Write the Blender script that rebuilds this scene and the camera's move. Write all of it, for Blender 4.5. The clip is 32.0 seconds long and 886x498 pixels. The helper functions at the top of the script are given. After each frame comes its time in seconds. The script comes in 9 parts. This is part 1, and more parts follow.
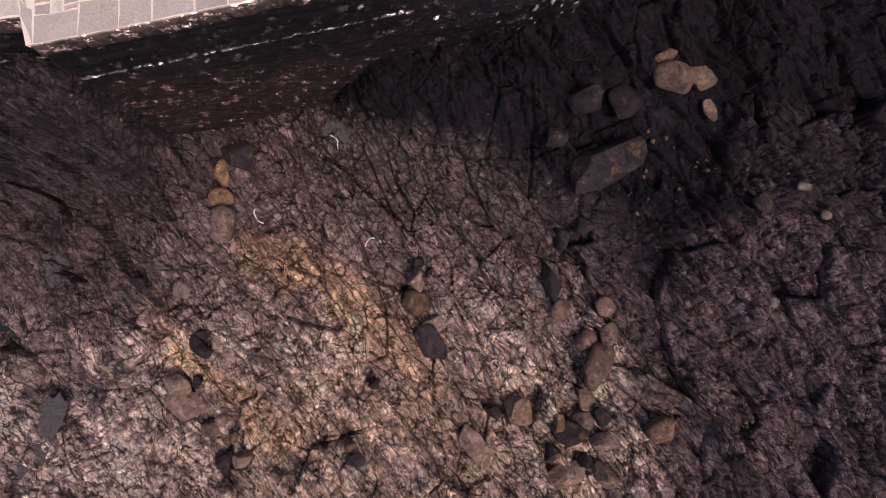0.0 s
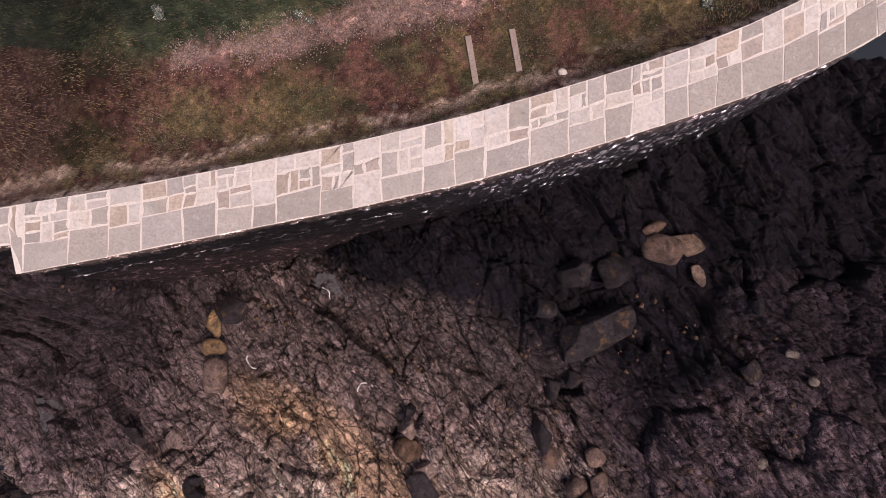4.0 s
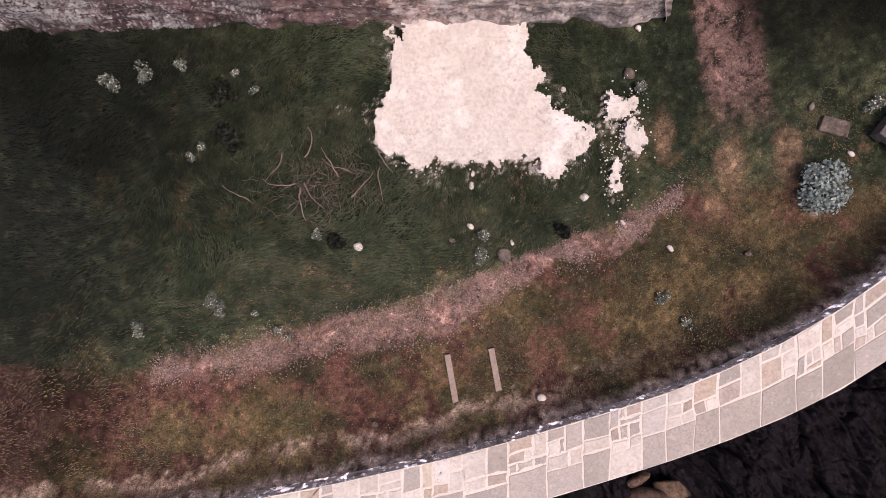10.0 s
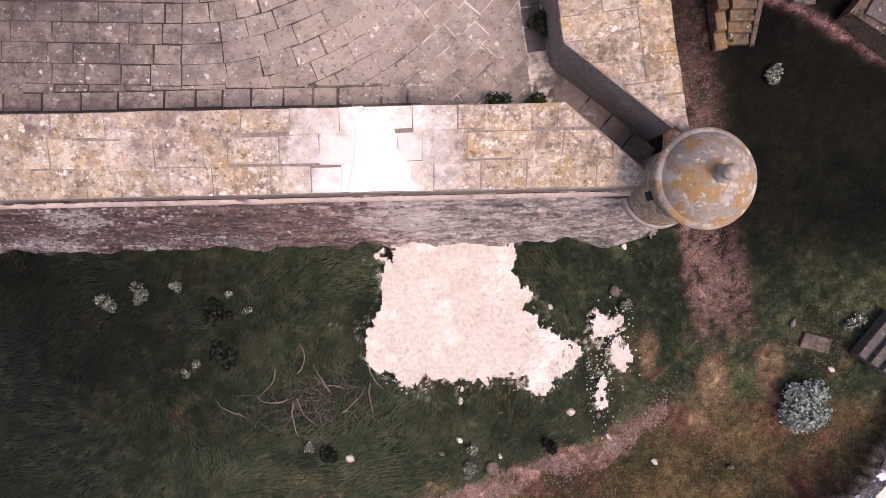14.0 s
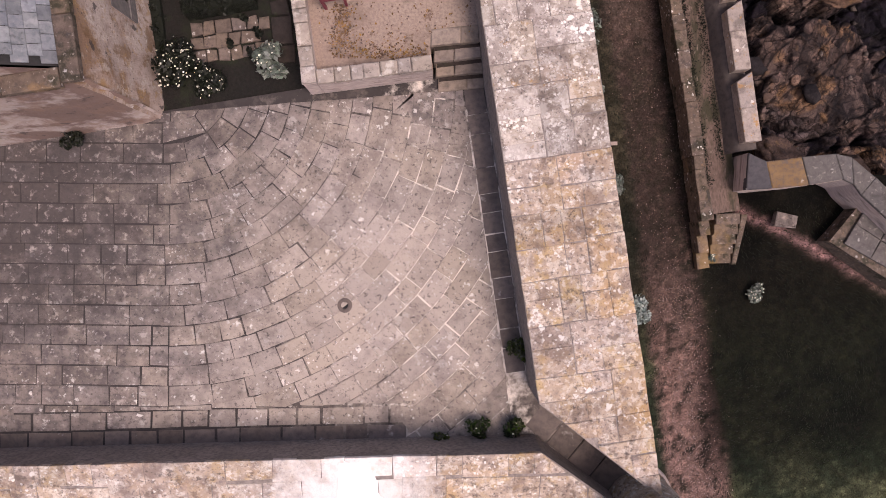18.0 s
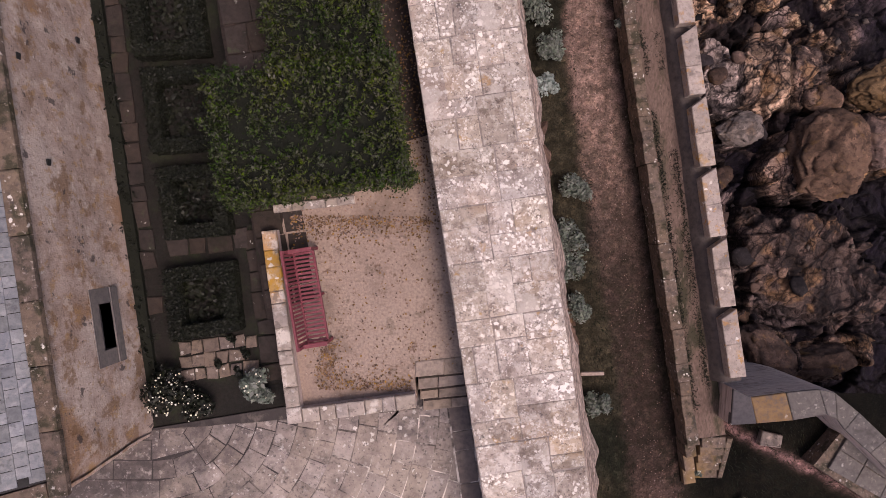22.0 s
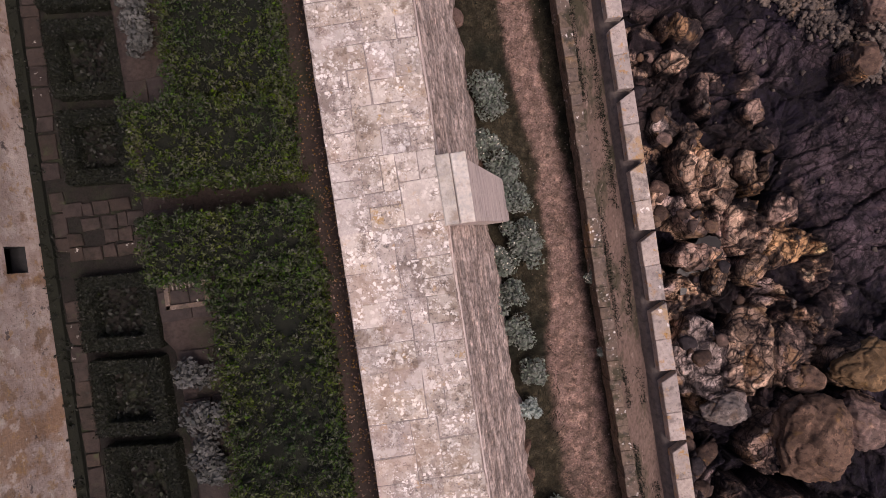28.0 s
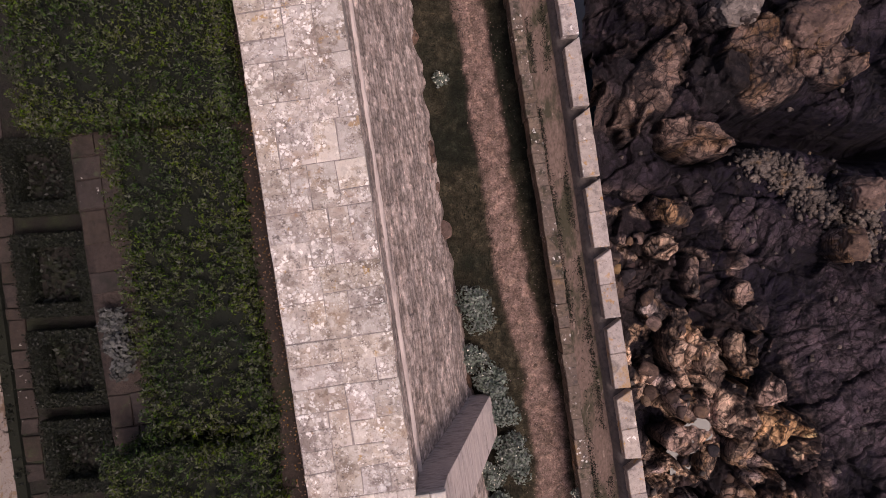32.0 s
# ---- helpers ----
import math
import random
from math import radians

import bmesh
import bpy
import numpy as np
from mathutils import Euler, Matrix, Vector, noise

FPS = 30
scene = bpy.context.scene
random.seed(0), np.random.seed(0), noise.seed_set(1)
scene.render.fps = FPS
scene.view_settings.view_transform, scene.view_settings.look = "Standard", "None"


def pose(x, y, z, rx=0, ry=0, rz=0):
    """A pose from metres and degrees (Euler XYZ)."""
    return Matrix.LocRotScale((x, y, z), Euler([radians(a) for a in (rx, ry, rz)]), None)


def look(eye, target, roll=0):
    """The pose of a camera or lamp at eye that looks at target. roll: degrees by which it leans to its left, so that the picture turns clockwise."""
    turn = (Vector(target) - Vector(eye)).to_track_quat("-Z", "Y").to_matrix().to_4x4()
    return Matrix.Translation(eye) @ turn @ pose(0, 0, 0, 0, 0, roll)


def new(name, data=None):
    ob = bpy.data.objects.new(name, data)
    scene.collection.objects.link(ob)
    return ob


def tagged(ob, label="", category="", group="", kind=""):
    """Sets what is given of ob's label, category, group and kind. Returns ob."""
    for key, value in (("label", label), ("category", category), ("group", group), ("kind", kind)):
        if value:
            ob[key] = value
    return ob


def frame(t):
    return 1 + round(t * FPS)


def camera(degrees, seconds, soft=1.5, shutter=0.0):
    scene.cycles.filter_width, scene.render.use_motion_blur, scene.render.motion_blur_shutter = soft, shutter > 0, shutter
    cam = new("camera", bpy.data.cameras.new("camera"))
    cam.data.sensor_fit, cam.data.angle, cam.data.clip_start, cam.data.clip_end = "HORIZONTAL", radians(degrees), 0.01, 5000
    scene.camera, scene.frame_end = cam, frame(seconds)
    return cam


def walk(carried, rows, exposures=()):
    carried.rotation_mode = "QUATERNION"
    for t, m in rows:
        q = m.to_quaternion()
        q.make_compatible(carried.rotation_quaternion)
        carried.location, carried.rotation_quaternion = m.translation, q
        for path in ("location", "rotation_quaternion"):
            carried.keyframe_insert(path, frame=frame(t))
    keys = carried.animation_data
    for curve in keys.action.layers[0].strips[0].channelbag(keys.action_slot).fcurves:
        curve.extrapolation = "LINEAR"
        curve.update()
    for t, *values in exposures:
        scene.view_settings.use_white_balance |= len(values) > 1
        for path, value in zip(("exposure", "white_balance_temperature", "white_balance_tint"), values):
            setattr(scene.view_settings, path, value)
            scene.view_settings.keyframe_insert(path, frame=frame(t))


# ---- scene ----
cam = camera(73.7, 32.0, soft=0.75)
# seconds, place, turn about x, y and z: a drone that looks straight down and flies north
ROWS = [
    (0.0, 0.662, -0.130, 16.049, 0.538, 0.017, 1.368),
    (0.5, 0.690, 0.643, 16.082, 0.500, 0.011, 1.368),
    (1.0, 0.714, 1.418, 16.110, 0.454, 0.004, 1.364),
    (1.5, 0.738, 2.186, 16.137, 0.425, 0.001, 1.359),
    (2.0, 0.763, 2.945, 16.163, 0.422, 0.004, 1.354),
    (2.5, 0.790, 3.697, 16.190, 0.440, 0.010, 1.352),
    (3.0, 0.819, 4.449, 16.213, 0.458, 0.020, 1.351),
    (3.5, 0.848, 5.200, 16.232, 0.464, 0.027, 1.346),
    (5.5, 0.974, 8.165, 16.266, 0.355, -0.008, 1.256),
    (6.0, 1.010, 8.918, 16.267, 0.329, -0.007, 1.222),
    (6.5, 1.043, 9.672, 16.268, 0.310, -0.010, 1.184),
    (7.0, 1.075, 10.427, 16.269, 0.302, -0.014, 1.147),
    (7.5, 1.108, 11.184, 16.271, 0.298, -0.011, 1.114),
    (8.0, 1.142, 11.944, 16.273, 0.294, -0.002, 1.087),
    (8.5, 1.174, 12.707, 16.277, 0.287, 0.006, 1.061),
    (9.0, 1.204, 13.472, 16.284, 0.271, 0.008, 1.032),
    (9.5, 1.234, 14.240, 16.294, 0.245, 0.007, 0.998),
    (10.0, 1.263, 15.010, 16.308, 0.213, 0.006, 0.965),
    (10.5, 1.291, 15.780, 16.325, 0.183, 0.005, 0.944),
    (11.0, 1.318, 16.555, 16.345, 0.144, 0.005, 0.937),
    (11.5, 1.342, 17.340, 16.372, 0.076, 0.004, 0.937),
    (12.0, 1.363, 18.138, 16.411, -0.023, 0.002, 0.939),
    (12.5, 1.383, 18.942, 16.466, -0.127, -0.001, 0.942),
    (13.0, 1.402, 19.743, 16.537, -0.210, -0.008, 0.945),
    (13.5, 1.425, 20.538, 16.608, -0.281, -0.015, 0.942),
    (15.5, 1.545, 23.682, 16.851, -0.524, -0.025, 0.854),
    (16.0, 1.583, 24.458, 16.878, -0.526, -0.026, 0.822),
    (16.5, 1.621, 25.232, 16.889, -0.517, -0.033, 0.791),
    (17.0, 1.653, 26.015, 16.891, -0.551, -0.054, 0.777),
    (17.5, 1.683, 26.806, 16.890, -0.626, -0.076, 0.778),
    (18.0, 1.717, 27.598, 16.889, -0.707, -0.084, 0.778),
    (18.5, 1.753, 28.386, 16.889, -0.769, -0.078, 0.766),
    (19.0, 1.789, 29.171, 16.894, -0.811, -0.067, 0.745),
    (19.5, 1.822, 29.957, 16.904, -0.847, -0.062, 0.727),
    (20.0, 1.851, 30.745, 16.919, -0.886, -0.064, 0.718),
    (20.5, 1.874, 31.535, 16.936, -0.926, -0.074, 0.713),
    (21.0, 1.895, 32.323, 16.953, -0.963, -0.087, 0.702),
    (21.5, 1.914, 33.110, 16.967, -1.003, -0.100, 0.683),
    (22.0, 1.934, 33.896, 16.978, -1.047, -0.112, 0.664),
    (22.5, 1.954, 34.675, 16.984, -1.084, -0.134, 0.650),
    (23.0, 1.974, 35.443, 16.985, -1.092, -0.171, 0.642),
    (23.5, 1.994, 36.198, 16.985, -1.071, -0.213, 0.641),
    (24.0, 2.016, 36.942, 16.987, -1.032, -0.242, 0.648),
    (24.5, 2.040, 37.682, 16.995, -0.991, -0.244, 0.662),
    (25.0, 2.066, 38.422, 17.008, -0.951, -0.226, 0.673),
    (25.5, 2.095, 39.163, 17.019, -0.909, -0.207, 0.673),
    (27.5, 2.232, 42.141, 17.034, -0.682, -0.142, 0.603),
    (28.0, 2.274, 42.882, 17.008, -0.599, -0.128, 0.607),
    (28.5, 2.317, 43.626, 16.973, -0.525, -0.120, 0.621),
    (29.0, 2.358, 44.368, 16.950, -0.461, -0.115, 0.641),
    (29.5, 2.399, 45.101, 16.944, -0.392, -0.103, 0.662),
    (30.0, 2.438, 45.826, 16.953, -0.319, -0.083, 0.676),
    (30.5, 2.474, 46.550, 16.974, -0.255, -0.061, 0.682),
    (31.0, 2.506, 47.284, 16.998, -0.217, -0.047, 0.689),
    (31.5, 2.533, 48.036, 17.015, -0.224, -0.048, 0.715),
    (32.0, 2.551, 48.806, 17.018, -0.296, -0.071, 0.785),
]
walk(cam, [(t, pose(x, y, z, rx, ry, rz)) for t, x, y, z, rx, ry, rz in ROWS], exposures=[(0.0, 0.03, 6950, 25), (5.0, 0.10, 6950, 25), (7.0, 0.21, 6950, 25), (12.0, 0.26, 6950, 25), (17.0, 0.40, 6950, 24), (20.0, 0.22, 6950, 26), (24.0, 0.19, 6950, 27), (28.0, 0.20, 6950, 26), (32.0, 0.17, 6950, 26)])

# ---- light: bright overcast, a weak wide sun from the east ----
world = bpy.data.worlds.new("sky")
scene.world = world
world.use_nodes = True
wn = world.node_tree
wn.nodes.clear()
w_out = wn.nodes.new("ShaderNodeOutputWorld")
w_bg = wn.nodes.new("ShaderNodeBackground")
w_sky = wn.nodes.new("ShaderNodeTexSky")
w_sky.sky_type, w_sky.sun_disc = "NISHITA", False
w_sky.sun_elevation, w_sky.sun_rotation = radians(63), radians(128)
w_sky.air_density, w_sky.dust_density, w_sky.ozone_density = 1.0, 4.0, 1.0
w_bg.inputs["Strength"].default_value = 0.122
wn.links.new(w_sky.outputs[0], w_bg.inputs[0])
wn.links.new(w_bg.outputs[0], w_out.inputs[0])
sun = new("sun", bpy.data.lights.new("sun", "SUN"))
sun.data.energy, sun.data.angle, sun.data.color = 1.8, radians(24), (1.0, 0.93, 0.86)
sun.matrix_world = look((11.5, -9, 29), (0, 0, 0))

# ---- materials ----
def mat(name, cols, scale=0.6, fine=9.0, rough=0.88, bump=0.35, bump_scale=30.0, stretch=(1, 1, 1), patches=(), rnd=0.0,
        metal=0.0, spec=0.3, attr="", island=0.0):
    """A weathered surface: broad and fine mottling between cols[0..2], patches of lichen, stain, wear or painted glare,
    grain as bump.
    patches: (colour, scale, low, high, amount, kind[, turn, lengths]); turn and lengths draw it out along the strata.
    attr: a colour attribute that gives the base tone."""
    m = bpy.data.materials.new(name)
    m.use_nodes = True
    nt = m.node_tree
    n, l = nt.nodes, nt.links
    b = n["Principled BSDF"]
    b.inputs["Roughness"].default_value, b.inputs["Metallic"].default_value = rough, metal
    b.inputs["Specular IOR Level"].default_value = spec
    geo = n.new("ShaderNodeNewGeometry")
    mp = n.new("ShaderNodeMapping")
    mp.inputs["Scale"].default_value = stretch
    l.new(geo.outputs["Position"], mp.inputs["Vector"])
    pos = mp.outputs[0]

    def noise_tex(s, detail=6.0, rgh=0.6, shift=0.0):
        # reads pos as it stands at the call
        t = n.new("ShaderNodeTexNoise")
        t.inputs["Scale"].default_value, t.inputs["Detail"].default_value, t.inputs["Roughness"].default_value = s, detail, rgh
        if shift:
            a = n.new("ShaderNodeVectorMath")
            a.inputs[1].default_value = (shift, shift * 1.7, -shift)
            l.new(pos, a.inputs[0])
            l.new(a.outputs[0], t.inputs["Vector"])
        else:
            l.new(pos, t.inputs["Vector"])
        return t.outputs["Fac"]

    def ranged(src, lo, hi, out_lo=0.0, out_hi=1.0):
        r = n.new("ShaderNodeMapRange")
        for i, v in enumerate((lo, hi, out_lo, out_hi)):
            r.inputs[i + 1].default_value = v
        l.new(src, r.inputs[0])
        return r.outputs[0]

    def mixed(fac, a, c, mode="MIX"):
        x = n.new("ShaderNodeMix")
        x.data_type, x.blend_type = "RGBA", mode
        for sock, v in ((x.inputs[0], fac), (x.inputs[6], a), (x.inputs[7], c)):
            if isinstance(v, (int, float)):
                sock.default_value = v
            elif isinstance(v, tuple):
                sock.default_value = (*v, 1.0)
            else:
                l.new(v, sock)
        return x.outputs[2]

    if attr:
        at = n.new("ShaderNodeAttribute")
        at.attribute_name = attr
        col = mixed(ranged(noise_tex(fine), 0.38, 0.68), at.outputs["Color"], cols[0], "MULTIPLY")
        col = mixed(ranged(noise_tex(scale * 3, shift=7.0), 0.4, 0.7), col, cols[1], "MULTIPLY")
    else:
        col = mixed(ranged(noise_tex(scale), 0.35, 0.65), cols[0], cols[1])
        col = mixed(ranged(noise_tex(fine, shift=3.0), 0.42, 0.7), col, cols[2])
    cracks = []
    straight = pos
    for i, (pc, ps, lo, hi, amount, kind, *grainy) in enumerate(patches):
        pos = straight
        if grainy:
            turned = n.new("ShaderNodeMapping")
            turned.vector_type = "TEXTURE"
            turned.inputs["Rotation"].default_value = (0, 0, radians(grainy[0]))
            turned.inputs["Scale"].default_value = grainy[1]
            l.new(geo.outputs["Position"], turned.inputs["Vector"])
            pos = turned.outputs[0]
        if kind == "spot":
            v = n.new("ShaderNodeTexVoronoi")
            v.inputs["Scale"].default_value = ps
            w = n.new("ShaderNodeVectorMath")
            l.new(pos, w.inputs[0])
            nz = n.new("ShaderNodeTexNoise")
            nz.inputs["Scale"].default_value = ps * 2.2
            l.new(pos, nz.inputs["Vector"])
            sc = n.new("ShaderNodeVectorMath")
            sc.operation = "SCALE"
            sc.inputs[3].default_value = 0.85 / ps
            l.new(nz.outputs["Color"], sc.inputs[0])
            l.new(sc.outputs[0], w.inputs[1])
            l.new(w.outputs[0], v.inputs["Vector"])
            f = ranged(v.outputs["Distance"], lo, hi, 1.0, 0.0)
            g = ranged(noise_tex(ps * 0.22, 3.0, 0.5, 11.0 + i), 0.52, 0.6)
            mu = n.new("ShaderNodeMath")
            mu.operation = "MULTIPLY"
            l.new(f, mu.inputs[0])
            l.new(g, mu.inputs[1])
            f = mu.outputs[0]
        elif kind == "crack":
            # a net of hairline cracks, warped so that the cells look broken, not drawn
            v = n.new("ShaderNodeTexVoronoi")
            v.feature = "DISTANCE_TO_EDGE"
            v.inputs["Scale"].default_value = ps
            nz = n.new("ShaderNodeTexNoise")
            nz.inputs["Scale"].default_value, nz.inputs["Detail"].default_value = ps * 0.9, 5.0
            l.new(pos, nz.inputs["Vector"])
            sc, w = n.new("ShaderNodeVectorMath"), n.new("ShaderNodeVectorMath")
            sc.operation = "SCALE"
            sc.inputs[3].default_value = 1.1 / ps
            l.new(nz.outputs["Color"], sc.inputs[0])
            l.new(pos, w.inputs[0])
            l.new(sc.outputs[0], w.inputs[1])
            l.new(w.outputs[0], v.inputs["Vector"])
            f = ranged(v.outputs["Distance"], lo, hi, 1.0, 0.0)
            # open in some places, closed in others
            mu = n.new("ShaderNodeMath")
            mu.operation = "MULTIPLY"
            l.new(f, mu.inputs[0])
            l.new(ranged(noise_tex(ps * 0.8, 4.0, 0.6, 17.0 + i), 0.37, 0.49), mu.inputs[1])
            f = mu.outputs[0]
            cracks.append(f)
        elif kind == "facet":
            # broken faces: each cell has its own tone and its own tilt; ps is their scale, lo the tilt
            v = n.new("ShaderNodeTexVoronoi")
            v.inputs["Scale"].default_value = ps
            nz = n.new("ShaderNodeTexNoise")
            nz.inputs["Scale"].default_value, nz.inputs["Detail"].default_value = ps * 1.1, 4.0
            l.new(pos, nz.inputs["Vector"])
            sc, w, of, rv, dt = (n.new("ShaderNodeVectorMath") for _ in range(5))
            sc.operation, of.operation, rv.operation, dt.operation = "SCALE", "SUBTRACT", "SUBTRACT", "DOT_PRODUCT"
            sc.inputs[3].default_value = 0.9 / ps
            l.new(nz.outputs["Color"], sc.inputs[0])
            l.new(pos, w.inputs[0])
            l.new(sc.outputs[0], w.inputs[1])
            l.new(w.outputs[0], v.inputs["Vector"])
            l.new(w.outputs[0], of.inputs[0])
            l.new(v.outputs["Position"], of.inputs[1])
            l.new(v.outputs["Color"], rv.inputs[0])
            rv.inputs[1].default_value = (0.5, 0.5, 0.5)
            l.new(of.outputs[0], dt.inputs[0])
            l.new(rv.outputs[0], dt.inputs[1])
            tl = n.new("ShaderNodeMath")
            tl.operation = "MULTIPLY"
            tl.inputs[1].default_value = -lo
            l.new(dt.outputs["Value"], tl.inputs[0])
            cracks.append(tl.outputs[0])
            sp = n.new("ShaderNodeSeparateColor")
            l.new(v.outputs["Color"], sp.inputs[0])
            col = mixed(1.0, col, ranged(sp.outputs[0], 0.0, 1.0, 1.0 - amount, 1.0 + amount), "MULTIPLY")
            continue
        elif kind == "place":
            # a patch round one place: ps is its centre, lo its half-widths, hi how ragged its edge is
            sub, div, ln = (n.new("ShaderNodeVectorMath") for _ in range(3))
            sub.operation, div.operation, ln.operation = "SUBTRACT", "DIVIDE", "LENGTH"
            sub.inputs[1].default_value, div.inputs[1].default_value = ps, lo
            l.new(geo.outputs["Position"], sub.inputs[0])
            l.new(sub.outputs[0], div.inputs[0])
            l.new(div.outputs[0], ln.inputs[0])
            ad2 = n.new("ShaderNodeMath")
            l.new(ln.outputs["Value"], ad2.inputs[0])
            l.new(ranged(noise_tex(2.5, 6.0, 0.65, 4.0 + i), 0.3, 0.7, -hi, hi), ad2.inputs[1])
            f = ranged(ad2.outputs[0], 0.35, 1.05, 1.0, 0.0)
        else:
            f = ranged(noise_tex(ps, 8.0, 0.65, 5.0 + 3.1 * i), lo, hi)
        mu = n.new("ShaderNodeMath")
        mu.operation = "MULTIPLY"
        mu.inputs[1].default_value = amount
        l.new(f, mu.inputs[0])
        col = mixed(mu.outputs[0], col, pc, "MULTIPLY" if max(pc) > 1.0 else "MIX")
    pos = straight
    if rnd or island:
        if rnd:
            oi = n.new("ShaderNodeObjectInfo")
            src, amt = oi.outputs["Random"], rnd
        else:
            src, amt = geo.outputs["Random Per Island"], island
        hs = n.new("ShaderNodeHueSaturation")
        l.new(ranged(src, 0.0, 1.0, 1.0 - amt, 1.0 + amt), hs.inputs["Value"])
        wn2 = n.new("ShaderNodeTexWhiteNoise")
        wn2.noise_dimensions = "1D"
        l.new(src, wn2.inputs["W"])
        l.new(ranged(wn2.outputs["Value"], 0.0, 1.0, 0.5 - amt * 0.05, 0.5 + amt * 0.05), hs.inputs["Hue"])
        l.new(ranged(wn2.outputs["Value"], 0.0, 1.0, 1.0 - amt, 1.0 + amt), hs.inputs["Saturation"])
        l.new(col, hs.inputs["Color"])
        col = hs.outputs[0]
    l.new(col, b.inputs["Base Color"])
    if bump:
        bp = n.new("ShaderNodeBump")
        bp.inputs["Strength"].default_value, bp.inputs["Distance"].default_value = bump, 0.02
        ad = n.new("ShaderNodeMath")
        l.new(noise_tex(bump_scale, 8.0, 0.7, 1.0), ad.inputs[0])
        l.new(noise_tex(bump_scale * 0.2, 6.0, 0.6, 2.0), ad.inputs[1])
        height = ad.outputs[0]
        for f in cracks:
            sb = n.new("ShaderNodeMath")
            sb.operation = "SUBTRACT"
            l.new(height, sb.inputs[0])
            l.new(f, sb.inputs[1])
            height = sb.outputs[0]
        l.new(height, bp.inputs["Height"])
        l.new(bp.outputs[0], b.inputs["Normal"])
    l.new(ranged(noise_tex(fine * 1.5, shift=9.0), 0.3, 0.7, max(rough - 0.12, 0.05), min(rough + 0.1, 1.0)), b.inputs["Roughness"])
    return m


WHITE_L, ORANGE_L, DARK_L = (0.70, 0.66, 0.62), (0.40, 0.235, 0.095), (0.06, 0.05, 0.05)
M_CAP = mat("pale_granite_slab", ((0.43, 0.385, 0.335), (0.54, 0.48, 0.41), (0.34, 0.32, 0.30)), 0.6, 14, bump=0.7, patches=[((0.30, 0.22, 0.17), 2.6, 0.57, 0.66, 0.55, "n"), ((0.68, 0.63, 0.57), 1.5, 0.53, 0.62, 0.65, "n"), ((0.56, 0.44, 0.34), 0.9, 0.50, 0.66, 0.6, "n"), ((0.60, 0.56, 0.53), 3.5, 0.56, 0.7, 0.5, "n"), (DARK_L, 45, 0.62, 0.70, 0.6, "n"), ((0.2, 0.17, 0.15), 7, 0.62, 0.70, 0.5, "n")], rnd=0.22)
M_MORTAR = mat("pale_lime_mortar", ((0.80, 0.73, 0.66), (0.74, 0.67, 0.60), (0.62, 0.55, 0.48)), 1.2, 20, bump=0.5)
# the last patch paints the white glare that fades out over the slabs
M_PARAPET = mat("lichened_granite_slab", ((0.414, 0.3277, 0.2702), (0.506, 0.3967, 0.3162), (0.2875, 0.23, 0.2012)), 0.9, 7, bump=0.8, bump_scale=22,
                patches=[(ORANGE_L, 0.7, 0.50, 0.64, 0.62, "n"), ((0.48, 0.33, 0.16), 3.0, 0.52, 0.62, 0.6, "n"), ((0.64, 0.57, 0.50), 9.0, 0.52, 0.59, 0.65, "n"), ((0.62, 0.56, 0.50), 2.2, 0.55, 0.62, 0.5, "n"), ((0.20, 0.145, 0.12), 1.6, 0.53, 0.62, 0.7, "n"), (DARK_L, 9, 0.57, 0.64, 0.65, "n"), (DARK_L, 26, 0.57, 0.64, 0.6, "n"), (WHITE_L, 4.5, 0.22, 0.27, 0.95, "spot"), (WHITE_L, 11.0, 0.22, 0.30, 0.85, "spot"), (WHITE_L, 3.0, 0.62, 0.66, 0.75, "n"), ((0.15, 0.11, 0.09), 4.0, 0.58, 0.64, 0.7, "n"), ((0.86, 0.82, 0.79), (0.1, 22.9, 6.2), (1.7, 1.7, 1.6), 0.3, 0.97, "place")], rnd=0.14)
M_RAMPART = mat("grey_granite_slab", ((0.3852, 0.3251, 0.2784), (0.458, 0.3852, 0.3264), (0.3019, 0.2501, 0.216)), 0.7, 8, bump=0.9, bump_scale=24,
                patches=[((1.0, 1.0, 1.0), 9.0, 1.5, 0, 0.10, "facet"), (ORANGE_L, 0.55, 0.56, 0.70, 0.5, "n"), ((0.66, 0.60, 0.54), 8.0, 0.53, 0.60, 0.6, "n"), ((0.19, 0.145, 0.12), 1.5, 0.55, 0.62, 0.75, "n"), ((0.16, 0.12, 0.10), 5.0, 0.57, 0.63, 0.7, "n"), ((0.52, 0.465, 0.425), 2.4, 0.55, 0.62, 0.6, "n"), (DARK_L, 9, 0.60, 0.66, 0.65, "n"), (DARK_L, 30, 0.57, 0.63, 0.7, "n"),
                         ((0.40, 0.24, 0.10), 3.4, 0.62, 0.67, 0.7, "n"), ((0.36, 0.25, 0.175), 0.9, 0.54, 0.64, 0.45, "n"), ((0.78, 0.72, 0.66), 4.0, 0.19, 0.25, 0.9, "spot"), ((0.78, 0.72, 0.66), 7.0, 0.24, 0.30, 0.9, "spot"), ((0.76, 0.71, 0.66), 13.0, 0.36, 0.42, 0.9, "spot"), (WHITE_L, 26.0, 0.30, 0.38, 0.7, "spot"), (WHITE_L, 2.6, 0.66, 0.70, 0.7, "n"), ((0.58, 0.52, 0.47), 1.1, 0.56, 0.60, 0.6, "n")], rnd=0.15)
M_JOINT = mat("dark_joint", ((0.24, 0.20, 0.18), (0.34, 0.285, 0.255), (0.15, 0.13, 0.12)), 1.5, 15)
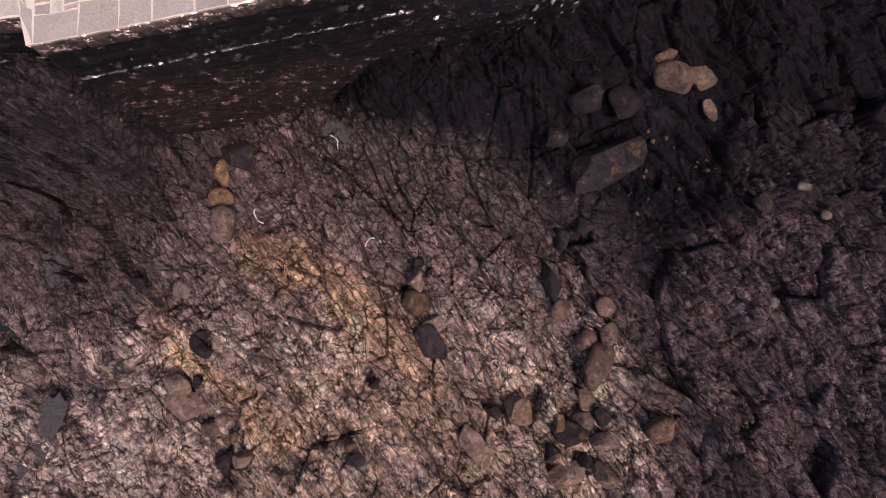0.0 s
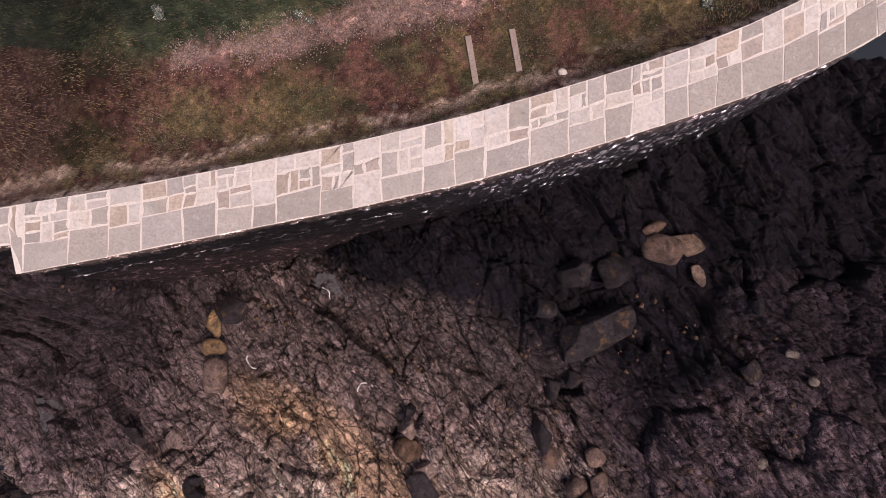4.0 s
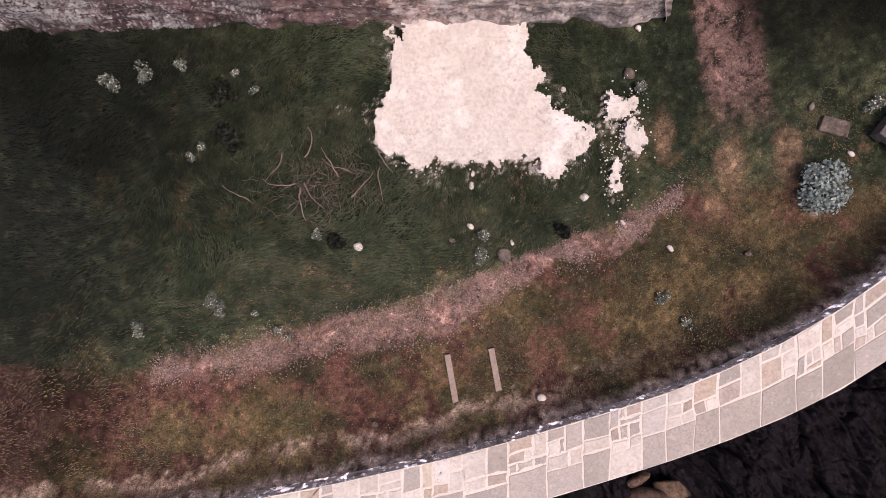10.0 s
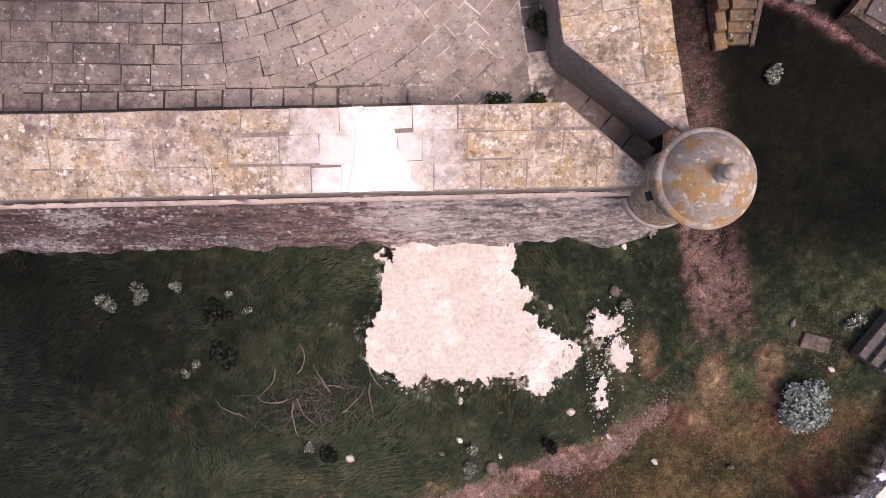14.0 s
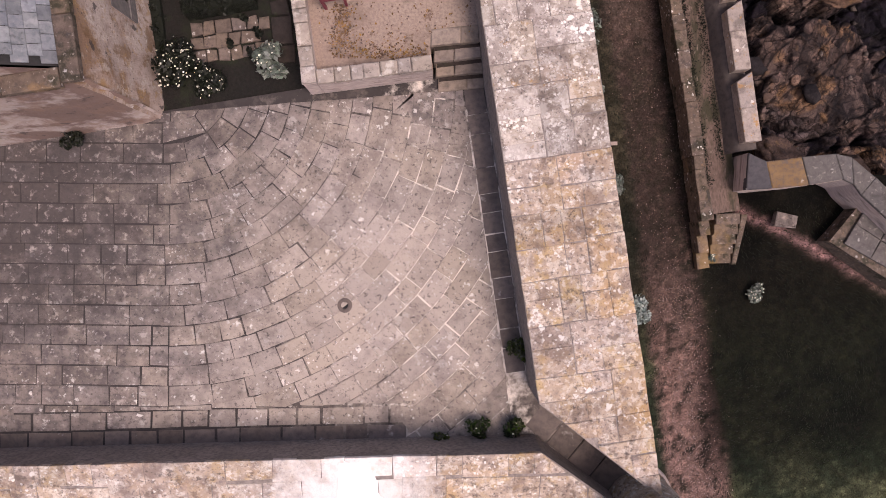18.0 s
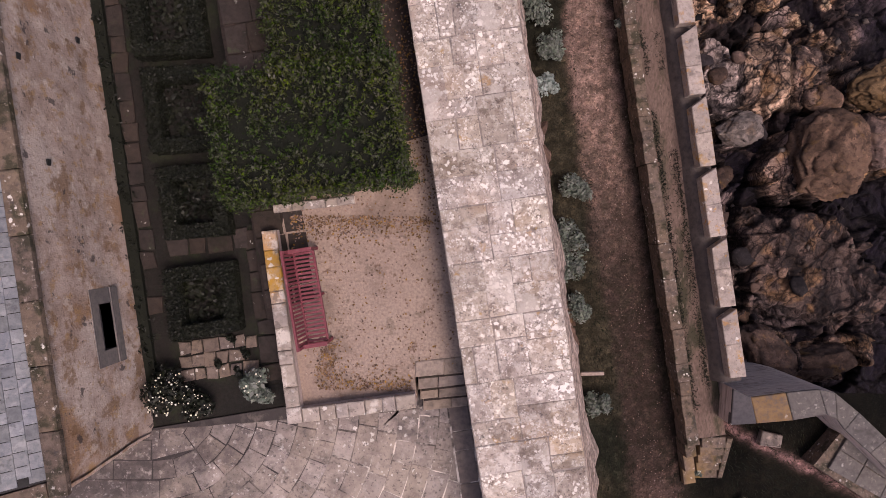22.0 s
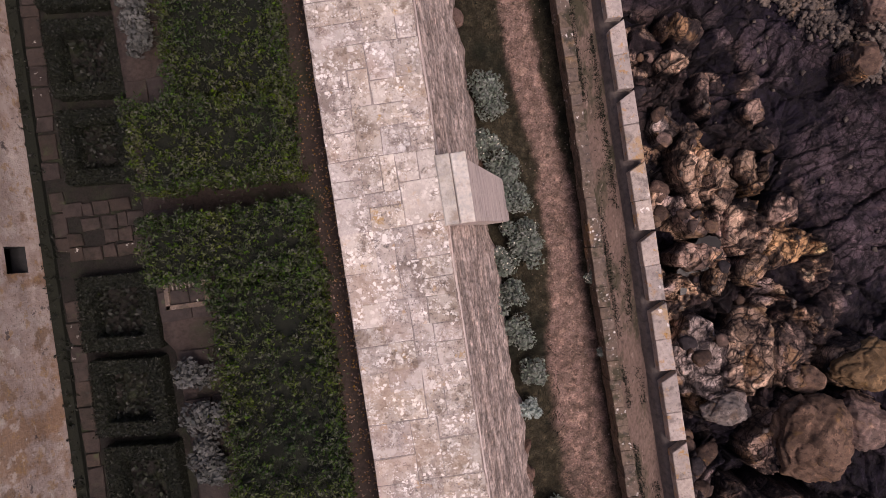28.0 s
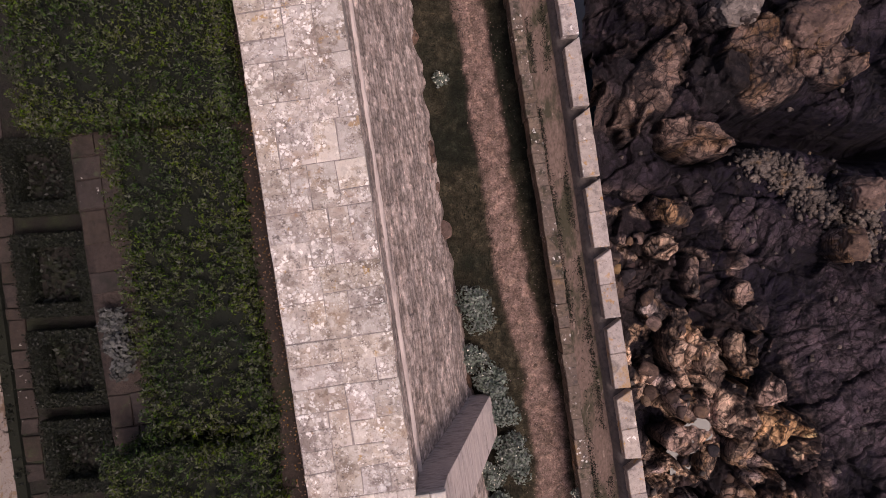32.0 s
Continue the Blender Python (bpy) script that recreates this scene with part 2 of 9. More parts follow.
M_WALLFACE = mat("weathered_rubble_face", ((0.5, 0.45, 0.43), (0.72, 0.68, 0.65)), 0.6, 9, bump=1.0, bump_scale=14, stretch=(0.9, 0.9, 1.5), attr="tone",
                 patches=[((0.17, 0.115, 0.10), 1.2, 0.54, 0.66, 0.6, "n"), ((0.60, 0.54, 0.50), 7.0, 0.58, 0.64, 0.7, "n"), ((0.46, 0.44, 0.43), 2.4, 0.58, 0.66, 0.55, "n"), (DARK_L, 0.9, 0.53, 0.60, 0.6, "n"), ((0.66, 0.60, 0.57), (0.6, 21.8, 3.4), (1.15, 3.0, 4.2), 1.1, 0.6, "place")])
M_EASTFACE = mat("pinkish_coursed_face", ((0.5, 0.45, 0.43), (0.72, 0.68, 0.65)), 0.6, 11, bump=1.0, bump_scale=16, attr="tone", patches=[((1.6, 1.55, 1.5), 6.0, 0.56, 0.64, 0.8, "n"), ((0.14, 0.105, 0.095), 1.1, 0.56, 0.68, 0.55, "n"), (DARK_L, 5.0, 0.60, 0.67, 0.6, "n")])
M_RAMPFACE = mat("pinkish_rubble_face", ((0.495, 0.4004, 0.364), (0.3786, 0.3058, 0.2839), (0.6115, 0.5096, 0.4659)), 0.5, 6, bump=1.0, bump_scale=14, stretch=(0.8, 0.35, 2.6),
                 patches=[((0.15, 0.12, 0.11), 3.0, 0.55, 0.66, 0.65, "n"), ((0.52, 0.45, 0.41), 6.0, 0.58, 0.66, 0.6, "n"), (DARK_L, 1.2, 0.58, 0.70, 0.6, "n"), ((0.5, 0.44, 0.41), 2.5, 0.56, 0.68, 0.5, "n")])
# the two brightening patches paint specular glints into the colour
M_SEAFACE = mat("black_tidal_masonry", ((0.5, 0.45, 0.46), (0.7, 0.66, 0.66)), 0.7, 5, bump=1.0, bump_scale=9, stretch=(1.0, 1.0, 0.9), rough=0.62, spec=0.3, attr="tone", patches=[((12.0, 12.0, 12.4), 2.6, 0.58, 0.62, 0.9, "n"), ((9.0, 9.0, 9.4), 8.0, 0.59, 0.63, 0.8, "n"), ((0.006, 0.005, 0.007), 1.3, 0.52, 0.60, 0.6, "n")])
# paler in the middle of the court, darker in the north-west
M_COURT = mat("worn_paving_stone", ((0.21, 0.175, 0.16), (0.28, 0.232, 0.207), (0.12, 0.102, 0.098)), 0.5, 7, bump=0.9, bump_scale=22,
              patches=[((0.43, 0.362, 0.31), (-0.2, 26.5, 5.35), (5.2, 4.4, 5.0), 0.4, 0.85, "place"), ((0.09, 0.075, 0.075), 12, 0.58, 0.68, 0.5, "n"), (WHITE_L, 5.0, 0.16, 0.24, 0.85, "spot"), (WHITE_L, 11.0, 0.18, 0.26, 0.8, "spot"), ((0.52, 0.47, 0.43), 2.6, 0.62, 0.66, 0.6, "n"), ((0.12, 0.10, 0.10), 0.5, 0.55, 0.68, 0.6, "n"), ((0.055, 0.046, 0.046), (-7.6, 28.6, 5.35), (7.2, 4.6, 5.0), 0.3, 0.85, "place"), ((0.44, 0.385, 0.35), 6, 0.57, 0.66, 0.6, "n"), ((0.06, 0.052, 0.052), 14, 0.57, 0.65, 0.7, "n")], rnd=0.13)
M_COURTJOINT = mat("paving_mortar", ((0.060, 0.050, 0.047), (0.034, 0.029, 0.029), (0.048, 0.041, 0.039)), 0.4, 6, patches=[((0.27, 0.225, 0.195), (1.4, 26.6, 5.35), (4.2, 4.0, 5.0), 0.5, 0.95, "place"), ((0.72, 0.64, 0.57), (2.0, 27.0, 5.35), (2.4, 3.6, 5.0), 0.9, 0.9, "place"), ((0.08, 0.066, 0.062), 2.2, 0.55, 0.62, 0.75, "n")])
# the near-black tone carries the shade on the wall below the merlons
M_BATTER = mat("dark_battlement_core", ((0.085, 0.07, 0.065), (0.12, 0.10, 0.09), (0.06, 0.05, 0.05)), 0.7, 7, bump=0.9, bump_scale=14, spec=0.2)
def strata_rock(name, turn, flat):
    """Bare fractured rock: its cracks and stains run along the strata (flat: how narrow they are for their length), with joints across them."""
    black = (0.010, 0.008, 0.009)

    def drawn(a, f=1.0):
        return (a, a * flat * f, a * 0.5)

    return mat(name, ((0.62, 0.57, 0.58), (0.72, 0.68, 0.69)), 1.2, 21, bump=0.8, bump_scale=26, attr="tone", rough=0.85, spec=0.14,
               patches=[((1.0, 1.0, 1.0), 1.0, 14.0, 0, 0.26, "facet", turn, drawn(1.3)), ((1.0, 1.0, 1.0), 1.0, 9.0, 0, 0.34, "facet", turn + 9, drawn(0.46)),
                        ((2.0, 1.86, 1.74), 1.0, 0.54, 0.66, 0.7, "n", turn, drawn(0.5, 1.3)), ((0.040, 0.030, 0.030), 1.0, 0.57, 0.64, 0.6, "n", turn, drawn(0.9)),
                        (black, 1.0, 0.0, 0.055, 0.97, "crack", turn, drawn(2.1)), (black, 1.0, 0.0, 0.03, 0.9, "crack", turn + 68, drawn(1.5, 1.5)),
                        (black, 1.0, 0.0, 0.06, 0.85, "crack", turn - 8, drawn(0.8)), (black, 1.0, 0.0, 0.07, 0.7, "crack", turn + 20, drawn(0.4, 1.3)),
                        ((2.2, 2.1, 2.0), 1.0, 0.61, 0.68, 0.7, "n", turn, (0.07, 0.05, 0.07)), ((0.02, 0.016, 0.016), 1.0, 0.60, 0.67, 0.5, "n", turn, (0.10, 0.06, 0.1))])


M_ROCK, M_CLIFF = strata_rock("fractured_shore_rock", -50, 0.40), strata_rock("fractured_cliff_rock", 62, 0.66)
M_GROUND = mat("turf_and_gravel", ((0.42, 0.39, 0.37), (0.66, 0.63, 0.61)), 1.5, 22, bump=0.7, bump_scale=60, attr="tone", rough=0.95, spec=0.12,
               patches=[((1.7, 1.65, 1.6), 5.0, 0.53, 0.60, 0.9, "n"), ((0.014, 0.011, 0.009), 9.0, 0.56, 0.62, 0.5, "n"), ((0.012, 0.010, 0.008), 22.0, 0.57, 0.62, 0.5, "n"), ((2.2, 2.1, 2.0), 34.0, 0.58, 0.66, 0.8, "n")])
M_PLASTER = mat("stained_lime_render", ((0.40, 0.31, 0.265), (0.48, 0.385, 0.335), (0.30, 0.22, 0.18)), 0.6, 4, bump=1.0, bump_scale=14,
                patches=[((0.52, 0.44, 0.39), 0.6, 0.52, 0.62, 0.7, "n"), ((0.27, 0.155, 0.085), 0.8, 0.53, 0.60, 0.8, "n"), ((0.20, 0.115, 0.06), 1.7, 0.55, 0.61, 0.75, "n"), ((0.36, 0.22, 0.10), 4.5, 0.57, 0.62, 0.65, "n"), ((0.56, 0.48, 0.42), 3.2, 0.58, 0.63, 0.6, "n"), ((0.24, 0.17, 0.13), 11.0, 0.57, 0.62, 0.65, "n"),
                         (DARK_L, 2.2, 0.62, 0.65, 0.8, "n"), (DARK_L, 20.0, 0.61, 0.66, 0.7, "n"), (WHITE_L, 7.0, 0.10, 0.16, 0.6, "spot")])
M_SLATE = mat("grey_roof_slate", ((0.15, 0.16, 0.18), (0.20, 0.205, 0.215), (0.11, 0.12, 0.135)), 1.5, 12, bump=0.4, rough=0.6, patches=[(ORANGE_L, 1.8, 0.62, 0.70, 0.7, "n"), ((0.27, 0.27, 0.275), 6.0, 0.55, 0.64, 0.5, "n"), ((0.07, 0.07, 0.075), 9.0, 0.58, 0.66, 0.6, "n")], rnd=0.28)
# near-black core colour, painted shade for the gaps between the shoots
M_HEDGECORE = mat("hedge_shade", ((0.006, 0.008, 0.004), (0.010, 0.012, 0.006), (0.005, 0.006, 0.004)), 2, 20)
M_LEAF = mat("hedge_leaf", ((0.02415, 0.03565, 0.01495), (0.0345, 0.046, 0.0184), (0.0575, 0.06325, 0.02185)), 0.6, 1.0, bump=0.0, rough=0.6, island=0.75, spec=0.14, patches=[((0.095, 0.095, 0.032), 0.9, 0.60, 0.72, 0.5, "n")])
M_BOX = mat("box_leaf", ((0.003733, 0.005391, 0.002903), (0.005806, 0.00788, 0.003733), (0.009952, 0.01162, 0.004977)), 0.7, 2.2, bump=0.0, rough=0.6, island=0.45)
M_SILVER = mat("silver_leaf", ((0.23, 0.276, 0.253), (0.322, 0.368, 0.345), (0.161, 0.207, 0.184)), 2, 6, bump=0.0, rough=0.7, island=0.4)
M_GREY = mat("grey_green_leaf", ((0.1105, 0.13, 0.1105), (0.182, 0.2015, 0.169), (0.065, 0.0832, 0.065)), 2, 6, bump=0.0, rough=0.7, island=0.45)
M_LAVENDER = mat("dull_lavender_leaf", ((0.060, 0.062, 0.058), (0.095, 0.094, 0.088), (0.034, 0.038, 0.034)), 2, 6, bump=0.0, rough=0.75, island=0.45)
M_PETAL = mat("white_petal", ((0.72, 0.70, 0.62), (0.62, 0.6, 0.5), (0.7, 0.66, 0.5)), 3, 9, bump=0.0, island=0.15)
# two patches make the blades darker in the west
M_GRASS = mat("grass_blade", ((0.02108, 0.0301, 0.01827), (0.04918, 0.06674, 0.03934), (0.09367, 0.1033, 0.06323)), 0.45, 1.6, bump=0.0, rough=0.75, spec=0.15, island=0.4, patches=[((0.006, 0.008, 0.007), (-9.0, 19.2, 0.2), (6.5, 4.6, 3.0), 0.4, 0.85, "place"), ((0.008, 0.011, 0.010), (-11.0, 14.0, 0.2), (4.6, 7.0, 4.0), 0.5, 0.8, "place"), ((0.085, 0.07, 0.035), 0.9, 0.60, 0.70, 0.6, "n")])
M_TURF = mat("dark_turf_blade", ((0.00434, 0.006076, 0.003906), (0.009548, 0.01259, 0.007378), (0.01953, 0.01996, 0.01172)), 0.45, 1.6, bump=0.0, rough=0.75, spec=0.15, island=0.4)
M_BENCH = mat("faded_red_paint", ((0.17, 0.036, 0.05), (0.21, 0.05, 0.064), (0.14, 0.036, 0.046)), 1.5, 12, rough=0.6, bump=0.2, patches=[((0.34, 0.17, 0.17), 6, 0.6, 0.7, 0.5, "n")])
M_SAND = mat("sandy_gravel", ((0.33, 0.245, 0.20), (0.40, 0.31, 0.25), (0.25, 0.185, 0.15)), 0.5, 20, bump=0.7, bump_scale=60, patches=[((0.13, 0.075, 0.05), 5.5, 0.60, 0.67, 0.75, "n"), ((0.17, 0.125, 0.10), 0.8, 0.51, 0.63, 0.65, "n"), ((0.10, 0.08, 0.06), 3.0, 0.58, 0.68, 0.5, "n"), ((0.55, 0.48, 0.42), 25, 0.64, 0.70, 0.6, "n")])
M_SOIL = mat("dark_leafy_soil", ((0.012, 0.010, 0.009), (0.018, 0.014, 0.012), (0.008, 0.009, 0.006)), 0.8, 14, bump=0.8, bump_scale=50, patches=[((0.02, 0.026, 0.012), 2.0, 0.52, 0.64, 0.8, "n")])
M_EARTH = mat("trodden_earth", ((0.040, 0.028, 0.024), (0.056, 0.040, 0.034), (0.026, 0.020, 0.017)), 0.8, 14, bump=0.8, bump_scale=50, patches=[((0.03, 0.034, 0.018), 1.2, 0.55, 0.66, 0.7, "n")])
M_SEA = mat("dark_sea_water", ((0.012, 0.018, 0.022), (0.016, 0.022, 0.026), (0.01, 0.014, 0.018)), 0.1, 0.6, rough=0.15, bump=0.3, bump_scale=3, spec=0.5)
M_DOME = mat("lichened_turret_stone", ((0.33, 0.28, 0.24), (0.40, 0.33, 0.27), (0.26, 0.23, 0.215)), 1.2, 8, bump=0.7,
             patches=[((0.40, 0.225, 0.07), 2.6, 0.46, 0.56, 0.75, "n"), ((0.58, 0.54, 0.50), 6.0, 0.56, 0.62, 0.8, "n"), ((0.14, 0.11, 0.09), 11.0, 0.58, 0.65, 0.6, "n"), (WHITE_L, 9.0, 0.05, 0.4, 0.85, "spot"), ((0.48, 0.46, 0.43), 2.2, 0.55, 0.62, 0.8, "n"), (DARK_L, 9, 0.6, 0.7, 0.5, "n")])
M_CHALK = mat("white_chalk", ((0.66, 0.60, 0.545), (0.76, 0.70, 0.64), (0.56, 0.50, 0.45)), 0.7, 9, bump=1.0, bump_scale=24, patches=[((0.88, 0.85, 0.82), 1.1, 0.52, 0.66, 0.7, "n"), ((0.48, 0.40, 0.34), 2.6, 0.56, 0.70, 0.4, "n"), ((0.36, 0.30, 0.26), 16, 0.60, 0.67, 0.6, "n"), ((0.40, 0.33, 0.28), 6.0, 0.60, 0.66, 0.5, "n")])
M_GABLE = mat("pale_pink_render", ((0.42, 0.34, 0.31), (0.50, 0.42, 0.38), (0.40, 0.31, 0.27)), 0.8, 5, bump=0.7, bump_scale=16, patches=[((0.17, 0.105, 0.085), 0.75, 0.47, 0.54, 0.85, "n"), ((0.26, 0.17, 0.13), 2.4, 0.54, 0.62, 0.7, "n"), (DARK_L, 4, 0.60, 0.66, 0.6, "n")])
M_PLANK = mat("weathered_board", ((0.33, 0.25, 0.21), (0.38, 0.30, 0.26), (0.25, 0.19, 0.16)), 2, 18, bump=0.5)
M_TWIG = mat("dry_twig", ((0.15, 0.11, 0.09), (0.22, 0.17, 0.145), (0.09, 0.068, 0.058)), 2, 10, bump=0.0, island=0.3)
M_BRANCH = mat("bleached_branch", ((0.24, 0.175, 0.155), (0.32, 0.25, 0.22), (0.16, 0.11, 0.10)), 2, 10, bump=0.0)
M_LITTER = mat("fallen_leaf", ((0.17, 0.10, 0.06), (0.26, 0.16, 0.10), (0.10, 0.06, 0.045)), 2, 8, bump=0.0, island=0.5)
M_DARK = mat("dark_interior", ((0.02, 0.02, 0.02), (0.03, 0.028, 0.028), (0.015, 0.015, 0.015)), 1, 5)
M_WOOD = mat("grey_timber_grate", ((0.2, 0.17, 0.15), (0.25, 0.21, 0.18), (0.14, 0.12, 0.1)), 2, 15)

# ---- helpers for shapes ----
def link(name, me, material, parent=None, label=""):
    ob = new(name, me)
    if material:
        me.materials.append(material)
    if parent:
        ob.parent = parent
    if label:
        ob["label"] = label
    return ob


def part(name, bm, material, parent, label=""):
    """Links a bmesh as one mesh object under a thing or a part."""
    me = bpy.data.meshes.new(name)
    bm.to_mesh(me)
    bm.free()
    return link(name, me, material, parent, label)


def mesh_from(name, verts, faces, smooth=False):
    me = bpy.data.meshes.new(name)
    me.from_pydata([tuple(map(float, v)) for v in verts], [], [tuple(map(int, f)) for f in faces])
    me.update()
    if smooth:
        me.shade_smooth()
    return me


def thing(name, at, label, category, group="", kind=""):
    ob = new(name)
    ob.location = at
    ob.empty_display_size = 0.1
    return tagged(ob, label, category, group, kind)


def structure(name, me, material, label, category):
    return tagged(link(name, me, material), label, category, kind="structure")


def grid_faces(rows_n, cols_n, keep=None, flip=False):
    i, j = np.meshgrid(np.arange(rows_n - 1), np.arange(cols_n - 1), indexing="ij")
    a = i * cols_n + j
    f = np.stack([a, a + 1, a + cols_n + 1, a + cols_n], -1)
    f = f[keep] if keep is not None else f.reshape(-1, 4)
    return f[:, ::-1] if flip else f


def grid_mesh(name, X, Y, Z, keep=None, colours=None, smooth=False, flip=False):
    rows_n, cols_n = X.shape
    f = grid_faces(rows_n, cols_n, keep, flip)
    used, inv = np.unique(f, return_inverse=True)
    f = inv.reshape(f.shape)
    v = np.stack([X, Y, Z], -1).reshape(-1, 3)[used]
    me = bpy.data.meshes.new(name)
    me.vertices.add(len(v))
    me.vertices.foreach_set("co", v.astype(np.float32).ravel())
    me.loops.add(f.size)
    me.loops.foreach_set("vertex_index", f.astype(np.int32).ravel())
    me.polygons.add(len(f))
    me.polygons.foreach_set("loop_start", np.arange(0, f.size, 4, dtype=np.int32))
    me.update(calc_edges=True)
    if colours is not None:
        at = me.color_attributes.new("tone", "FLOAT_COLOR", "POINT")
        c = np.ones((len(v), 4), np.float32)
        c[:, :3] = colours.reshape(-1, 3)[used]
        at.data.foreach_set("color", c.ravel())
    if smooth:
        me.shade_smooth()
    return me


def hash2(ix, iy, k):
    h = np.sin(ix * 127.1 + iy * 311.7 + k * 74.7) * 43758.5453
    return h - np.floor(h)


def value_noise(X, Y, k=0):
    ix, iy = np.floor(X), np.floor(Y)
    fx, fy = X - ix, Y - iy
    fx, fy = fx * fx * (3 - 2 * fx), fy * fy * (3 - 2 * fy)
    a, b = hash2(ix, iy, k), hash2(ix + 1, iy, k)
    c, d = hash2(ix, iy + 1, k), hash2(ix + 1, iy + 1, k)
    return (a * (1 - fx) + b * fx) * (1 - fy) + (c * (1 - fx) + d * fx) * fy


def fractal(X, Y, k=0, octaves=4):
    out, amp, tot = 0, 1.0, 0.0
    for o in range(octaves):
        out = out + amp * value_noise(X * 2 ** o + 13.7 * o, Y * 2 ** o - 7.3 * o, k + o)
        tot += amp
        amp *= 0.5
    return out / tot


def cells(X, Y, k=0):
    """Worley cells: distance to the nearest border, and three random numbers and the offset from the centre of each cell."""
    ix, iy = np.floor(X), np.floor(Y)
    d1 = np.full(X.shape, 9.0)
    d2 = np.full(X.shape, 9.0)
    bx, by, ox, oy = np.zeros(X.shape), np.zeros(X.shape), np.zeros(X.shape), np.zeros(X.shape)
    for dx in (-1, 0, 1):
        for dy in (-1, 0, 1):
            cx, cy = ix + dx, iy + dy
            px, py = cx + hash2(cx, cy, k), cy + hash2(cx, cy, k + 1)
            d = np.hypot(X - px, Y - py)
            near = d < d1
            d2 = np.where(near, d1, np.minimum(d2, d))
            bx, by = np.where(near, cx, bx), np.where(near, cy, by)
            ox, oy = np.where(near, X - px, ox), np.where(near, Y - py, oy)
            d1 = np.where(near, d, d1)
    return d2 - d1, hash2(bx, by, k + 5), hash2(bx, by, k + 6), hash2(bx, by, k + 7), ox, oy


def smooth_step(x, lo, hi):
    t = np.clip((x - lo) / (hi - lo), 0, 1)
    return t * t * (3 - 2 * t)


def in_poly(X, Y, poly):
    inside = np.zeros(np.shape(X), bool)
    for (x0, y0), (x1, y1) in zip(poly, poly[1:] + poly[:1]):
        if y0 != y1:
            hit = ((y0 > Y) != (y1 > Y)) & (X < (x1 - x0) * (Y - y0) / (y1 - y0) + x0)
            inside ^= hit
    return inside


def inset(poly, d):
    """A convex polygon (anticlockwise) with each side moved in by d."""
    out, n = [], len(poly)
    for i in range(n):
        p, q, r = Vector(poly[i - 1]), Vector(poly[i]), Vector(poly[(i + 1) % n])
        e, f = (q - p).normalized(), (r - q).normalized()
        ne, nf = Vector((-e.y, e.x)), Vector((-f.y, f.x))
        k = 1 + ne.dot(nf)
        out.append(q + (ne + nf) * (d / max(k, 0.3)))
    return out


def slab_mesh(name, poly, top, thick=0.06, gap=0.012, bevel=0.014, rng=random, rough=0.008):
    """One stone: a convex outline with worn upper edges. top: height at (x, y)."""
    poly = inset([(p[0] + rng.uniform(-rough, rough), p[1] + rng.uniform(-rough, rough)) for p in poly], gap)
    inner = inset(poly, bevel)
    lift, n = rng.uniform(-0.006, 0.006), len(poly)
    v = [(p.x, p.y, top(p.x, p.y) - thick) for p in poly]
    v += [(p.x, p.y, top(p.x, p.y) - bevel * 0.7 + lift) for p in poly]
    v += [(p.x, p.y, top(p.x, p.y) + lift) for p in inner]
    f = [tuple(range(2 * n, 3 * n))]
    for i in range(n):
        j = (i + 1) % n
        f += [(i, j, n + j, n + i), (n + i, n + j, 2 * n + j, 2 * n + i)]
    return mesh_from(name, v, f)


def area_of(poly):
    return 0.5 * sum(a[0] * b[1] - b[0] * a[1] for a, b in zip(poly, poly[1:] + poly[:1]))


def clip_poly(poly, a, b):
    """The part of a convex polygon on the left of the line from a to b."""
    out = []
    side = lambda p: (b[0] - a[0]) * (p[1] - a[1]) - (b[1] - a[1]) * (p[0] - a[0])
    for p, q in zip(poly, poly[1:] + poly[:1]):
        sp, sq = side(p), side(q)
        if sp >= 0:
            out.append(p)
        if (sp > 0) != (sq > 0) and sp != sq:
            t = sp / (sp - sq)
            out.append((p[0] + t * (q[0] - p[0]), p[1] + t * (q[1] - p[1])))
    return out


def box_bm(size, at=(0, 0, 0), bevel=0.0, rot=None):
    bm = bmesh.new()
    bmesh.ops.create_cube(bm, size=1.0)
    bmesh.ops.scale(bm, vec=size, verts=bm.verts)
    if bevel:
        bmesh.ops.bevel(bm, geom=bm.edges[:], offset=bevel, segments=2, affect="EDGES", profile=0.6)
    if rot:
        bmesh.ops.rotate(bm, matrix=rot, verts=bm.verts, cent=(0, 0, 0))
    bmesh.ops.translate(bm, vec=at, verts=bm.verts)
    return bm


def lathe_bm(profile, segments=40):
    """A turned shape about z from (radius, height) pairs, lowest first."""
    bm = bmesh.new()
    rings = []
    for r, z in profile:
        if r < 1e-4:
            rings.append([bm.verts.new((0, 0, z))])
        else:
            rings.append([bm.verts.new((r * math.cos(2 * math.pi * i / segments), r * math.sin(2 * math.pi * i / segments), z)) for i in range(segments)])
    for a, b in zip(rings, rings[1:]):
        for i in range(segments):
            j = (i + 1) % segments
            if len(a) == 1:
                bm.faces.new((a[0], b[j], b[i]))
            elif len(b) == 1:
                bm.faces.new((a[i], a[j], b[0]))
            else:
                bm.faces.new((a[i], a[j], b[j], b[i]))
    for fc in bm.faces:
        fc.smooth = True
    return bm


# ---- the plan ----
# the rampart on the east side runs north by a little west: s along it, w across it from its inner edge
R0, RD, RN = Vector((3.45, 24.79)), Vector((-0.1614, 0.9869)), Vector((0.9869, 0.1614))


def rw(s, w):
    p = R0 + RD * s + RN * w
    return p.x, p.y


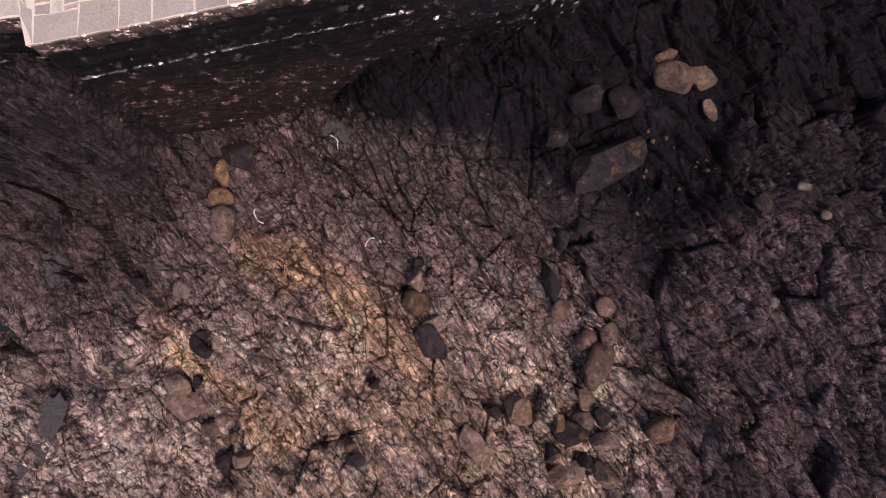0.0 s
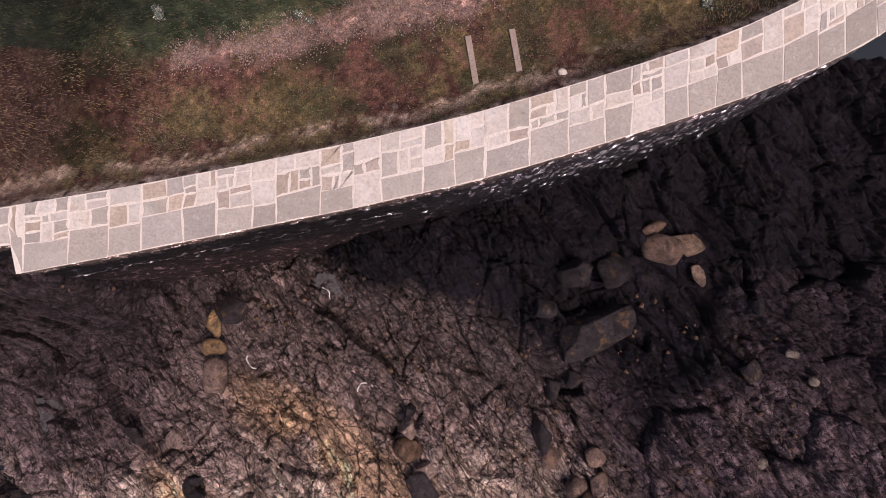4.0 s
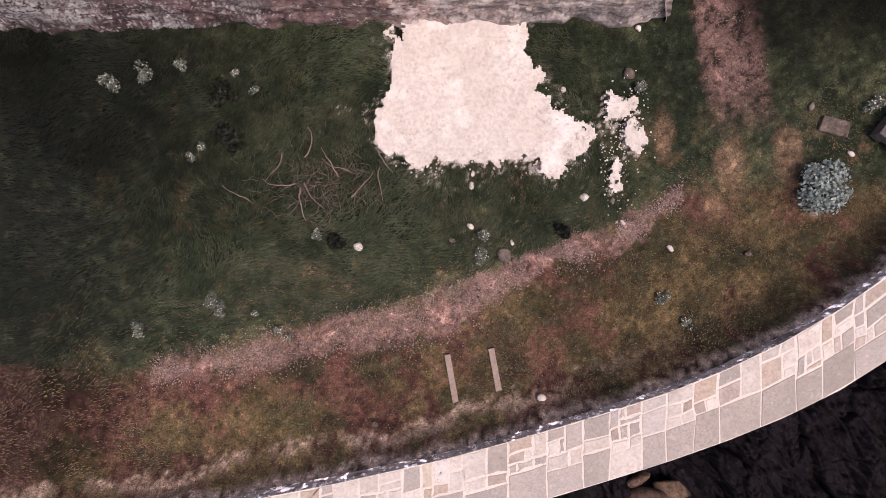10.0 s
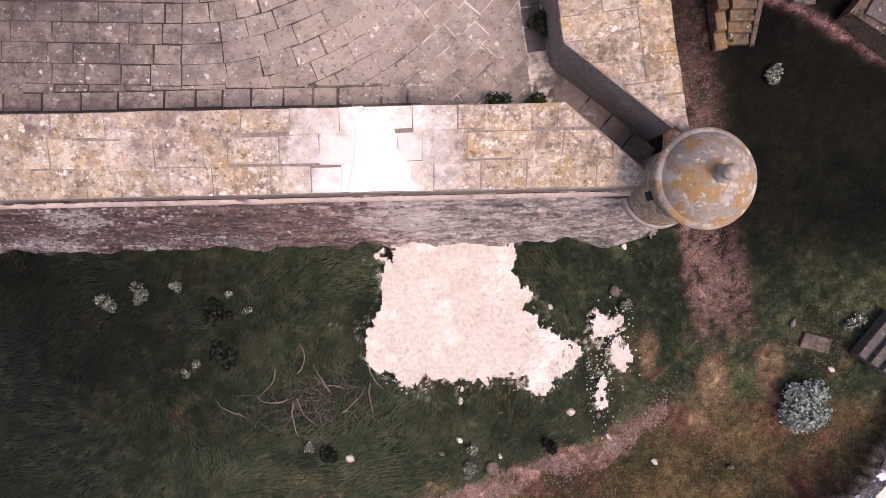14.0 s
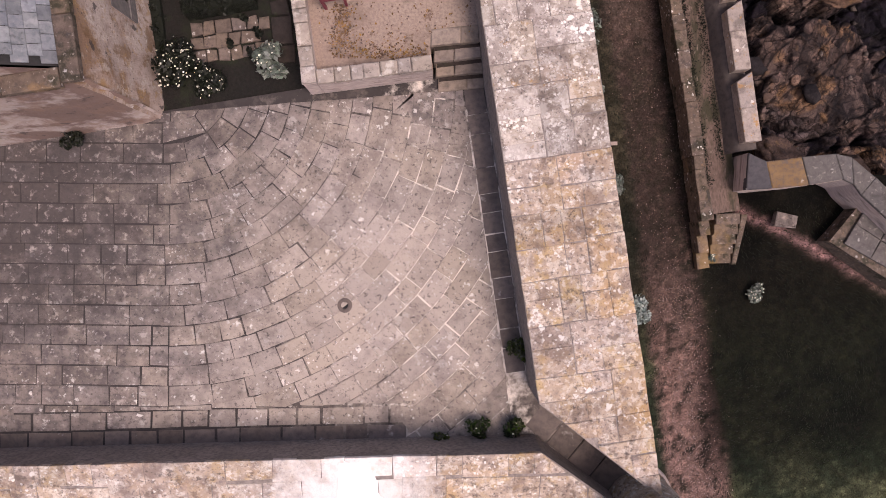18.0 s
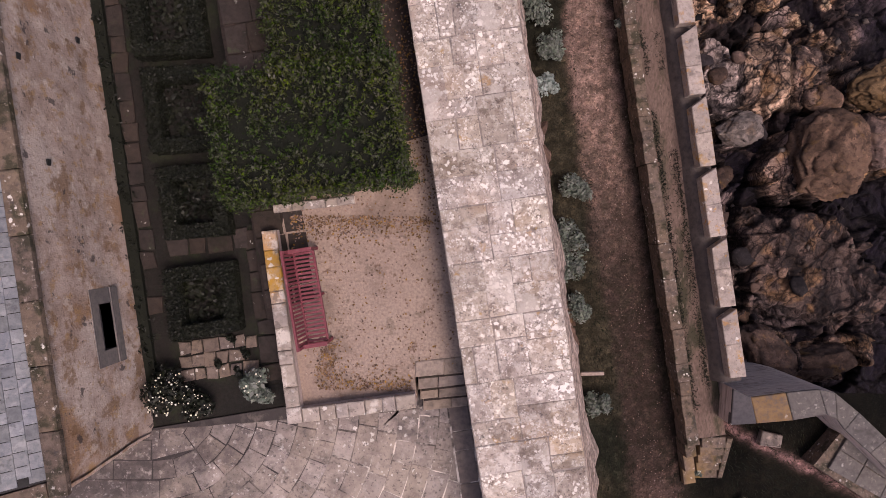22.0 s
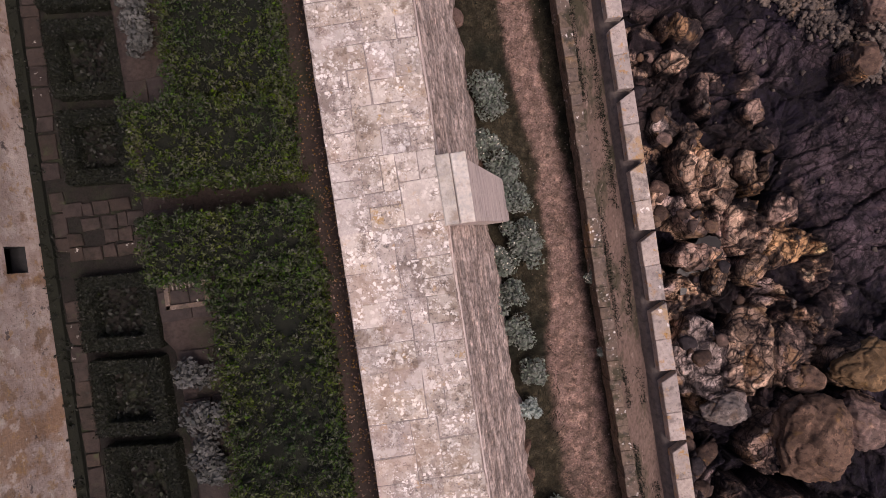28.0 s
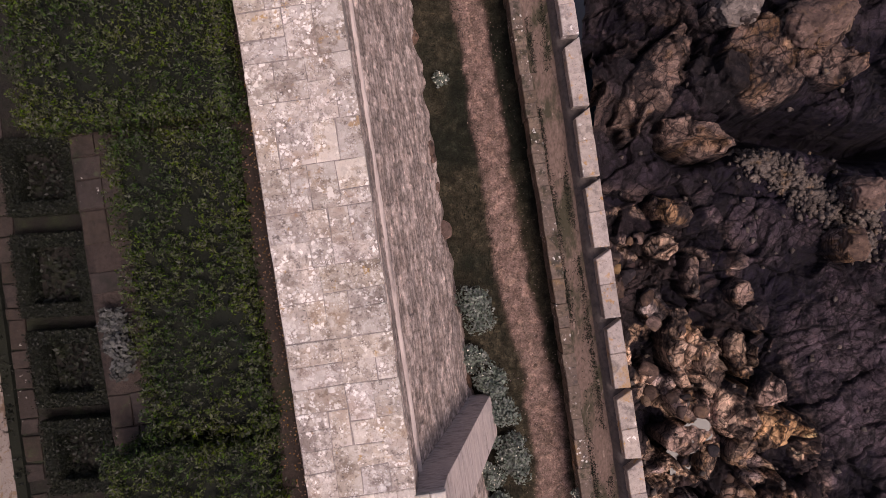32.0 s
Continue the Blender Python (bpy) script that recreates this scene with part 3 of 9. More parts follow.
def rw_of(X, Y):
    dx, dy = X - R0.x, Y - R0.y
    return dx * RD.x + dy * RD.y, dx * RN.x + dy * RN.y


# the sea wall's coping, inner and outer edge, from west to east
SEA_IN = [(-17.0, 5.9), (-10.70, 6.95), (-10.52, 6.99), (-7.56, 7.54), (-4.53, 8.16), (-1.53, 8.83), (1.42, 9.58), (2.88, 10.02), (4.34, 10.48), (5.79, 10.96), (7.24, 11.47), (8.69, 12.08), (10.14, 12.80), (11.59, 13.68), (13.05, 14.75), (14.7, 16.6), (15.9, 20.0), (16.1, 24.0)]
SEA_OUT = [(-17.0, 5.05), (-10.70, 5.90), (-10.52, 5.13), (-7.52, 5.76), (-4.49, 6.43), (-1.5, 7.08), (1.46, 7.80), (2.92, 8.23), (4.37, 8.70), (5.82, 9.18), (7.27, 9.68), (8.72, 10.22), (10.17, 10.84), (11.62, 11.58), (13.2, 12.62), (16.0, 15.4), (17.6, 19.6), (18.0, 24.0)]


def cap_z(x, y=0.0):
    return 0.45 + 0.52 * smooth_step(x, -12.0, 8.0)


def ground_z(X, Y):
    s, w = rw_of(X, Y)
    z = -0.35 - 0.35 * smooth_step(-X, -4.0, 4.0) * smooth_step(-Y, -17.5, -13.5) + 0.32 * smooth_step(Y, 21.0, 27.0) + 0.10 * smooth_step(Y, 27.0, 42.0) + 0.25 * smooth_step(Y, 17.0, 21.5) * smooth_step(-X, -5.0, 3.0)
    bank = np.interp(X, [p[0] for p in SEA_IN], [p[1] for p in SEA_IN])
    z = z + (0.50 + 0.12 * smooth_step(X, 3.0, 9.0) + 0.25 * (1 - smooth_step(Y - bank, 0.0, 0.45))) * (1 - smooth_step(Y - bank, 0.1, 1.3)) * smooth_step(-Y, -17.0, -15.0)
    return z + 0.35 * smooth_step(X, 10.2, 11.2) * smooth_step(Y, 26.6, 28.4) * smooth_step(-Y, -34, -30)


COURT_Z, TERRACE_Z, GARDEN_Z = 5.35, 5.80, 5.30


def along(line, t):
    """A point at the fraction t of a line of equal-numbered knots."""
    k = min(int(t), len(line) - 2)
    f = t - k
    return Vector(line[k]) * (1 - f) + Vector(line[k + 1]) * f


# ---- sea and shore ----
ext = [(-2500, -2500, -9.4), (2500, -2500, -9.4), (2500, 2500, -9.4), (-2500, 2500, -9.4)]
structure("sea", mesh_from("sea", ext, [(0, 1, 2, 3)]), M_SEA, "dark calm sea water round the rocks", "water")


def rock_relief(X, Y, angle, k, size):
    """Fractured strata: long rough ribs with smooth troughs between, tilted blocks in four sizes, and two families of joints."""
    bend = 0.35 * (fractal(X * 0.12, Y * 0.12, k + 90, 2) - 0.5)
    ca, sa = np.cos(angle + bend), np.sin(angle + bend)
    wx, wy = X + 0.45 * (fractal(X * 0.7, Y * 0.7, k + 40) - 0.5), Y + 0.45 * (fractal(X * 0.7, Y * 0.7, k + 50) - 0.5)
    U, V = wx * ca + wy * sa, -wx * sa + wy * ca
    rib = smooth_step(fractal(U / (5.5 * size) + 3, V / (1.7 * size), k + 30, 4), 0.40, 0.54)
    h = 0.55 * size * (rib - 0.5)
    rough_f = 0.55 + 0.45 * rib
    tone = 0.55 * (rib - 0.75)
    edge_all = np.ones(X.shape)
    for i, (su, sv, hi, tilt, crack, wid) in enumerate(((4.4, 1.6, 0.55, 0.42, 0.28, 0.05), (1.7, 0.62, 0.28, 0.55, 0.17, 0.08), (0.70, 0.30, 0.13, 0.6, 0.085, 0.12), (0.32, 0.15, 0.035, 0.35, 0.03, 0.18))):
        su, sv = su * size, sv * size
        fade = 1.0 if i == 0 else rough_f * smooth_step(fractal(X * 0.45, Y * 0.45, k + 97 + i, 3), 0.24, 0.52)
        edge, r1, r2, r3, ox, oy = cells(U / su + 3.1 * i, V / sv, k + 10 * i)
        h = h + fade * (hi * size * (r1 - 0.5) + tilt * sv * ((r2 - 0.5) * ox * 2.4 + (r3 - 0.5) * oy * 2.4) - crack * size * (1 - smooth_step(edge, 0.0, wid)))
        tone = tone + (r2 - 0.5) * (0.4, 0.45, 0.45, 0.4)[i] * fade
        edge_all = np.minimum(edge_all, smooth_step(edge, 0.0, wid * 0.8) + (0.0, 0.1, 0.35, 0.6)[i] + (1 - fade))
    # joints: long open cracks along the strata and shorter ones across
    for q, (a, b, gap, run, depth) in enumerate(((U, V, 0.62, 3.0, 0.16), (U, V, 0.27, 1.3, 0.07), (V, U + 0.4 * V, 0.95, 1.5, 0.12), (V, U - 0.3 * V, 0.40, 0.7, 0.06))):
        wave = b / (gap * size) + 0.7 * (fractal(a * 0.5 / size, b * 0.3 / size, k + 200 + q, 3) - 0.5) * 2
        row = np.floor(wave)
        near = np.abs(wave - row - 0.5 + 0.5 * (hash2(row, row * 0.3, k + 210 + q) - 0.5)) * gap * size
        on = smooth_step(value_noise(a / (run * size) + 7.1 * hash2(row, row + 2.0, k + 220 + q), row * 1.7, k + 230 + q), 0.42, 0.52) * rough_f
        cut = (1 - smooth_step(near, 0.015, 0.06)) * on
        h = h - depth * size * cut
        edge_all = np.minimum(edge_all, 1 - 0.85 * cut)
    # bedding: long narrow ledges, each at its own height
    for th, ln, amp in ((0.42, 2.2, 0.16), (0.17, 0.9, 0.08)):
        row = np.floor(V / (th * size) + 0.5 * fractal(U * 0.4, V * 0.4, k + 60))
        col = np.floor(U / (ln * size) + 5 * hash2(row, row * 0.7, k + 61))
        h = h + rough_f * amp * size * (hash2(row, col, k + 62) - 0.5) * smooth_step(fractal(X * 0.3, Y * 0.3, k + 95, 3), 0.3, 0.5)
        tone = tone + 0.3 * (hash2(row, col, k + 63) - 0.5) * rough_f
    h = h + 0.30 * size * (fractal(X * 0.8, Y * 0.8, k + 70) - 0.5) + 0.05 * rough_f * (fractal(X * 5, Y * 5, k + 80, 4) - 0.5)
    tone = tone + 0.4 * (fractal(X * 3, Y * 3, k + 85, 4) - 0.5)
    return h, tone, np.clip(edge_all, 0, 1), rib


def block_relief(X, Y, slope, sizes, k):
    """Broken blocks in three sizes, each tilted its own way: height of all, height of the smaller ones, tone, and how far from a crack."""
    gx, gy = X + 0.5 * (fractal(X * 1.5, Y * 1.5, k - 18) - 0.5), Y + 0.5 * (fractal(X * 1.5, Y * 1.5, k - 15) - 0.5)
    ca, sa = math.cos(math.atan(slope)), math.sin(math.atan(slope))
    whole, small, tone, gap = np.zeros(X.shape), np.zeros(X.shape), np.zeros(X.shape), np.ones(X.shape)
    for i, (sx, sy, hi, tilt, wid) in enumerate(sizes):
        e_, r1, r2, r3, ox, oy = cells((gx * ca + gy * sa) / sx, (gy * ca - gx * sa) / sy, k + 9 * i)
        piece = hi * (r1 - 0.5) + tilt * sy * ((r2 - 0.5) * ox + (r3 - 0.5) * oy) * 1.6 - 0.35 * hi * (1 - smooth_step(e_, 0, wid))
        whole += piece
        small += piece if i else 0
        tone += 0.7 * (r2 - 0.5)
        gap = np.minimum(gap, smooth_step(e_, 0, wid) + (0.0, 0.1, 0.35)[i])
    return whole, small, tone, gap


def height_at(grid, x, y):
    x0, y0, step, zz = grid
    j, i = int((x - x0) / step), int((y - y0) / step)
    return float(zz[min(max(i, 0), zz.shape[0] - 1), min(max(j, 0), zz.shape[1] - 1)])


def shore_base(X, Y):
    z = -8.15 + 2.6 * smooth_step(X + 0.25 * Y, 4.0, 12.0) + 3.4 * smooth_step(Y - 0.12 * X, 3.0, 6.2) * smooth_step(X, -4.6, -1.5) * smooth_step(-X, -11, -4)
    z = z + 6.3 * smooth_step(-X - 0.25 * (5.0 - Y), 10.3, 11.3) * smooth_step(Y, 1.6, 5.4)
    z = z + 2.3 * np.exp(-((X - 4.5) / 3.5) ** 2 - ((Y - 3.8) / 2.6) ** 2) - 0.5 * smooth_step(-Y, -1.0, 6.0) * smooth_step(-X, 2.0, 12.0)
    return z - 0.9 * np.exp(-((X - 5.2) ** 2 + (Y - 7.2) ** 2) / 3.5)


def mix3(a, b, f):
    return a * (1 - f[..., None]) + b * f[..., None]


def rock_tone(tone, edge, warm, blackened, pale, X, Y, violet=0.0):
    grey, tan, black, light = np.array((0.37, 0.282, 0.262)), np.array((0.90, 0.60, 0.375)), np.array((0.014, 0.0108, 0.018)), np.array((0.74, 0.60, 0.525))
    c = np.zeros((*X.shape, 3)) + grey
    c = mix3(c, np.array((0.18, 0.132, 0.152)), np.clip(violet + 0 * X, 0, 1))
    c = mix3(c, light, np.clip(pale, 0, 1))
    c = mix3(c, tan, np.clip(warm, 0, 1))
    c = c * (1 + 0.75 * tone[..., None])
    c = mix3(c, black, np.clip(blackened, 0, 1))
    # cracks are darkened in the colour too, as shade would darken them
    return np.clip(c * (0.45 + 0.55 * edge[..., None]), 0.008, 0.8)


STEP = 0.046
X, Y = np.meshgrid(np.arange(-19, 19, STEP), np.arange(-12.5, 13.5, STEP), indexing="xy")
h, tone, edge, rib = rock_relief(X, Y, radians(-52), 3, 0.95)
hb, hs, tb, eb = block_relief(X, Y, -0.9, ((2.8, 1.3, 0.40, 0.5, 0.05), (1.15, 0.62, 0.22, 0.6, 0.06), (0.52, 0.32, 0.10, 0.6, 0.08)), 340)
h, tone, edge = 0.85 * h + 0.45 * hb, 0.6 * tone + 0.5 * tb, np.minimum(edge, eb + 0.15)
sea_out_y = np.interp(X, [p[0] for p in SEA_OUT], [p[1] for p in SEA_OUT])
calm = 1 - 0.85 * np.exp(-((X + 8.2) / 1.5) ** 2 - ((Y - 2.0) / 2.6) ** 2)
Z = shore_base(X, Y) + 1.1 * h * calm
n1, n2 = fractal(X * 0.45, Y * 0.45, 21), fractal(X * 1.7, Y * 1.7, 22)
band = np.exp(-((Y + 0.63 * X + 4.2 + 1.2 * (n1 - 0.5)) / 1.1) ** 2) * smooth_step(-Y, -1.6, 0.2) * smooth_step(-X, -1.5, 1.0) * smooth_step(X, -8.6, -6.8)
band = band + 0.7 * np.exp(-((Y + 0.75 * X + 12.2 + 1.2 * (n1 - 0.5)) / 0.9) ** 2) * smooth_step(X, -12.0, -10.0) * smooth_step(-X, 4.0, 6.5)
low = np.exp(-((Y + 7.5) / 3.2) ** 2) * np.exp(-((X - 0.0) / 7.0) ** 2)
warm = (0.6 + 0.4 * rib) * np.clip(1.5 * band + 0.6 * low, 0, 1) * smooth_step(n1 + 0.7 * n2, 0.46, 0.78)
pale = 2.2 * smooth_step(-Y - 0.08 * np.abs(X - 0.0) + 3.0 * (n1 - 0.5), 0.8, 5.0) * smooth_step(n2 + 0.3 * n1, 0.35, 0.75) * smooth_step(-X, -10.5, -6.0)
# rock turns blacker towards the sea wall and in the east
blackened = smooth_step(Y - 0.0 * X + 3 * (n1 - 0.5) + 0.30 * X, 3.4, 6.2) * 0.97 + 0.45 * smooth_step(X + 2 * (n2 - 0.5), 6.0, 9.0) * smooth_step(Y + 0.3 * X, -1.0, 3.0)
blackened = blackened + 0.5 * smooth_step(Y, -2.0, 4.0) + 0.35 * np.exp(-((X - 5.5) / 3.0) ** 2 - ((Y - 1.0) / 2.4) ** 2) + 0.25 * smooth_step(-X, 9.5, 12.0) * smooth_step(Y, -4.0, 0.0)
blackened = blackened * (1 - 0.6 * smooth_step(X + 1.5 * (n2 - 0.5), 9.0, 12.0) * smooth_step(-Y, -8.0, -5.0))
SHORE = (-19.0, -12.5, STEP, Z)
me = grid_mesh("rock_shore", X, Y, Z, keep=(Y < sea_out_y + 1.2)[:-1, :-1], colours=rock_tone(tone, edge, warm, blackened, pale * (0.3 + 0.7 * rib), X, Y, np.maximum(0.9 * smooth_step(X + 0.4 * Y + 3 * (n1 - 0.5), 3.5, 8.5), 0.7 * smooth_step(-X + 0.3 * Y, 8.5, 12.0))))
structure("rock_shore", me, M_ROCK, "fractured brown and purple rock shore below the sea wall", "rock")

# masses of the cliff: x, y, half length, half width, turn, tone
BANK_STONES = [
    (10.67, 45.24, 0.46, 0.83, 10, "brown"), (11.42, 44.70, 0.37, 0.83, 5, "tan"), (12.52, 45.27, 0.28, 0.46, 0, "orange"), (12.00, 43.60, 0.65, 0.65, 30, "brown"), (13.12, 43.62, 0.46, 0.46, 0, "brown"),
    (13.50, 42.88, 1.02, 0.50, 12, "orange"), (12.59, 42.04, 0.37, 0.46, 0, "tan"), (11.52, 41.75, 0.41, 0.52, -15, "tan"), (10.70, 43.59, 0.46, 0.37, 0, "brown"), (10.50, 45.65, 0.44, 1.02, 12, "tan"),
    (11.25, 45.10, 0.44, 0.78, 15, "tan"), (12.28, 43.54, 0.52, 0.78, 0, "tan"), (10.88, 47.87, 0.33, 0.52, 10, "brown"), (12.59, 47.24, 0.33, 0.37, 0, "brown"), (13.53, 44.11, 0.46, 0.56, 10, "brown"),
]
SLAB_STONES = [
    (10.98, 39.06, 0.83, 1.21, 10, "pale"), (12.43, 39.26, 0.71, 1.30, -6, "tan"), (13.85, 39.56, 0.56, 1.11, -8, "brown"), (11.57, 37.58, 0.74, 0.46, 10, "pale"), (14.25, 38.54, 0.52, 0.37, 0, "brown"),
    (16.10, 39.03, 0.85, 0.71, 20, "tan"), (14.29, 36.68, 1.05, 1.15, -30, "brown"), (16.05, 37.16, 0.83, 0.78, 10, "brown"), (15.98, 36.32, 0.59, 0.28, 15, "orange"), (13.09, 36.20, 0.52, 0.65, -40, "brown"),
    (12.28, 34.32, 0.46, 0.74, 25, "brown"), (12.55, 30.29, 0.89, 0.60, -35, "tan"), (14.50, 30.04, 1.02, 0.56, 10, "brown"), (15.46, 30.33, 0.52, 0.56, 0, "brown"), (14.1, 33.1, 2.0, 1.25, -28, "umber"),
]
GULLY_STONES = [
    (10.81, 52.49, 0.93, 0.48, -15, "brown"), (12.49, 45.45, 0.37, 0.48, 0, "tan"), (10.77, 42.50, 0.74, 0.37, 10, "brown"), (16.08, 49.04, 0.48, 0.48, 0, "brown"), (16.48, 50.71, 0.48, 0.56, 0, "brown"),
    (14.64, 56.31, 0.93, 0.74, 20, "tan"), (9.47, 54.38, 0.62, 1.60, -32, "brown"), (12.89, 54.99, 1.11, 1.21, 10, "brown"), (11.42, 54.41, 0.78, 0.74, 0, "dark"), (12.03, 56.64, 0.74, 0.46, 0, "pale"),
    (15.21, 55.02, 0.93, 0.56, 0, "brown"), (9.9, 48.9, 0.5, 0.34, 20, "tan"), (9.6, 46.9, 0.34, 0.5, 0, "pale"), (10.2, 50.1, 0.62, 0.4, -30, "brown"),
]
STEP = 0.04
X, Y = np.meshgrid(np.arange(7.4, 22, STEP), np.arange(27.2, 59.6, STEP), indexing="xy")
h, tone, edge, rib = rock_relief(X, Y, radians(62), 103, 1.0)
s, w = rw_of(X, Y)
n1, n2 = fractal(X * 0.4, Y * 0.4, 121), fractal(X * 1.5, Y * 1.5, 122)
# broken blocks close under the wall, smooth black rock farther out
near = smooth_step(12.9 + 1.9 * np.exp(-((Y - 41.0) / 4.0) ** 2) - w + 4.0 * (n1 - 0.5), 0.0, 1.4) * (1 - 0.9 * smooth_step(Y, 50.2, 51.2) * smooth_step(-Y, -53.2, -52.2))
hb, hs, tb, eb = block_relief(X, Y, 0.43, ((2.6, 1.9, 0.8, 0.85, 0.04), (1.2, 0.95, 0.45, 0.95, 0.05), (0.6, 0.46, 0.15, 0.8, 0.07)), 140)
h = near * (0.75 * hb + 0.2 * h) + (1 - near) * (0.14 * h + 0.34 * hb + 0.6 * (fractal(X * 0.9, Y * 0.9, 131, 5) - 0.5))
tone, edge = near * (tb + 0.5 * tone) + (1 - near) * (0.7 * tb + 0.2 * tone), near * np.minimum(eb, edge + 0.3) + (1 - near) * np.minimum(eb, edge + 0.5)
Z = -3.1 + h + 0.9 * smooth_step(-w, -9.5, -7.3)
# broad worn slabs that stand out of the broken rock
plate = np.zeros(X.shape)
for px, py, rx, ry, turn in ((14.4, 32.6, 2.5, 1.7, -25), (9.8, 53.9, 2.3, 0.9, -25), (13.0, 54.4, 2.3, 1.0, 10), (14.2, 36.4, 1.6, 1.2, 15), (11.4, 39.2, 1.2, 1.0, 5), (13.2, 39.3, 1.3, 1.2, 5)):
    ca, sa = math.cos(radians(turn)), math.sin(radians(turn))
    r_ = np.hypot(((X - px) * ca + (Y - py) * sa) / rx, ((Y - py) * ca - (X - px) * sa) / ry) + 0.55 * (n2 - 0.5) + 0.35 * (fractal(X * 4, Y * 4, 127) - 0.5)
    plate = np.maximum(plate, smooth_step(1.08 - r_, 0.0, 0.14) * (0.75 + 0.5 * np.clip(1 - r_, 0, 1)))
pl = np.clip(plate, 0, 1)
Z = Z * (1 - pl) + pl * (-2.7 + 0.38 * (h - 0.6 * near * hb) + 0.10 * near * hb + 0.5 * plate)
tone, edge = tone * (1 - 0.4 * pl), edge * (1 - pl) + pl * np.minimum(1.0, edge + 0.25)
# a carved gully; its black shade goes into the colour as well
gully = np.exp(-((Y - 52.7 - 0.3 * np.sin(X)) / 0.55) ** 2) * smooth_step(X, 9.4, 11.0)
Z -= 2.6 * gully
slabs = np.exp(-((Y - 39.6) / 1.5) ** 2) + np.exp(-((Y - 33.0) / 1.6) ** 2) + np.exp(-((Y - 54.0) / 1.3) ** 2) + 0.6 * np.exp(-((Y - 44.5) / 3.0) ** 2)
warm = near * smooth_step(n1 + 0.6 * n2 + 0.25 * slabs, 0.74, 0.98) * 0.75
blackened = (1 - near) * (0.66 + 0.2 * n2) + near * smooth_step(n2 + 0.5 * (n1 - 0.5) - 0.14 * slabs, 0.36, 0.46) * 0.96 + gully
# low rock painted black: tidal growth together with the shade of the hollows
blackened = blackened + 0.8 * smooth_step(-3.05 - Z, 0.0, 0.45)
blackened = np.maximum(blackened, 0.10 + 0.35 * n2) + 0.5 * smooth_step(-Y, -36.5, -34.5)
blackened = np.maximum(blackened, 0.92 * smooth_step(Y + 0.5 * (n2 - 0.5), 50.2, 51.0) * smooth_step(w, 7.4, 8.6))
blackened = blackened * (1 - 0.7 * pl) + pl * (0.15 + 0.15 * smooth_step(-Y, -37.0, -35.0) + 0.55 * smooth_step(Y, 51.0, 53.0))
warm = np.clip(warm * (1 - 0.5 * pl) + 0.2 * pl * smooth_step(n2, 0.42, 0.62), 0, 1)
cliff_c = rock_tone(tone, edge, warm, blackened, near * slabs * 0.22, X, Y, 0.8 * (1 - near))
# the named masses stand out of it as fractured blocks, cracked round their feet, with contact shade painted there
TINT = {"orange": (0.66, 0.40, 0.20), "tan": (0.53, 0.37, 0.265), "brown": (0.39, 0.27, 0.215), "umber": (0.20, 0.142, 0.122), "pale": (0.48, 0.395, 0.36), "dark": (0.05, 0.04, 0.045)}
n4, n5 = fractal(X * 3.4, Y * 3.4, 151), fractal(X * 0.9, Y * 0.9, 152)
rk = random.Random(8)
for px, py, sx, sy, turn, tint in BANK_STONES + SLAB_STONES + GULLY_STONES:
    ca, sa = math.cos(radians(turn)), math.sin(radians(turn))
    u, v = ((X - px) * ca + (Y - py) * sa + 0.4 * (n2 - 0.5)) / (1.22 * sx), ((Y - py) * ca - (X - px) * sa + 0.4 * (n5 - 0.5)) / (1.22 * sy)
    r_ = np.maximum(np.maximum(np.abs(u), np.abs(v)), 0.72 * (np.abs(u) + np.abs(v))) + 0.4 * (n2 - 0.5) + 0.3 * (n4 - 0.5)
    up = 0.20 + 0.34 * min(sx, sy)
    top = -2.75 + up * (0.95 - 0.30 * np.clip(r_, 0, 2) ** 4) + rk.uniform(-0.25, 0.25) * u + rk.uniform(-0.25, 0.25) * v + 0.62 * hs * min(1.0, 0.8 / min(sx, sy)) + 0.2 * (n4 - 0.5)
    on = smooth_step(1.06 - r_, 0.0, 0.10)
    Z = Z * (1 - on) + on * np.maximum(Z + 0.1, top)
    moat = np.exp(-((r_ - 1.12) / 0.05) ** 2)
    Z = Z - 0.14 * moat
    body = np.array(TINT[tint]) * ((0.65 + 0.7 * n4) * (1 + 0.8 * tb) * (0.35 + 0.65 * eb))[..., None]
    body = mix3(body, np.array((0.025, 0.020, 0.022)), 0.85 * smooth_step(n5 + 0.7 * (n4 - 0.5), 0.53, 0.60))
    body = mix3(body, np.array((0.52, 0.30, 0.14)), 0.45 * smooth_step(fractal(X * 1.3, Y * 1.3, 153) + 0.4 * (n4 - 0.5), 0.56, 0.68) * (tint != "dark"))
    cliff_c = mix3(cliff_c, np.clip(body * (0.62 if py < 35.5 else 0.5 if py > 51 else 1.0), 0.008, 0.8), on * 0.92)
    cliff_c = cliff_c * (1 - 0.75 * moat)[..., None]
CLIFF = (7.4, 27.2, STEP, Z)
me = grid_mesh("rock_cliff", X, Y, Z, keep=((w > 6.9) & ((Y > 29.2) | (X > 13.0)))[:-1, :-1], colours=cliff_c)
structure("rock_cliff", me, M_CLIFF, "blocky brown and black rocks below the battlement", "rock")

# ---- land sheet between the walls ----
STEP = 0.08
X, Y = np.meshgrid(np.arange(-20, 16.6, STEP), np.arange(4.6, 64, STEP), indexing="xy")
Z = ground_z(X, Y) + 0.05 * (fractal(X * 1.3, Y * 1.3, 61) - 0.5) + 0.03 * (fractal(X * 6, Y * 6, 62, 3) - 0.5)
mid_y = np.interp(X, [p[0] for p in SEA_IN], [p[1] - 0.5 for p in SEA_IN])
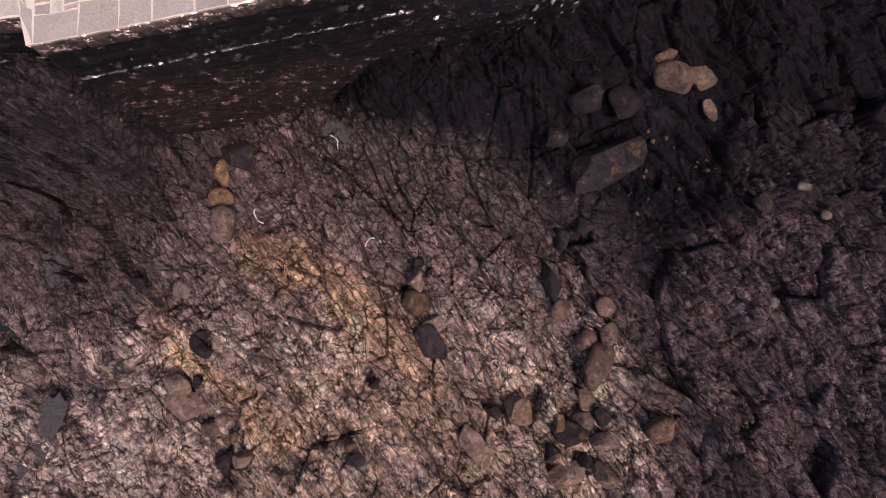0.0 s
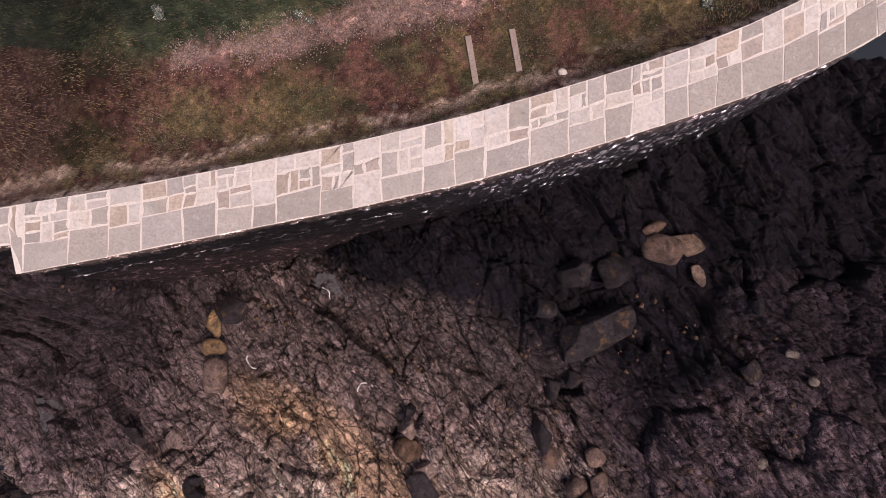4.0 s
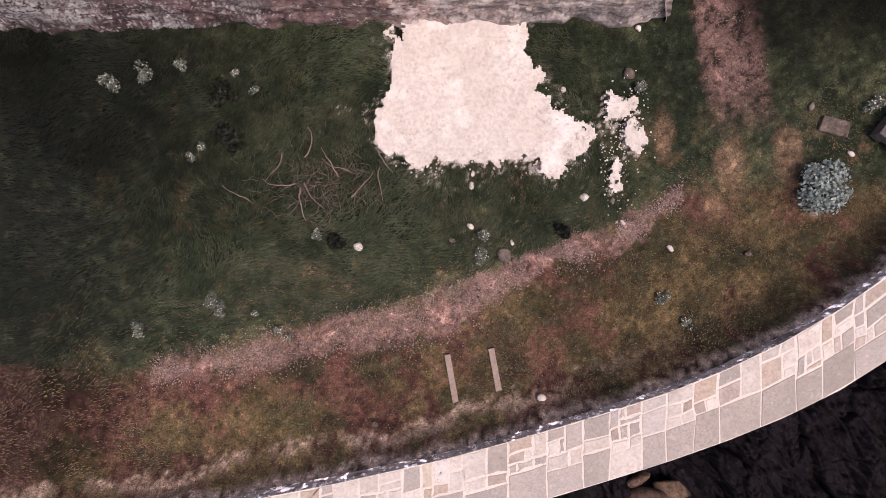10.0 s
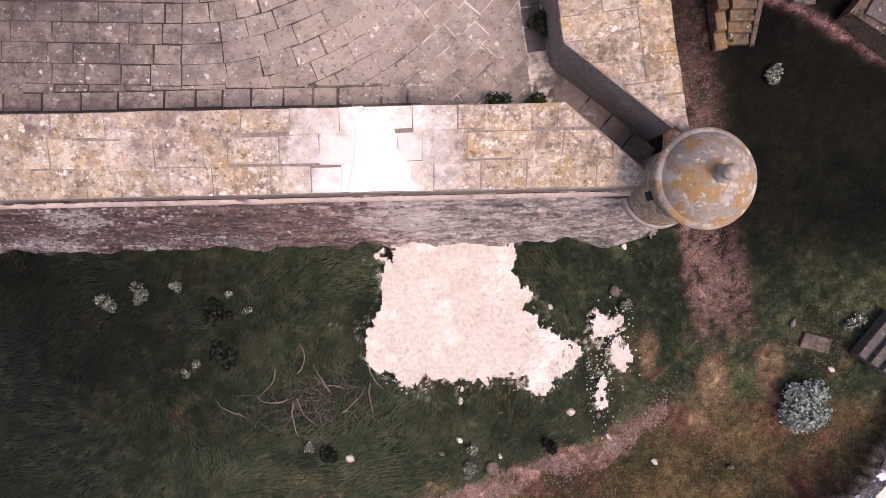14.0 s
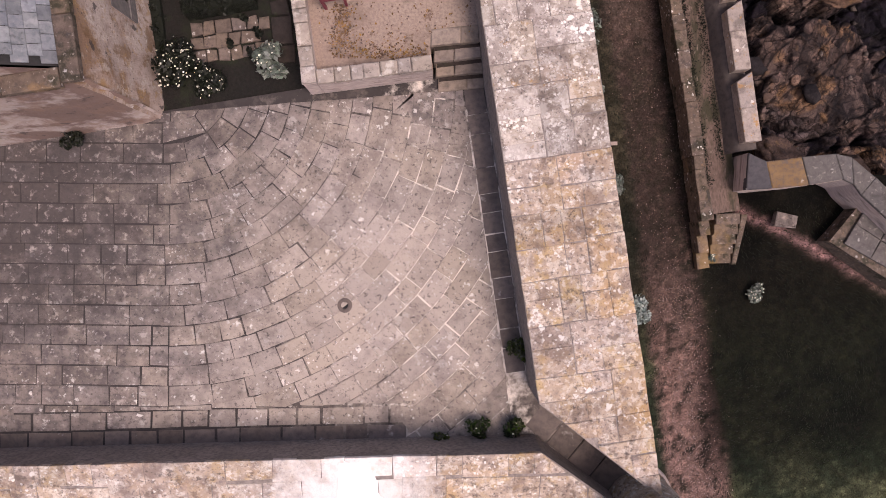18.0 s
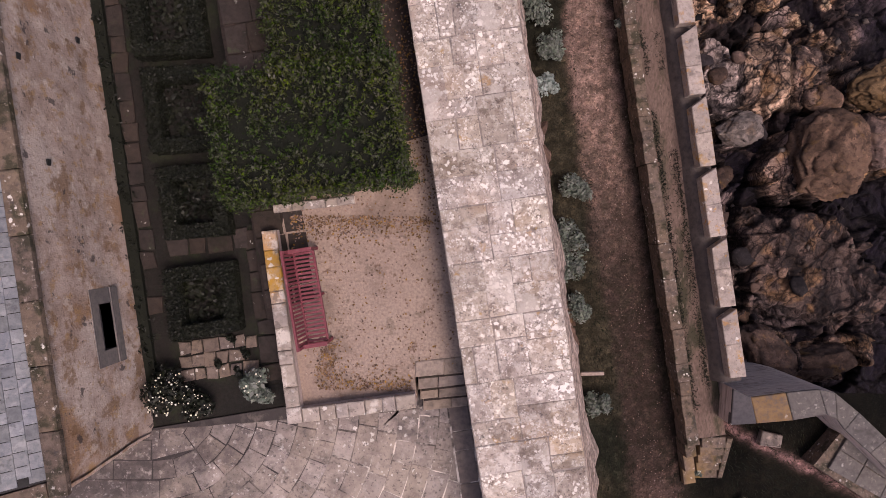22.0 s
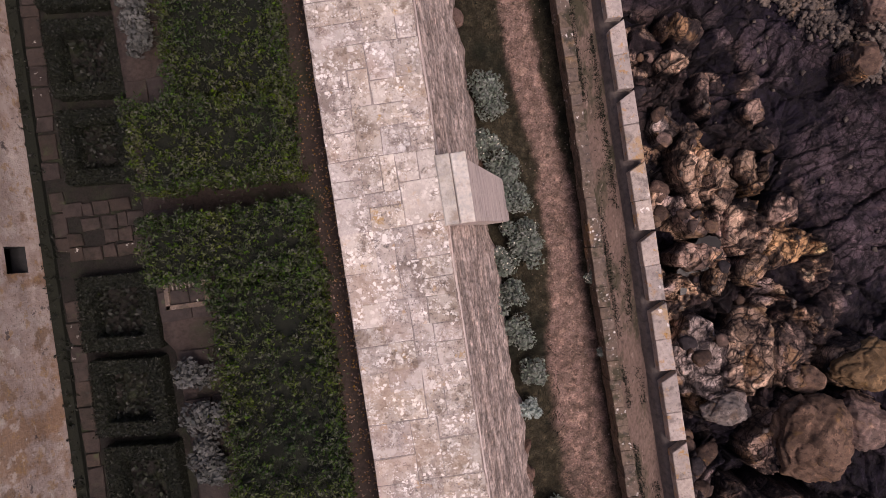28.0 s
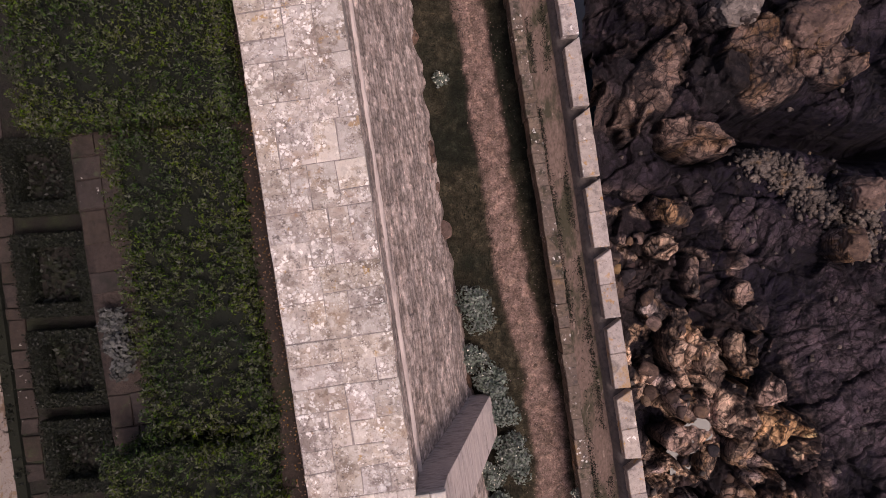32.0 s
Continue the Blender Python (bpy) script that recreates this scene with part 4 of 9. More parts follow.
s, w = rw_of(X, Y)
n1, n2, n3 = fractal(X * 0.5, Y * 0.5, 63), fractal(X * 1.8, Y * 1.8, 64), fractal(X * 7, Y * 7, 65, 3)
green, heath = np.array((0.023, 0.033, 0.019)), np.array((0.095, 0.046, 0.038))
gravel, chalk, earth = np.array((0.27, 0.172, 0.150)), np.array((0.92, 0.87, 0.82)), np.array((0.160, 0.110, 0.094))
inner_y = np.interp(X, [p[0] for p in SEA_IN], [p[1] for p in SEA_IN])
off = Y - inner_y
line_y = np.interp(X, [-7.6, -7.0, -4.6, -2.4, -0.5, 1.4, 3.3, 4.7, 6.2, 7.4, 8.0], [11.2, 11.4, 11.8, 12.5, 12.9, 13.3, 14.4, 15.1, 15.5, 16.3, 16.8])
above = smooth_step(Y - line_y + 0.9 * (n2 - 0.5), -0.2, 0.5)
# grass above the gravel; heath and olive turf between it and the sea wall
c = mix3(np.zeros((*X.shape, 3)) + green, np.array((0.056, 0.065, 0.036)), smooth_step(n1 + 0.4 * n2, 0.55, 0.85))
c = mix3(c, np.array((0.095, 0.060, 0.036)), 0.6 * smooth_step(n2 + 0.5 * (n3 - 0.5), 0.60, 0.72) * smooth_step(-Y, -20.0, -17.5))
low_c = mix3(np.zeros((*X.shape, 3)) + np.array((0.075, 0.038, 0.030)), np.array((0.092, 0.070, 0.036)), smooth_step(n1 * 0.7 + n2 * 0.5 + 0.3 * (n3 - 0.5) - 0.13 * np.abs(off - 1.6 - 0.12 * np.clip(X, 0, 8)) + 0.05 * smooth_step(X, -3.0, 1.0), 0.40, 0.56))
low_c = mix3(low_c, heath, 0.8 * smooth_step(fractal(X * 0.6, Y * 0.6, 78) + 0.7 * (n3 - 0.5), 0.47, 0.68) * smooth_step(off, 0.5, 1.6))
low_c = mix3(low_c, np.array((0.028, 0.030, 0.016)), 0.8 * smooth_step(fractal(X * 1.2, Y * 1.2, 77) + 0.6 * (n3 - 0.5), 0.53, 0.63))
c = mix3(low_c, c, above)
c = mix3(c, np.array((0.10, 0.055, 0.048)), 0.7 * smooth_step(-X + 2.0 * (n2 - 0.5), 9.6, 10.6) * smooth_step(-Y, -12.5, -11.0))
half_w = np.interp(X, [-7.6, -5, -2, 1.5, 3.2, 4.1, 5, 7, 8.2], [0.2, 0.42, 0.52, 0.66, 0.5, 0.22, 0.42, 0.45, 0.1])
band = (1 - smooth_step(np.abs(Y - line_y) / half_w + 2.2 * (n2 - 0.5) + 1.4 * (n3 - 0.5), 0.55, 1.25)) * smooth_step(X, -7.6, -6.4) * smooth_step(-X, -8.2, -7.4)
tanpatch = np.zeros(X.shape)
for px, py, rx, ry in ((9.35, 17.5, 0.45, 0.95), (10.95, 17.9, 0.45, 0.85), (8.9, 16.45, 0.35, 0.4), (7.4, 18.4, 0.3, 0.8), (11.6, 16.5, 0.5, 0.4), (-2.4, 14.4, 0.5, 0.3), (-1.6, 13.9, 0.6, 0.35)):
    tanpatch = np.maximum(tanpatch, 1 - smooth_step(np.hypot((X - px) / rx, (Y - py) / ry) + 1.0 * (n2 - 0.5) + 0.7 * (n3 - 0.5), 0.5, 1.25))
c = mix3(c, np.array((0.25, 0.165, 0.11)), np.clip(tanpatch, 0, 1) * 0.6)
c = mix3(c, gravel, np.clip(band * (0.15 + 1.1 * n3), 0, 1))
c = mix3(c, np.array((0.40, 0.31, 0.25)), (1 - smooth_step(off + 0.5 * (n2 - 0.5), 0.12, 0.38)) * smooth_step(n3 + 0.5 * n2, 0.45, 0.75) * 0.8)
edge_line = np.exp(-((off - 0.75 - 0.9 * (n1 - 0.5) - 0.6 * (n3 - 0.5)) / 0.16) ** 2) * smooth_step(n2, 0.30, 0.48) * smooth_step(-X, -9, -1)
c = mix3(c, np.array((0.36, 0.27, 0.215)), np.clip(edge_line, 0, 1) * 0.75)
CHALK = [(-0.17, 21.9), (2.97, 21.9), (3.45, 20.85), (3.75, 19.9), (4.26, 19.14), (5.37, 18.53), (4.53, 17.18), (3.19, 17.55), (0.37, 17.27), (-0.74, 18.27), (-0.29, 19.38)]
WX, WY = X + 0.75 * (n2 - 0.5) + 0.95 * (n3 - 0.5), Y + 0.75 * (fractal(X * 2.1, Y * 2.1, 71) - 0.5) + 0.95 * (fractal(X * 8, Y * 8, 72, 3) - 0.5)
white = in_poly(WX, WY, CHALK) | (((WX - 6.15) / 0.40) ** 2 + ((WY - 19.0) / 0.34) ** 2 < 1) | (((WX - 6.65) / 0.28) ** 2 + ((WY - 18.25) / 0.45) ** 2 < 1) | (((WX - 6.1) / 0.15) ** 2 + ((WY - 17.2) / 0.6) ** 2 < 1)
dust = in_poly(X + 1.6 * (n2 - 0.5) + 2.4 * (n3 - 0.5), Y + 1.6 * (fractal(X * 2.1, Y * 2.1, 71) - 0.5) + 2.4 * (fractal(X * 8, Y * 8, 72, 3) - 0.5), CHALK)
c = mix3(c, chalk, np.maximum(white * 0.55, dust * 0.35))
Z += 0.03 * white
# ground darker in the west below the fort wall
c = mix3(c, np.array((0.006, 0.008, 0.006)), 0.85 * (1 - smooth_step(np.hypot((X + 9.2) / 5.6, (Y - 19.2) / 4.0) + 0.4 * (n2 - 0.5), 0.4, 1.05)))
p_mid = np.interp(s, [-4, 5, 12, 14, 17, 19.5, 22.5, 26, 32], [5.15, 5.05, 4.95, 4.95, 5.19, 5.20, 4.86, 4.80, 4.72])
p_half = np.interp(s, [-6, 5, 12, 14, 17, 22.5, 32], [0.95, 0.82, 0.78, 0.74, 0.50, 0.46, 0.42])
path = (1 - smooth_step(np.abs(w - p_mid) + 0.35 * (n2 - 0.5), p_half * 0.7, p_half * 1.15)) * smooth_step(s, -7.5, -5.0)
c = mix3(c, earth * (0.32 + 1.25 * smooth_step(s, 6.0, 14.0))[..., None], np.clip(path * (0.55 + 0.7 * n3), 0, 1))
c = mix3(c, gravel, np.clip(path * smooth_step(-s, -3, 4) * smooth_step(n2 + n3, 0.70, 1.00), 0, 1) * 0.85)
trail = np.exp(-(((Y - 28.45) + 0.52 * (X - 10.5) + 0.25 * (n2 - 0.5)) / 0.19) ** 2) * smooth_step(X, 9.6, 10.4)
c = mix3(c, np.array((0.30, 0.235, 0.195)), np.clip(trail * (0.4 + n3), 0, 1))
c *= ((0.20 + 0.45 * path + (1.6 - 0.9 * path) * n3) * (0.75 + 0.5 * n2) * (1 - white) + white * (0.8 + 0.4 * n3))[..., None]
c *= (1 + (0.75 - 0.35 * smooth_step(X, 2.0, 6.0)) * smooth_step(-off, -7.5, -5.0))[..., None]
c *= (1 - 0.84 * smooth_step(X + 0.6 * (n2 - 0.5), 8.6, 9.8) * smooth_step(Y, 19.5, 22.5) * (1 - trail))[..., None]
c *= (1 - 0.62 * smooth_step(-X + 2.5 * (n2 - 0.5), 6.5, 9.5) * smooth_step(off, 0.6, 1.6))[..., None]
c *= mix3(np.ones((*X.shape, 3)), np.array((0.74, 0.56, 0.66)), smooth_step(w, 2.4, 3.0) * smooth_step(s, -2.0, 1.0) * (1 - np.clip(path, 0, 1)))
fort = in_poly(X, Y, [(-60, 22.3), (4.8, 22.6), rw(1, 2.0), rw(40, 2.0), (-60, 70)])
keep = (Y > mid_y) & ~fort & ((w < 7.1) | (Y < 29.6)) & (X < 16.4)
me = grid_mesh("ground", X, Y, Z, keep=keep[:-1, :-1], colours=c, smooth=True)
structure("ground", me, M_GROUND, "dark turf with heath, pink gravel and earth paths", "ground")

# ---- the sea wall ----
NS = 420
ts = np.concatenate([np.linspace(0, 0.99, 30), np.linspace(1.0, 2.0, 6), np.linspace(2.02, len(SEA_IN) - 1.001, NS)])
rings, tones = [], []
run = 0.0
for i, t in enumerate(ts):
    a, b = along(SEA_OUT, t), along(SEA_IN, t)
    if i:
        run += (a - along(SEA_OUT, ts[i - 1])).length
    o = (a - b).normalized()
    zc = float(cap_z(a.x))
    ring = [(b.x, b.y, -1.2), (b.x, b.y, zc - 0.06), (a.x, a.y, zc - 0.06), (a.x, a.y, zc - 0.12)]
    tone = [(0.62, 0.48, 0.40), (0.80, 0.66, 0.56), (0.62, 0.49, 0.40), (0.2, 0.16, 0.14)]
    for q in range(1, 76):
        dz = 0.12 + q * 0.12
        z = zc - dz
        course = dz / 0.42
        joint = min(course % 1.0, 1 - course % 1.0) * 0.42
        stone = (run + (0.35 if int(course) % 2 else 0.0) + 0.2 * hash2(np.array(float(int(course))), np.array(0.0), 3)) / 0.8
        jv = min(stone % 1.0, 1 - stone % 1.0) * 0.8
        proud = 0.05 * (float(hash2(np.array(math.floor(stone)), np.array(float(int(course))), 9)) - 0.5)
        off_n = 0.075 * dz + 0.05 * noise.noise((a.x * 1.1, a.y * 1.1, z * 1.5)) + 0.04 * noise.noise((a.x * 4, a.y * 4, z * 5)) + proud - (0.045 if min(joint, jv) < 0.06 else 0.0)
        ring.append((a.x + o.x * off_n, a.y + o.y * off_n, z))
        n_a, n_b = noise.noise((a.x * 0.5, a.y * 0.5, z * 0.6)), noise.noise((a.x * 5.5, a.y * 5.5, z * 3.5 + 7))
        brown = max(0.0, min(1.0, (dz - 2.6) / 2.5 + 0.8 * n_a)) * max(0.0, min(1.0, (2.0 - a.x) / 5))
        wet_ = 0.006 + 0.034 * max(0.0, min(1.0, (a.x + 1.0) / 5)) * max(0.0, min(1.0, (4.2 - dz) / 1.5))
        c_ = [wet_ + 0.022 * brown, 0.9 * wet_ + 0.012 * brown, 1.06 * wet_ + 0.011 * brown]
        if dz < 0.8:
            k_ = (0.8 - dz) / 0.68
            c_ = [c_[0] + 0.20 * k_, c_[1] + 0.15 * k_, c_[2] + 0.13 * k_]
        if abs(dz - 2.4) < 0.1 and n_b > -0.1 and a.x < 0:
            c_ = [0.40, 0.37, 0.37]
        # glints off the wet face, put in as pale spots of colour
        glint = n_b + 0.55 * noise.noise((a.x * 7, a.y * 7, z * 5)) + 0.30 * max(-1.0, min(1.0, (a.x - 1.0) / 3)) - 0.10 * max(0.0, dz - 2.6)
        if glint > (0.62 if a.x < 0 else 0.66) and dz > 0.5:
            c_ = [0.22 + 0.8 * max(0.0, glint - 0.36)] * 3
        tone.append(tuple(c_))
    rings.append(ring)
    tones.append(tone)
V = np.array(rings)
structure("sea_wall", grid_mesh("sea_wall", V[..., 0], V[..., 1], V[..., 2], colours=np.array(tones), flip=True), M_SEAFACE, "curved sea wall, its face black with tidal growth", "wall")

# ---- the fort: front curtain and rampart faces ----
Z_TOP = 5.55
c_top, c_base = Vector((5.70, 22.455)), Vector((7.42, 21.62))
zs = np.concatenate([np.linspace(Z_TOP + 0.12, 0.5, 114), np.linspace(0.4, -0.9, 14)])


def coursed(run, z, k):
    """How far the stone at this place stands proud of a rubble face laid in rough courses, its own random number, and whether it is a joint."""
    zz = z + 0.05 * noise.noise((run * 0.5, k, 1.0))
    c_ = math.floor(zz / 0.17)
    st = run / (0.30 + 0.14 * math.sin(c_ * 5.3)) + 0.37 * math.sin(c_ * 12.9)
    r_ = math.sin(math.floor(st) * 91.7 + c_ * 47.3 + k) * 43.7
    r_ -= math.floor(r_)
    joint = zz / 0.17 - c_ < 0.27 or st - math.floor(st) < 0.14
    return 0.06 * (r_ - 0.5) - (0.035 if joint else 0.0), r_, joint


def clamp(v):
    return max(0.0, min(1.0, v))


rows_v, tones = [], []
for z in zs:
    f = (Z_TOP - z) / (Z_TOP - 0.1)
    left, right = Vector((-20.0, 21.57 - 0.90 * f)), c_top.lerp(c_base, f)
    left.y -= 0.1
    row, tone = [], []
    for u in np.concatenate([np.linspace(0, 0.30, 60), np.linspace(0.304, 1, 400)]):
        p = left.lerp(right, u)
        foot = 0.16 * max(0.0, f - 0.80) / 0.2
        ruin = clamp(3.0 * noise.noise((p.x * 0.45 + 3, 41, z * 0.5)) - 0.4 + 2.0 * max(0.0, f - 0.75))
        d = 0.05 * noise.noise((p.x * 0.9, 0, z * 3.0)) + 0.035 * noise.noise((p.x * 3.5, 5, z * 8)) + foot * (1.3 * noise.noise((p.x * 0.9, 9, z * 0.7)) + 0.5 * noise.noise((p.x * 2.7, 3, z * 2)))
        d -= 0.45 * max(0.0, f - 0.78) * max(0.0, noise.noise((p.x * 0.55 + 4, 17, 0.3)))
        proud, r_, joint = coursed(p.x, z, 1.0)
        d += proud * (1 - ruin) + ruin * 0.09 * noise.noise((p.x * 2.2, 7, z * 2.6))
        if u > 0.985:
            d -= (u - 0.985) * 12 * 0.35
        row.append((p.x, p.y - d, z))
        grey = clamp((p.x - 0.2) / 1.8)
        lichen = clamp(2.2 * noise.noise((p.x * 0.55, z * 0.5, 21)) + 0.55 * (f - 0.2)) * clamp((-2.2 - p.x) / 1.2) + 0.35 * grey
        speck = 1.0 if noise.noise((p.x * 13, z * 17, 13)) + 0.5 * noise.noise((p.x * 4, z * 5, 15)) + 0.75 * lichen > 0.62 else 0.0
        west = 0.5 + 0.5 * clamp((p.x + 5.5 + 1.5 * noise.noise((p.x * 0.6, z * 0.6, 3))) / 5.0)
        base = [(0.30 + 0.20 * grey) * west, (0.205 + 0.235 * grey) * west, (0.19 + 0.225 * grey) * (0.12 + 0.88 * west)]
        m = (0.62 + 0.75 * r_) * (0.55 if joint and r_ < 0.6 else 1.3 if joint else 1.0) * (1 - 0.25 * ruin)
        tone.append(tuple(min(0.75, q * m * (1 - speck) + 0.48 * speck) for q in base))
    rows_v.append(row)
    tones.append(tone)
V = np.array(rows_v)
structure("wall_south", grid_mesh("wall_south", V[..., 0], V[..., 1], V[..., 2], colours=np.array(tones), flip=True), M_WALLFACE, "battered rubble wall, brown and white-lichened, grey towards the corner", "wall")
rows_v, tones = [], []
for z in np.concatenate([np.linspace(6.62, Z_TOP + 0.06, 14), zs[zs <= Z_TOP]]):
    f = max(0.0, (Z_TOP - z) / (Z_TOP - 0.5))
    a = c_top.lerp(c_base, min(max(0.0, Z_TOP - z) / (Z_TOP - 0.1), 1.15))
    b = Vector(rw(36.0, 1.86 + 1.14 * f))
    if z > Z_TOP:
        a, b = Vector(rw(-1.45, 1.91)), Vector(rw(36.0, 1.91))
    row, tone = [], []
    for u in np.linspace(0, 1, 620):
        p = a.lerp(b, u)
        foot = max(0.0, f - 0.72) / 0.28
        d = 0.03 * noise.noise((5, p.y * 0.9, z * 3.0)) + 0.012 * noise.noise((1, p.y * 3.5, z * 7)) + foot * (0.15 * noise.noise((2, p.y * 0.7, 4)) + 0.09 * noise.noise((2, p.y * 2.1, z)))
        d += (coursed(p.y, z, 5.0)[0] + 0.02) * 0.4 - 0.02
        if u < 0.012 and z < Z_TOP:
            d -= (0.012 - u) * 14
        if z > 6.61:
            d -= 0.09
        row.append((p.x + d, p.y, z))
        r_, joint = coursed(p.y, z, 5.0)[1:]
        m = (0.65 + 0.7 * r_) * (0.55 if joint and r_ < 0.7 else 1.25 if joint else 1.0)
        tone.append((0.46 * m, 0.375 * m, 0.335 * m))
    rows_v.append(row)
    tones.append(tone)
V = np.array(rows_v)
structure("wall_east", grid_mesh("wall_east", V[..., 0], V[..., 1], V[..., 2], colours=np.clip(np.array(tones), 0, 0.8)), M_EASTFACE, "battered pinkish rubble face of the rampart", "wall")


def prism(name, poly, z0, top):
    n = len(poly)
    v = [(p[0], p[1], z0) for p in poly] + [(p[0], p[1], top(*p)) for p in poly]
    return mesh_from(name, v, [tuple(range(n, 2 * n)), tuple(range(n - 1, -1, -1))] + [(i, (i + 1) % n, n + (i + 1) % n, n + i) for i in range(n)])


def front_top(x, y):
    v = (23.72 + 0.039 * x - y) / 1.44
    return 6.40 - 0.36 * v


FRONT = [(-20.0, 21.50), (5.25, 22.44), (5.10, 22.72), (3.56, 23.85), (-20.0, 22.93)]
RAMP = [rw(-1.70, 1.62), rw(-1.52, 1.88), rw(36.0, 1.88), rw(36.0, 0), rw(0, 0)]
structure("parapet_south", prism("parapet_south", FRONT, 5.0, lambda x, y: front_top(x, y) - 0.012), M_JOINT, "broad sloping parapet along the south front", "wall")
structure("parapet_east", prism("parapet_east", RAMP, 5.0, lambda x, y: 6.638), M_JOINT, "broad flat-topped rampart parapet along the east front", "wall")

# courtyard and garden ground inside the fort
COURT = [(-20.0, 22.8), (5.7, 22.3), rw(0.0, 0.1), rw(6.2, 0.1), (2.42, 30.95), (-0.6, 30.62), (-3.85, 30.05), (-20.0, 27.2)]
structure("courtyard_bed", prism("courtyard_bed", COURT, 4.6, lambda x, y: COURT_Z - 0.008), M_COURTJOINT, "mortared bed of the courtyard paving", "floor")
GARDEN = [(-0.7, 30.50), (-3.8, 30.0), (-20.0, 27.0), (-20.0, 62.0), rw(36.5, 0.3), rw(6.0, 0.3)]
structure("garden_floor", prism("garden_floor", GARDEN[::-1], 4.6, lambda x, y: GARDEN_Z), M_SOIL, "dark soil floor of the sunken garden", "ground")
TERR = [(-0.80, 30.62), (1.5, 30.86), (1.44, 31.26), (2.40, 31.37), rw(11.2, 0.05), rw(10.8, -2.7), (-1.1, 34.0)]
structure("terrace_floor", prism("terrace_floor", TERR, 4.6, lambda x, y: TERRACE_Z), M_SAND, "sandy gravel terrace scattered with fallen leaves", "ground")
BEDS = [rw(11.2, 0.05), rw(36.0, 0.05), rw(36.0, -2.4), rw(10.8, -2.7)]
structure("hedge_bed", prism("hedge_bed", BEDS, 4.6, lambda x, y: TERRACE_Z - 0.01), M_EARTH, "dark leafy earth strip between hedge and rampart", "ground")

# ---- shore: boulders, pools, scraps ----
def boulder_mesh(name, size, seed, facets=9, sub=3, rough=0.05):
    """A worn stone: a ball cut by random planes, then roughened."""
    rng = random.Random(seed)
    bm = bmesh.new()
    bmesh.ops.create_icosphere(bm, subdivisions=sub, radius=1.0)
    planes = []
    for _ in range(facets):
        nrm = Vector((rng.gauss(0, 1), rng.gauss(0, 1), rng.gauss(0, 0.8))).normalized()
        planes.append((nrm, rng.uniform(0.36, 0.74) if facets > 9 else rng.uniform(0.60, 0.88)))
    for v in bm.verts:
        for nrm, d in planes:
            over = v.co.dot(nrm) - d
            if over > 0:
                v.co -= nrm * over * 0.92
        crack = abs(noise.noise(v.co * 1.7 + Vector((seed * 0.7, 3, 0))))
        v.co *= 1 + rough * (noise.noise(v.co * 2.3 + Vector((seed, 0, 0))) + 0.6 * noise.noise(v.co * 6 + Vector((0, seed, 0))) + 0.4 * noise.noise(v.co * 13)) - (1.5 * rough * max(0.0, 1 - crack / 0.08) if sub > 3 else 0.0)
        v.co = Vector((v.co.x * size[0], v.co.y * size[1], v.co.z * size[2]))
    me = bpy.data.meshes.new(name)
    bm.to_mesh(me)
    bm.free()
    if facets < 10:
        me.shade_smooth()
    return me


def stone_mat(name, c, spots=0.3):
    c = np.array(c)
    return mat(name, (tuple(c), tuple(c * 1.25), tuple(c * 0.62)), 1.1, 6, bump=1.0, bump_scale=16, rough=0.85, spec=0.14, rnd=0.18,
               patches=[((1.0, 1.0, 1.0), 2.6, 9.0, 0, 0.34, "facet"), (tuple(np.minimum(c * 1.7, 0.7)), 2.0, 0.58, 0.70, spots, "n"), ((0.015, 0.012, 0.013), 1.1, 0.55, 0.65, 0.6, "n"), ((0.20, 0.115, 0.05), 1.6, 0.57, 0.66, 0.4, "n"),
                        ((0.015, 0.012, 0.013), 4.5, 0.57, 0.64, 0.6, "n"), ((2.0, 1.9, 1.8), 3.5, 0.55, 0.66, 0.7, "n"), (tuple(c * 0.35), 12.0, 0.57, 0.65, 0.7, "n"), ((2.4, 2.3, 2.2), 24.0, 0.62, 0.68, 0.8, "n")])


M_STONE = {"orange": stone_mat("orange_boulder", (0.21, 0.138, 0.092)), "brown": stone_mat("brown_boulder", (0.125, 0.08, 0.062)), "dark": stone_mat("dark_boulder", (0.026, 0.021, 0.023)),
           "pink": stone_mat("pinkish_boulder", (0.19, 0.132, 0.112)), "tan": stone_mat("tan_boulder", (0.155, 0.10, 0.062)), "umber": stone_mat("umber_boulder", (0.062, 0.041, 0.034)), "pale": stone_mat("pale_boulder", (0.155, 0.127, 0.112), 0.6)}
WORDS = {"orange": "ochre-orange weathered", "brown": "brown weathered", "dark": "dark wet", "pink": "pinkish-grey rounded", "tan": "tan lichen-stained", "pale": "pale grey", "umber": "dark reddish-brown"}


def boulder(grid, x, y, sx, sy, turn, tone, seed, sz=None, sink=0.16, facets=9, rough=0.05, sub=3, category="boulder", where="lying on the shore rock", group="boulders on the shore"):
    sz = sz or 0.75 * min(sx, sy)
    ob = link("boulder", boulder_mesh("boulder", (sx, sy, sz), seed, facets, sub, rough), M_STONE[tone])
    base = np.percentile([height_at(grid, x + a * sx * 0.6, y + b * sy * 0.6) for a in (-1, 0, 1) for b in (-1, 0, 1)], 60)
    ob.matrix_world = pose(x, y, float(base) + sz * (1 - 2 * sink), 0, 0, turn)
    return tagged(ob, WORDS[tone] + (" angular block " if facets > 9 else " boulder ") + where, category, group)


